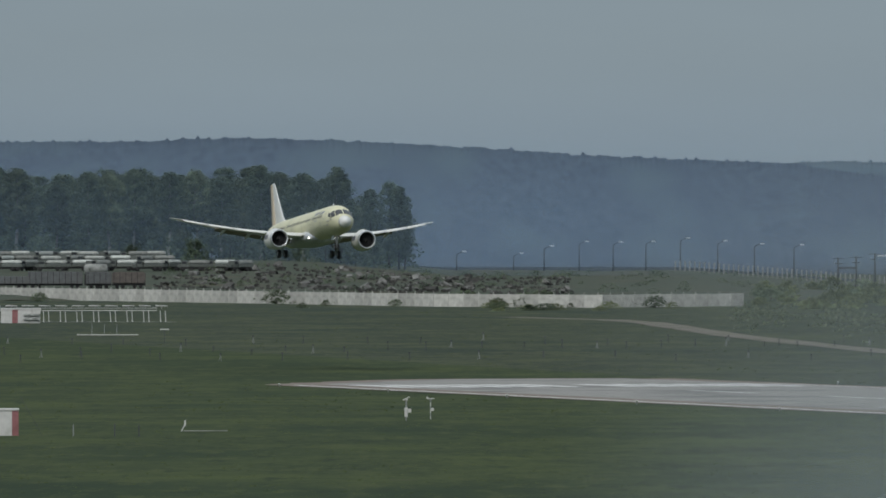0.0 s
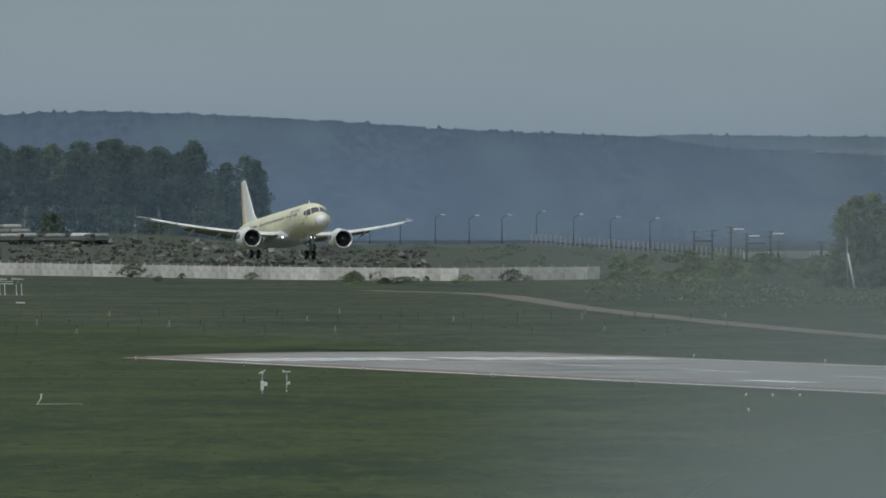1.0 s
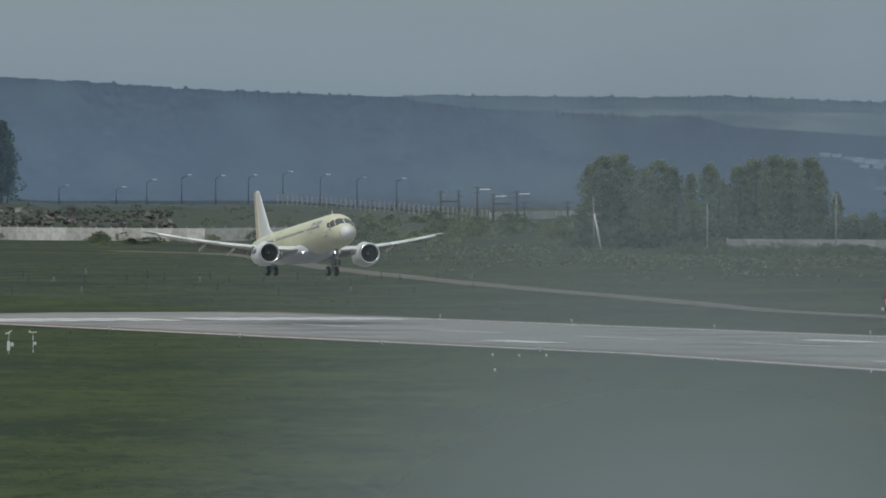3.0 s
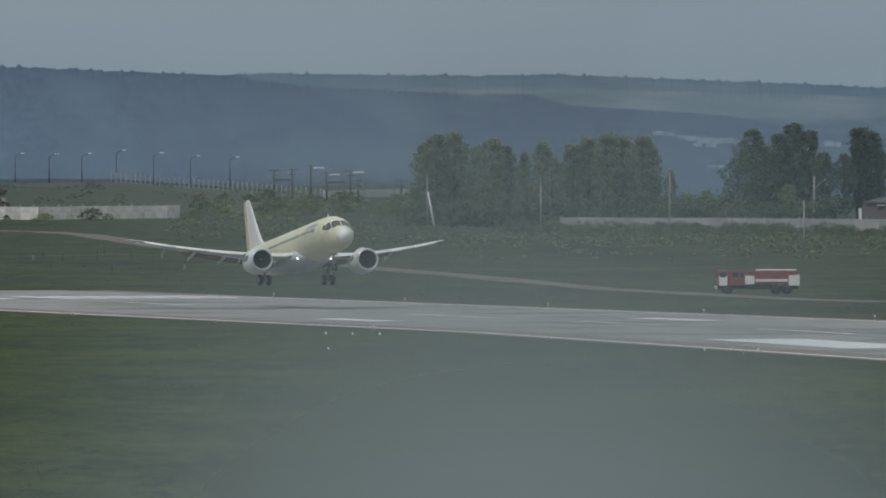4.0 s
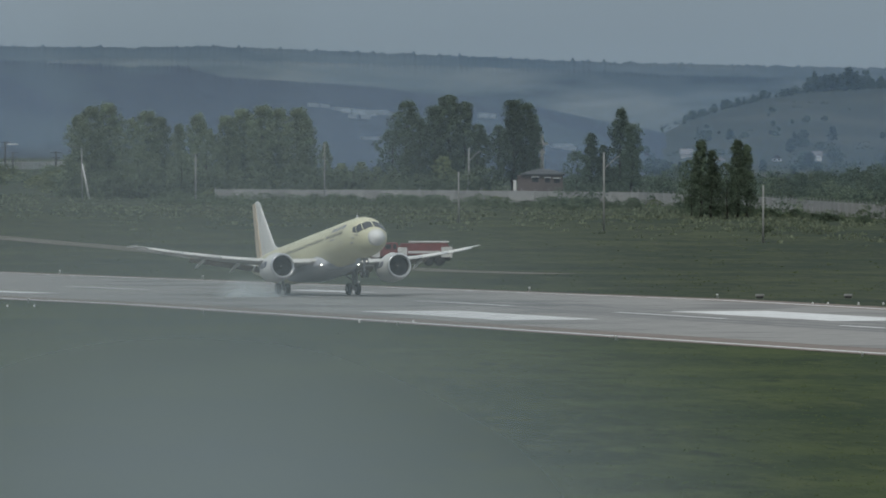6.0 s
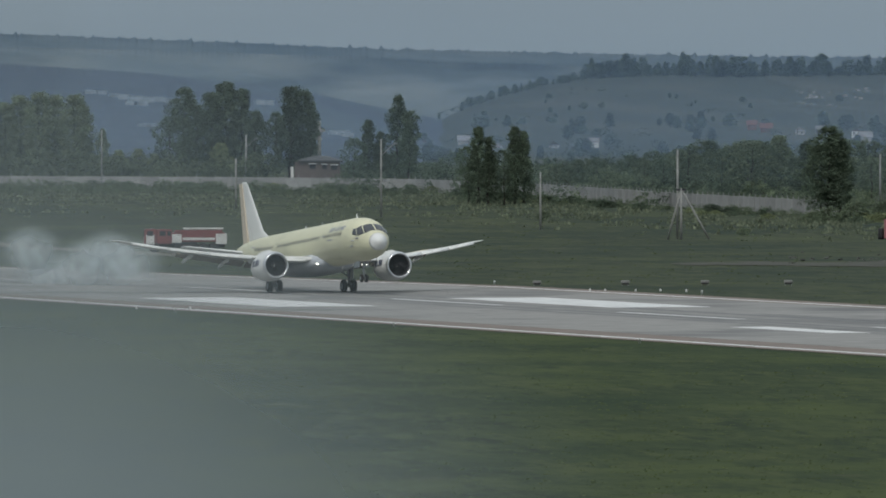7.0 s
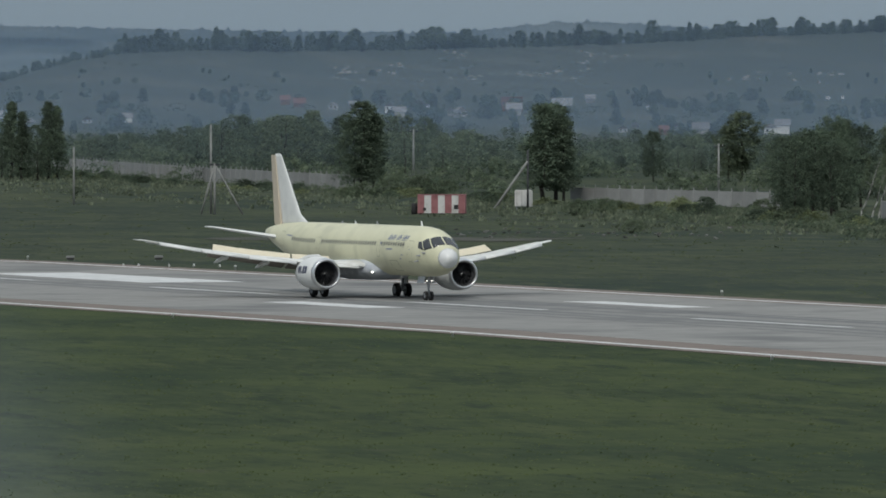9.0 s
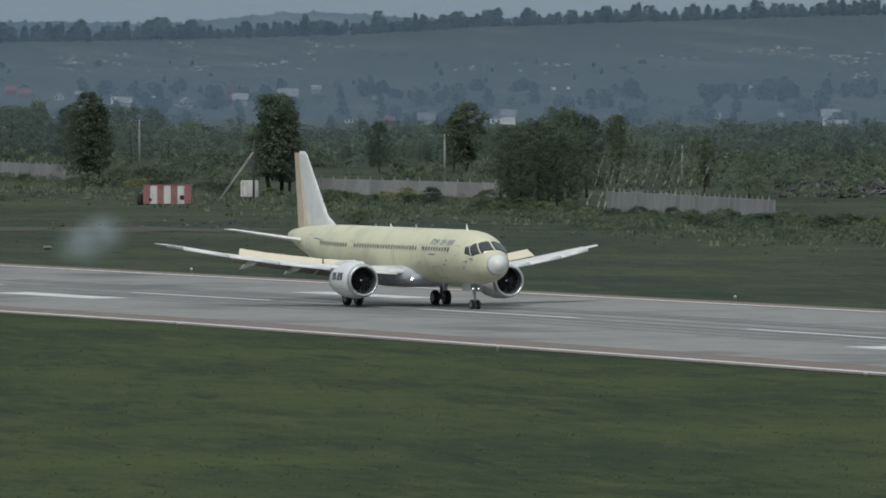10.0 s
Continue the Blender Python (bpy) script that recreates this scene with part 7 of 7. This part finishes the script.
# ---- smoke and foreground blur ----
def vapour(name, colour, peak, axes=("X", "Z"), power=1.5, grain=0.8, through_glow=0.0):
    """Thin smoke, and the foreground blur: it lets light through, more so towards its rim, in uneven wisps."""
    m = bpy.data.materials.new(name)
    m.use_nodes = True
    nt = m.node_tree
    nt.nodes.clear()
    out = nt.nodes.new("ShaderNodeOutputMaterial")
    co = nt.nodes.new("ShaderNodeTexCoord")
    sep = nt.nodes.new("ShaderNodeSeparateXYZ")
    nt.links.new(co.outputs["Object"], sep.inputs[0])

    def mth(op, a, b=None):
        nd = nt.nodes.new("ShaderNodeMath")
        nd.operation = op
        for i, v in enumerate((a, b)):
            if v is None:
                continue
            if isinstance(v, (int, float)):
                nd.inputs[i].default_value = v
            else:
                nt.links.new(v, nd.inputs[i])
        return nd.outputs[0]
    r2 = mth("ADD", mth("MULTIPLY", sep.outputs["X"], sep.outputs["X"]), mth("MULTIPLY", sep.outputs["Z"], sep.outputs["Z"]))
    fall = mth("POWER", mth("MAXIMUM", mth("SUBTRACT", 1.0, r2), 0.0), power)
    nz = nt.nodes.new("ShaderNodeTexNoise")
    nz.inputs["Scale"].default_value = 2.2
    nz.inputs["Detail"].default_value = 4
    oi = nt.nodes.new("ShaderNodeObjectInfo")
    add = nt.nodes.new("ShaderNodeVectorMath")
    add.operation = "ADD"
    nt.links.new(co.outputs["Object"], add.inputs[0])
    cx = nt.nodes.new("ShaderNodeCombineXYZ")
    nt.links.new(mth("MULTIPLY", oi.outputs["Random"], 40.0), cx.inputs[1])
    nt.links.new(cx.outputs[0], add.inputs[1])
    nt.links.new(add.outputs[0], nz.inputs["Vector"])
    wisp = nt.nodes.new("ShaderNodeMapRange")
    wisp.inputs["From Min"].default_value, wisp.inputs["From Max"].default_value = 0.3, 0.7
    wisp.inputs["To Min"].default_value, wisp.inputs["To Max"].default_value = 1 - grain, 1.0
    nt.links.new(nz.outputs[0], wisp.inputs[0])
    alpha = mth("MULTIPLY", mth("MULTIPLY", fall, wisp.outputs[0]), peak)
    df = nt.nodes.new("ShaderNodeBsdfDiffuse")
    df.inputs["Color"].default_value = (*colour, 1)
    tr = nt.nodes.new("ShaderNodeBsdfTransparent")
    mx = nt.nodes.new("ShaderNodeMixShader")
    nt.links.new(alpha, mx.inputs[0])
    nt.links.new(tr.outputs[0], mx.inputs[1])
    if through_glow:
        tl = nt.nodes.new("ShaderNodeBsdfTranslucent")
        tl.inputs["Color"].default_value = (*colour, 1)
        both = nt.nodes.new("ShaderNodeMixShader")
        both.inputs[0].default_value = through_glow
        nt.links.new(df.outputs[0], both.inputs[1])
        nt.links.new(tl.outputs[0], both.inputs[2])
        nt.links.new(both.outputs[0], mx.inputs[2])
    else:
        nt.links.new(df.outputs[0], mx.inputs[2])
    nt.links.new(mx.outputs[0], out.inputs[0])
    return m


M_SMOKE = vapour("tyre_smoke", (0.50, 0.57, 0.595), 0.88, power=1.6, grain=0.5)
M_BLUR = vapour("ground_mist", (0.380, 0.443, 0.480), 0.86, power=1.7, grain=0.06, through_glow=0.5)


def puff_mesh(name, material, depth=0.3, n=20, rings=5):
    """A shallow billow, open at the back."""
    bm = bmesh.new()
    prev = None
    tip = bm.verts.new((0, -depth, 0))
    for j in range(1, rings + 1):
        r = j / rings
        ring = [bm.verts.new((r * math.cos(2 * math.pi * i / n), -depth * (1 - r * r), r * math.sin(2 * math.pi * i / n))) for i in range(n)]
        for i in range(n):
            if prev:
                bm.faces.new((prev[i], prev[(i + 1) % n], ring[(i + 1) % n], ring[i]))
            else:
                bm.faces.new((tip, ring[(i + 1) % n], ring[i]))
        prev = ring
    me = bpy.data.meshes.new(name)
    bm.to_mesh(me)
    bm.free()
    me.materials.append(material)
    me.shade_smooth()
    return me


M_WISP = vapour("thin_tyre_smoke", (0.42, 0.51, 0.56), 0.38, power=1.9, grain=0.7)
PUFF = puff_mesh("smoke_puff", M_SMOKE)
WISP = puff_mesh("smoke_wisp", M_WISP)
rng = random.Random(4)
PUFFS = []
# bearing, dip, spread across, spread up, count, radius, first seen, drift across, rise
for g, dip, base, sx, sz, n, rad, t0, drift, rise_by in (
        (2040, 372, 372, 10, 3, 1, 4.6, 5.75, 12, 2.0), (2070, 378, 372, 10, 3, 1, 4.2, 5.78, 12, 1.2), (2180, 362, 376, 14, 4, 1, 4.2, 6.12, 4, 1.6), (2222, 368, 376, 14, 4, 1, 4.0, 6.2, 4, 1.4), (2130, 364, 376, 14, 4, 1, 3.8, 5.95, 4, 0.8),
        (3412, 412, 452, 8, 6, 1, 2.9, 9.02, 54, 1.5), (3432, 404, 452, 8, 6, 1, 2.6, 9.06, 58, 1.8)):
    d = EYE * 19955 / base
    for i in range(n):
        a, b = rng.gauss(0, 0.55), rng.gauss(0, 0.55)
        p = polar(g + a * sx, d + rng.uniform(-3, 3))
        p.z = EYE - (dip - b * sz) * d / 19955
        s = rad * rng.uniform(0.75, 1.3)
        ob = new("smoke_puff", PUFF if t0 < 8 else WISP)
        ob.matrix_basis = stand(p, rng.uniform(-15, 15)) @ Matrix.Diagonal((s, s, s * rng.uniform(0.7, 1.0), 1))
        tagged(ob, "thin pale puff of tyre smoke over the runway", "smoke", "tyre smoke", kind="stuff")
        across = Vector((math.cos((g - 784) / 19955), -math.sin((g - 784) / 19955), 0)) * (drift * d / 19955)
        PUFFS.append((ob, p, t0, across, rise_by * rng.uniform(0.6, 1.4), math.degrees(math.atan2(-p.x, p.y)) + rng.uniform(-15, 15)))

# added translucent sheet standing in for something out of focus near the lens
me = puff_mesh("ground_mist", M_BLUR, 0.25, 32, 8)
ob = new("ground_mist", me)
p = polar(1950, 450, 0.0)
p.z = EYE - 900 * 450 / 19955
ob.matrix_basis = stand(p) @ Matrix.Diagonal((1250 * 450 / 19955, 4, 790 * 450 / 19955, 1))
tagged(ob, "soft grey out-of-focus foreground blur before the near grass", "mist", kind="stuff")
# a wider, fainter sheet added to carry the foreground blur up over runway and trees
M_VEIL = vapour("thin_dust_veil", (0.42, 0.49, 0.53), 0.22, power=1.3, grain=0.06, through_glow=0.5)
ob = new("dust_veil", puff_mesh("dust_veil", M_VEIL, 0.25, 32, 8))
p = polar(1890, 480, 0.0)
p.z = EYE - 250 * 480 / 19955
ob.matrix_basis = stand(p) @ Matrix.Diagonal((980 * 480 / 19955, 4, 520 * 480 / 19955, 1))
tagged(ob, "faint wide foreground blur before the runway and trees", "haze", kind="stuff")


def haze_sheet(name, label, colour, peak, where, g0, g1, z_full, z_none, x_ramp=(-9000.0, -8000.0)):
    """A see-through sheet standing in for haze at where(g) metres, thinning out upwards and across x_ramp."""
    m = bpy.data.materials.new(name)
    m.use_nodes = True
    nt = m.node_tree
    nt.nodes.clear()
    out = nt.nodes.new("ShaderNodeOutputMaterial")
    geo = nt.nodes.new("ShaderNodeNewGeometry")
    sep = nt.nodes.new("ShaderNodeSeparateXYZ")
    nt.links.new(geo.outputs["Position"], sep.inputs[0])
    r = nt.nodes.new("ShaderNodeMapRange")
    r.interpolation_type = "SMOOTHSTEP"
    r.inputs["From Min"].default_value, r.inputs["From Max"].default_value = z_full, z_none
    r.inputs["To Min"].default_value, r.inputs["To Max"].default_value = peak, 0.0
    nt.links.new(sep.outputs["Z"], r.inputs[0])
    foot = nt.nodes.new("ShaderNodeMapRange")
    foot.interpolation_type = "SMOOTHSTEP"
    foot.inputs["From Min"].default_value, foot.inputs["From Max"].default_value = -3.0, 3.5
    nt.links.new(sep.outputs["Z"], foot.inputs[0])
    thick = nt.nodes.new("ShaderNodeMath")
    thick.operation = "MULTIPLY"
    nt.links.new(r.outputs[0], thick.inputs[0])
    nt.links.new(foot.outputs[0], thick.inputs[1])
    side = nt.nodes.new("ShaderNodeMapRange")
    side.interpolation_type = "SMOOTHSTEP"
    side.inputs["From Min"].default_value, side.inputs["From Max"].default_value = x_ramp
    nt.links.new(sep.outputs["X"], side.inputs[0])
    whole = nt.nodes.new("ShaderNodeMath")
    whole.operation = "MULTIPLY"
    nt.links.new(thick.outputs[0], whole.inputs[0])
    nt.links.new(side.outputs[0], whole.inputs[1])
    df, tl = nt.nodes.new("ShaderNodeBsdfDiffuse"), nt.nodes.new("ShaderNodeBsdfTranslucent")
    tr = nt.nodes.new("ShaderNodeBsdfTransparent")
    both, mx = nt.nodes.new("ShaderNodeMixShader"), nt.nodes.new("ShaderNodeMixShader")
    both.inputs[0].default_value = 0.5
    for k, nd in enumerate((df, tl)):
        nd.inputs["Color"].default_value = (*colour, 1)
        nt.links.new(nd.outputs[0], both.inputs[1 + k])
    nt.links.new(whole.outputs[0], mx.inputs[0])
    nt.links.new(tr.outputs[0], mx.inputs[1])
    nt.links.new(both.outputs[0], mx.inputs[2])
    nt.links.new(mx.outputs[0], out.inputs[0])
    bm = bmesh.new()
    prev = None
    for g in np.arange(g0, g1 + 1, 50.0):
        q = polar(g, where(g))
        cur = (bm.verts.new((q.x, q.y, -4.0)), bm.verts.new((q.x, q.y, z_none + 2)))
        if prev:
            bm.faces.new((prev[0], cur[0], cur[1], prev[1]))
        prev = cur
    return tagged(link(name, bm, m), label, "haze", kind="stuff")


# three added sheets tint what lies behind them, in place of hazy air
haze_sheet("hill_haze", "blue see-through sheet standing in for haze before the hills", (0.30, 0.435, 0.64), 0.36, lambda g: ridge_near(g) - 55, -3500, 8500, 8.0, 72.0)
haze_sheet("field_haze", "thin see-through sheet standing in for haze over the far field", (0.33, 0.44, 0.55), 0.11, lambda g: 1962.0, 800, 7000, 9.0, 24.0, (20.0, 115.0))
haze_sheet("grove_haze", "thin blue sheet standing in for haze before the birch grove", (0.31, 0.44, 0.60), 0.20, lambda g: 3042.0, -1500, 1700, 14.0, 46.0, (125.0, 5.0))


# ---- what moves ----
def motions():
    walk(AIRLINER, [(t, pose(x, y, z, float(np.interp(t, [0, 2, 4.5, 6.0, 8.0, 9.5], [-0.9, -0.7, -0.1, -0.15, -0.3, -0.55])), -nose_up, head - 90)) for t, x, y, z, head, nose_up in LANDING])
    # the wings flex up in flight and settle on the ground
    for wing, sg in WINGS:
        root = Matrix.Translation((0, sg * 1.9, 2.6))
        walk(wing, [(t, root @ pose(0, 0, 0, sg * up) @ root.inverted()) for t, up in ((0.0, 1.1), (5.0, 1.0), (6.0, 0.7), (7.0, -0.2), (8.0, -1.0), (9.0, -1.7), (10.0, -1.8))])
    for ob, base in SPOILERS:
        walk(ob, [(t, base @ pose(0, 0, 0, 0, up, 0)) for t, up in ((0.0, 0), (8.2, 0), (8.5, 3), (8.9, 27), (9.2, 32), (10.0, 32))])

    # the fire engine creeps forward late in the landing
    here = FIRE_ENGINE.matrix_basis.copy()
    walk(FIRE_ENGINE, [(t, here @ pose(-x, 0, 0)) for t, x in ((0.0, 0), (4.6, 0), (5.5, 0.15), (7.0, 0.6), (7.5, 0.95), (8.5, 2.0), (10.0, 4.5))])
    # smoke bursts up from the tyres' touch, then spreads and drifts
    for ob, p, t0, across, up, turn in PUFFS:
        low = Vector((p.x, p.y, -6.0))
        rows = [(0.0, low), (t0 - 0.05, low), (t0 + 0.3, p), (t0 + 1.0, p + across + Vector((0, 0, up))), (10.0 if t0 < 8 else 10.0, p + across * (2.6 if t0 < 8 else 1.0) + Vector((0, 0, up * (2.4 if t0 < 8 else 1.0))))]
        if t0 > 8:
            rows = rows[:3] + rows[4:]
        walk(ob, [(t, Matrix.Translation(q) @ pose(0, 0, 0, 0, 0, turn)) for t, q in rows])


motions()
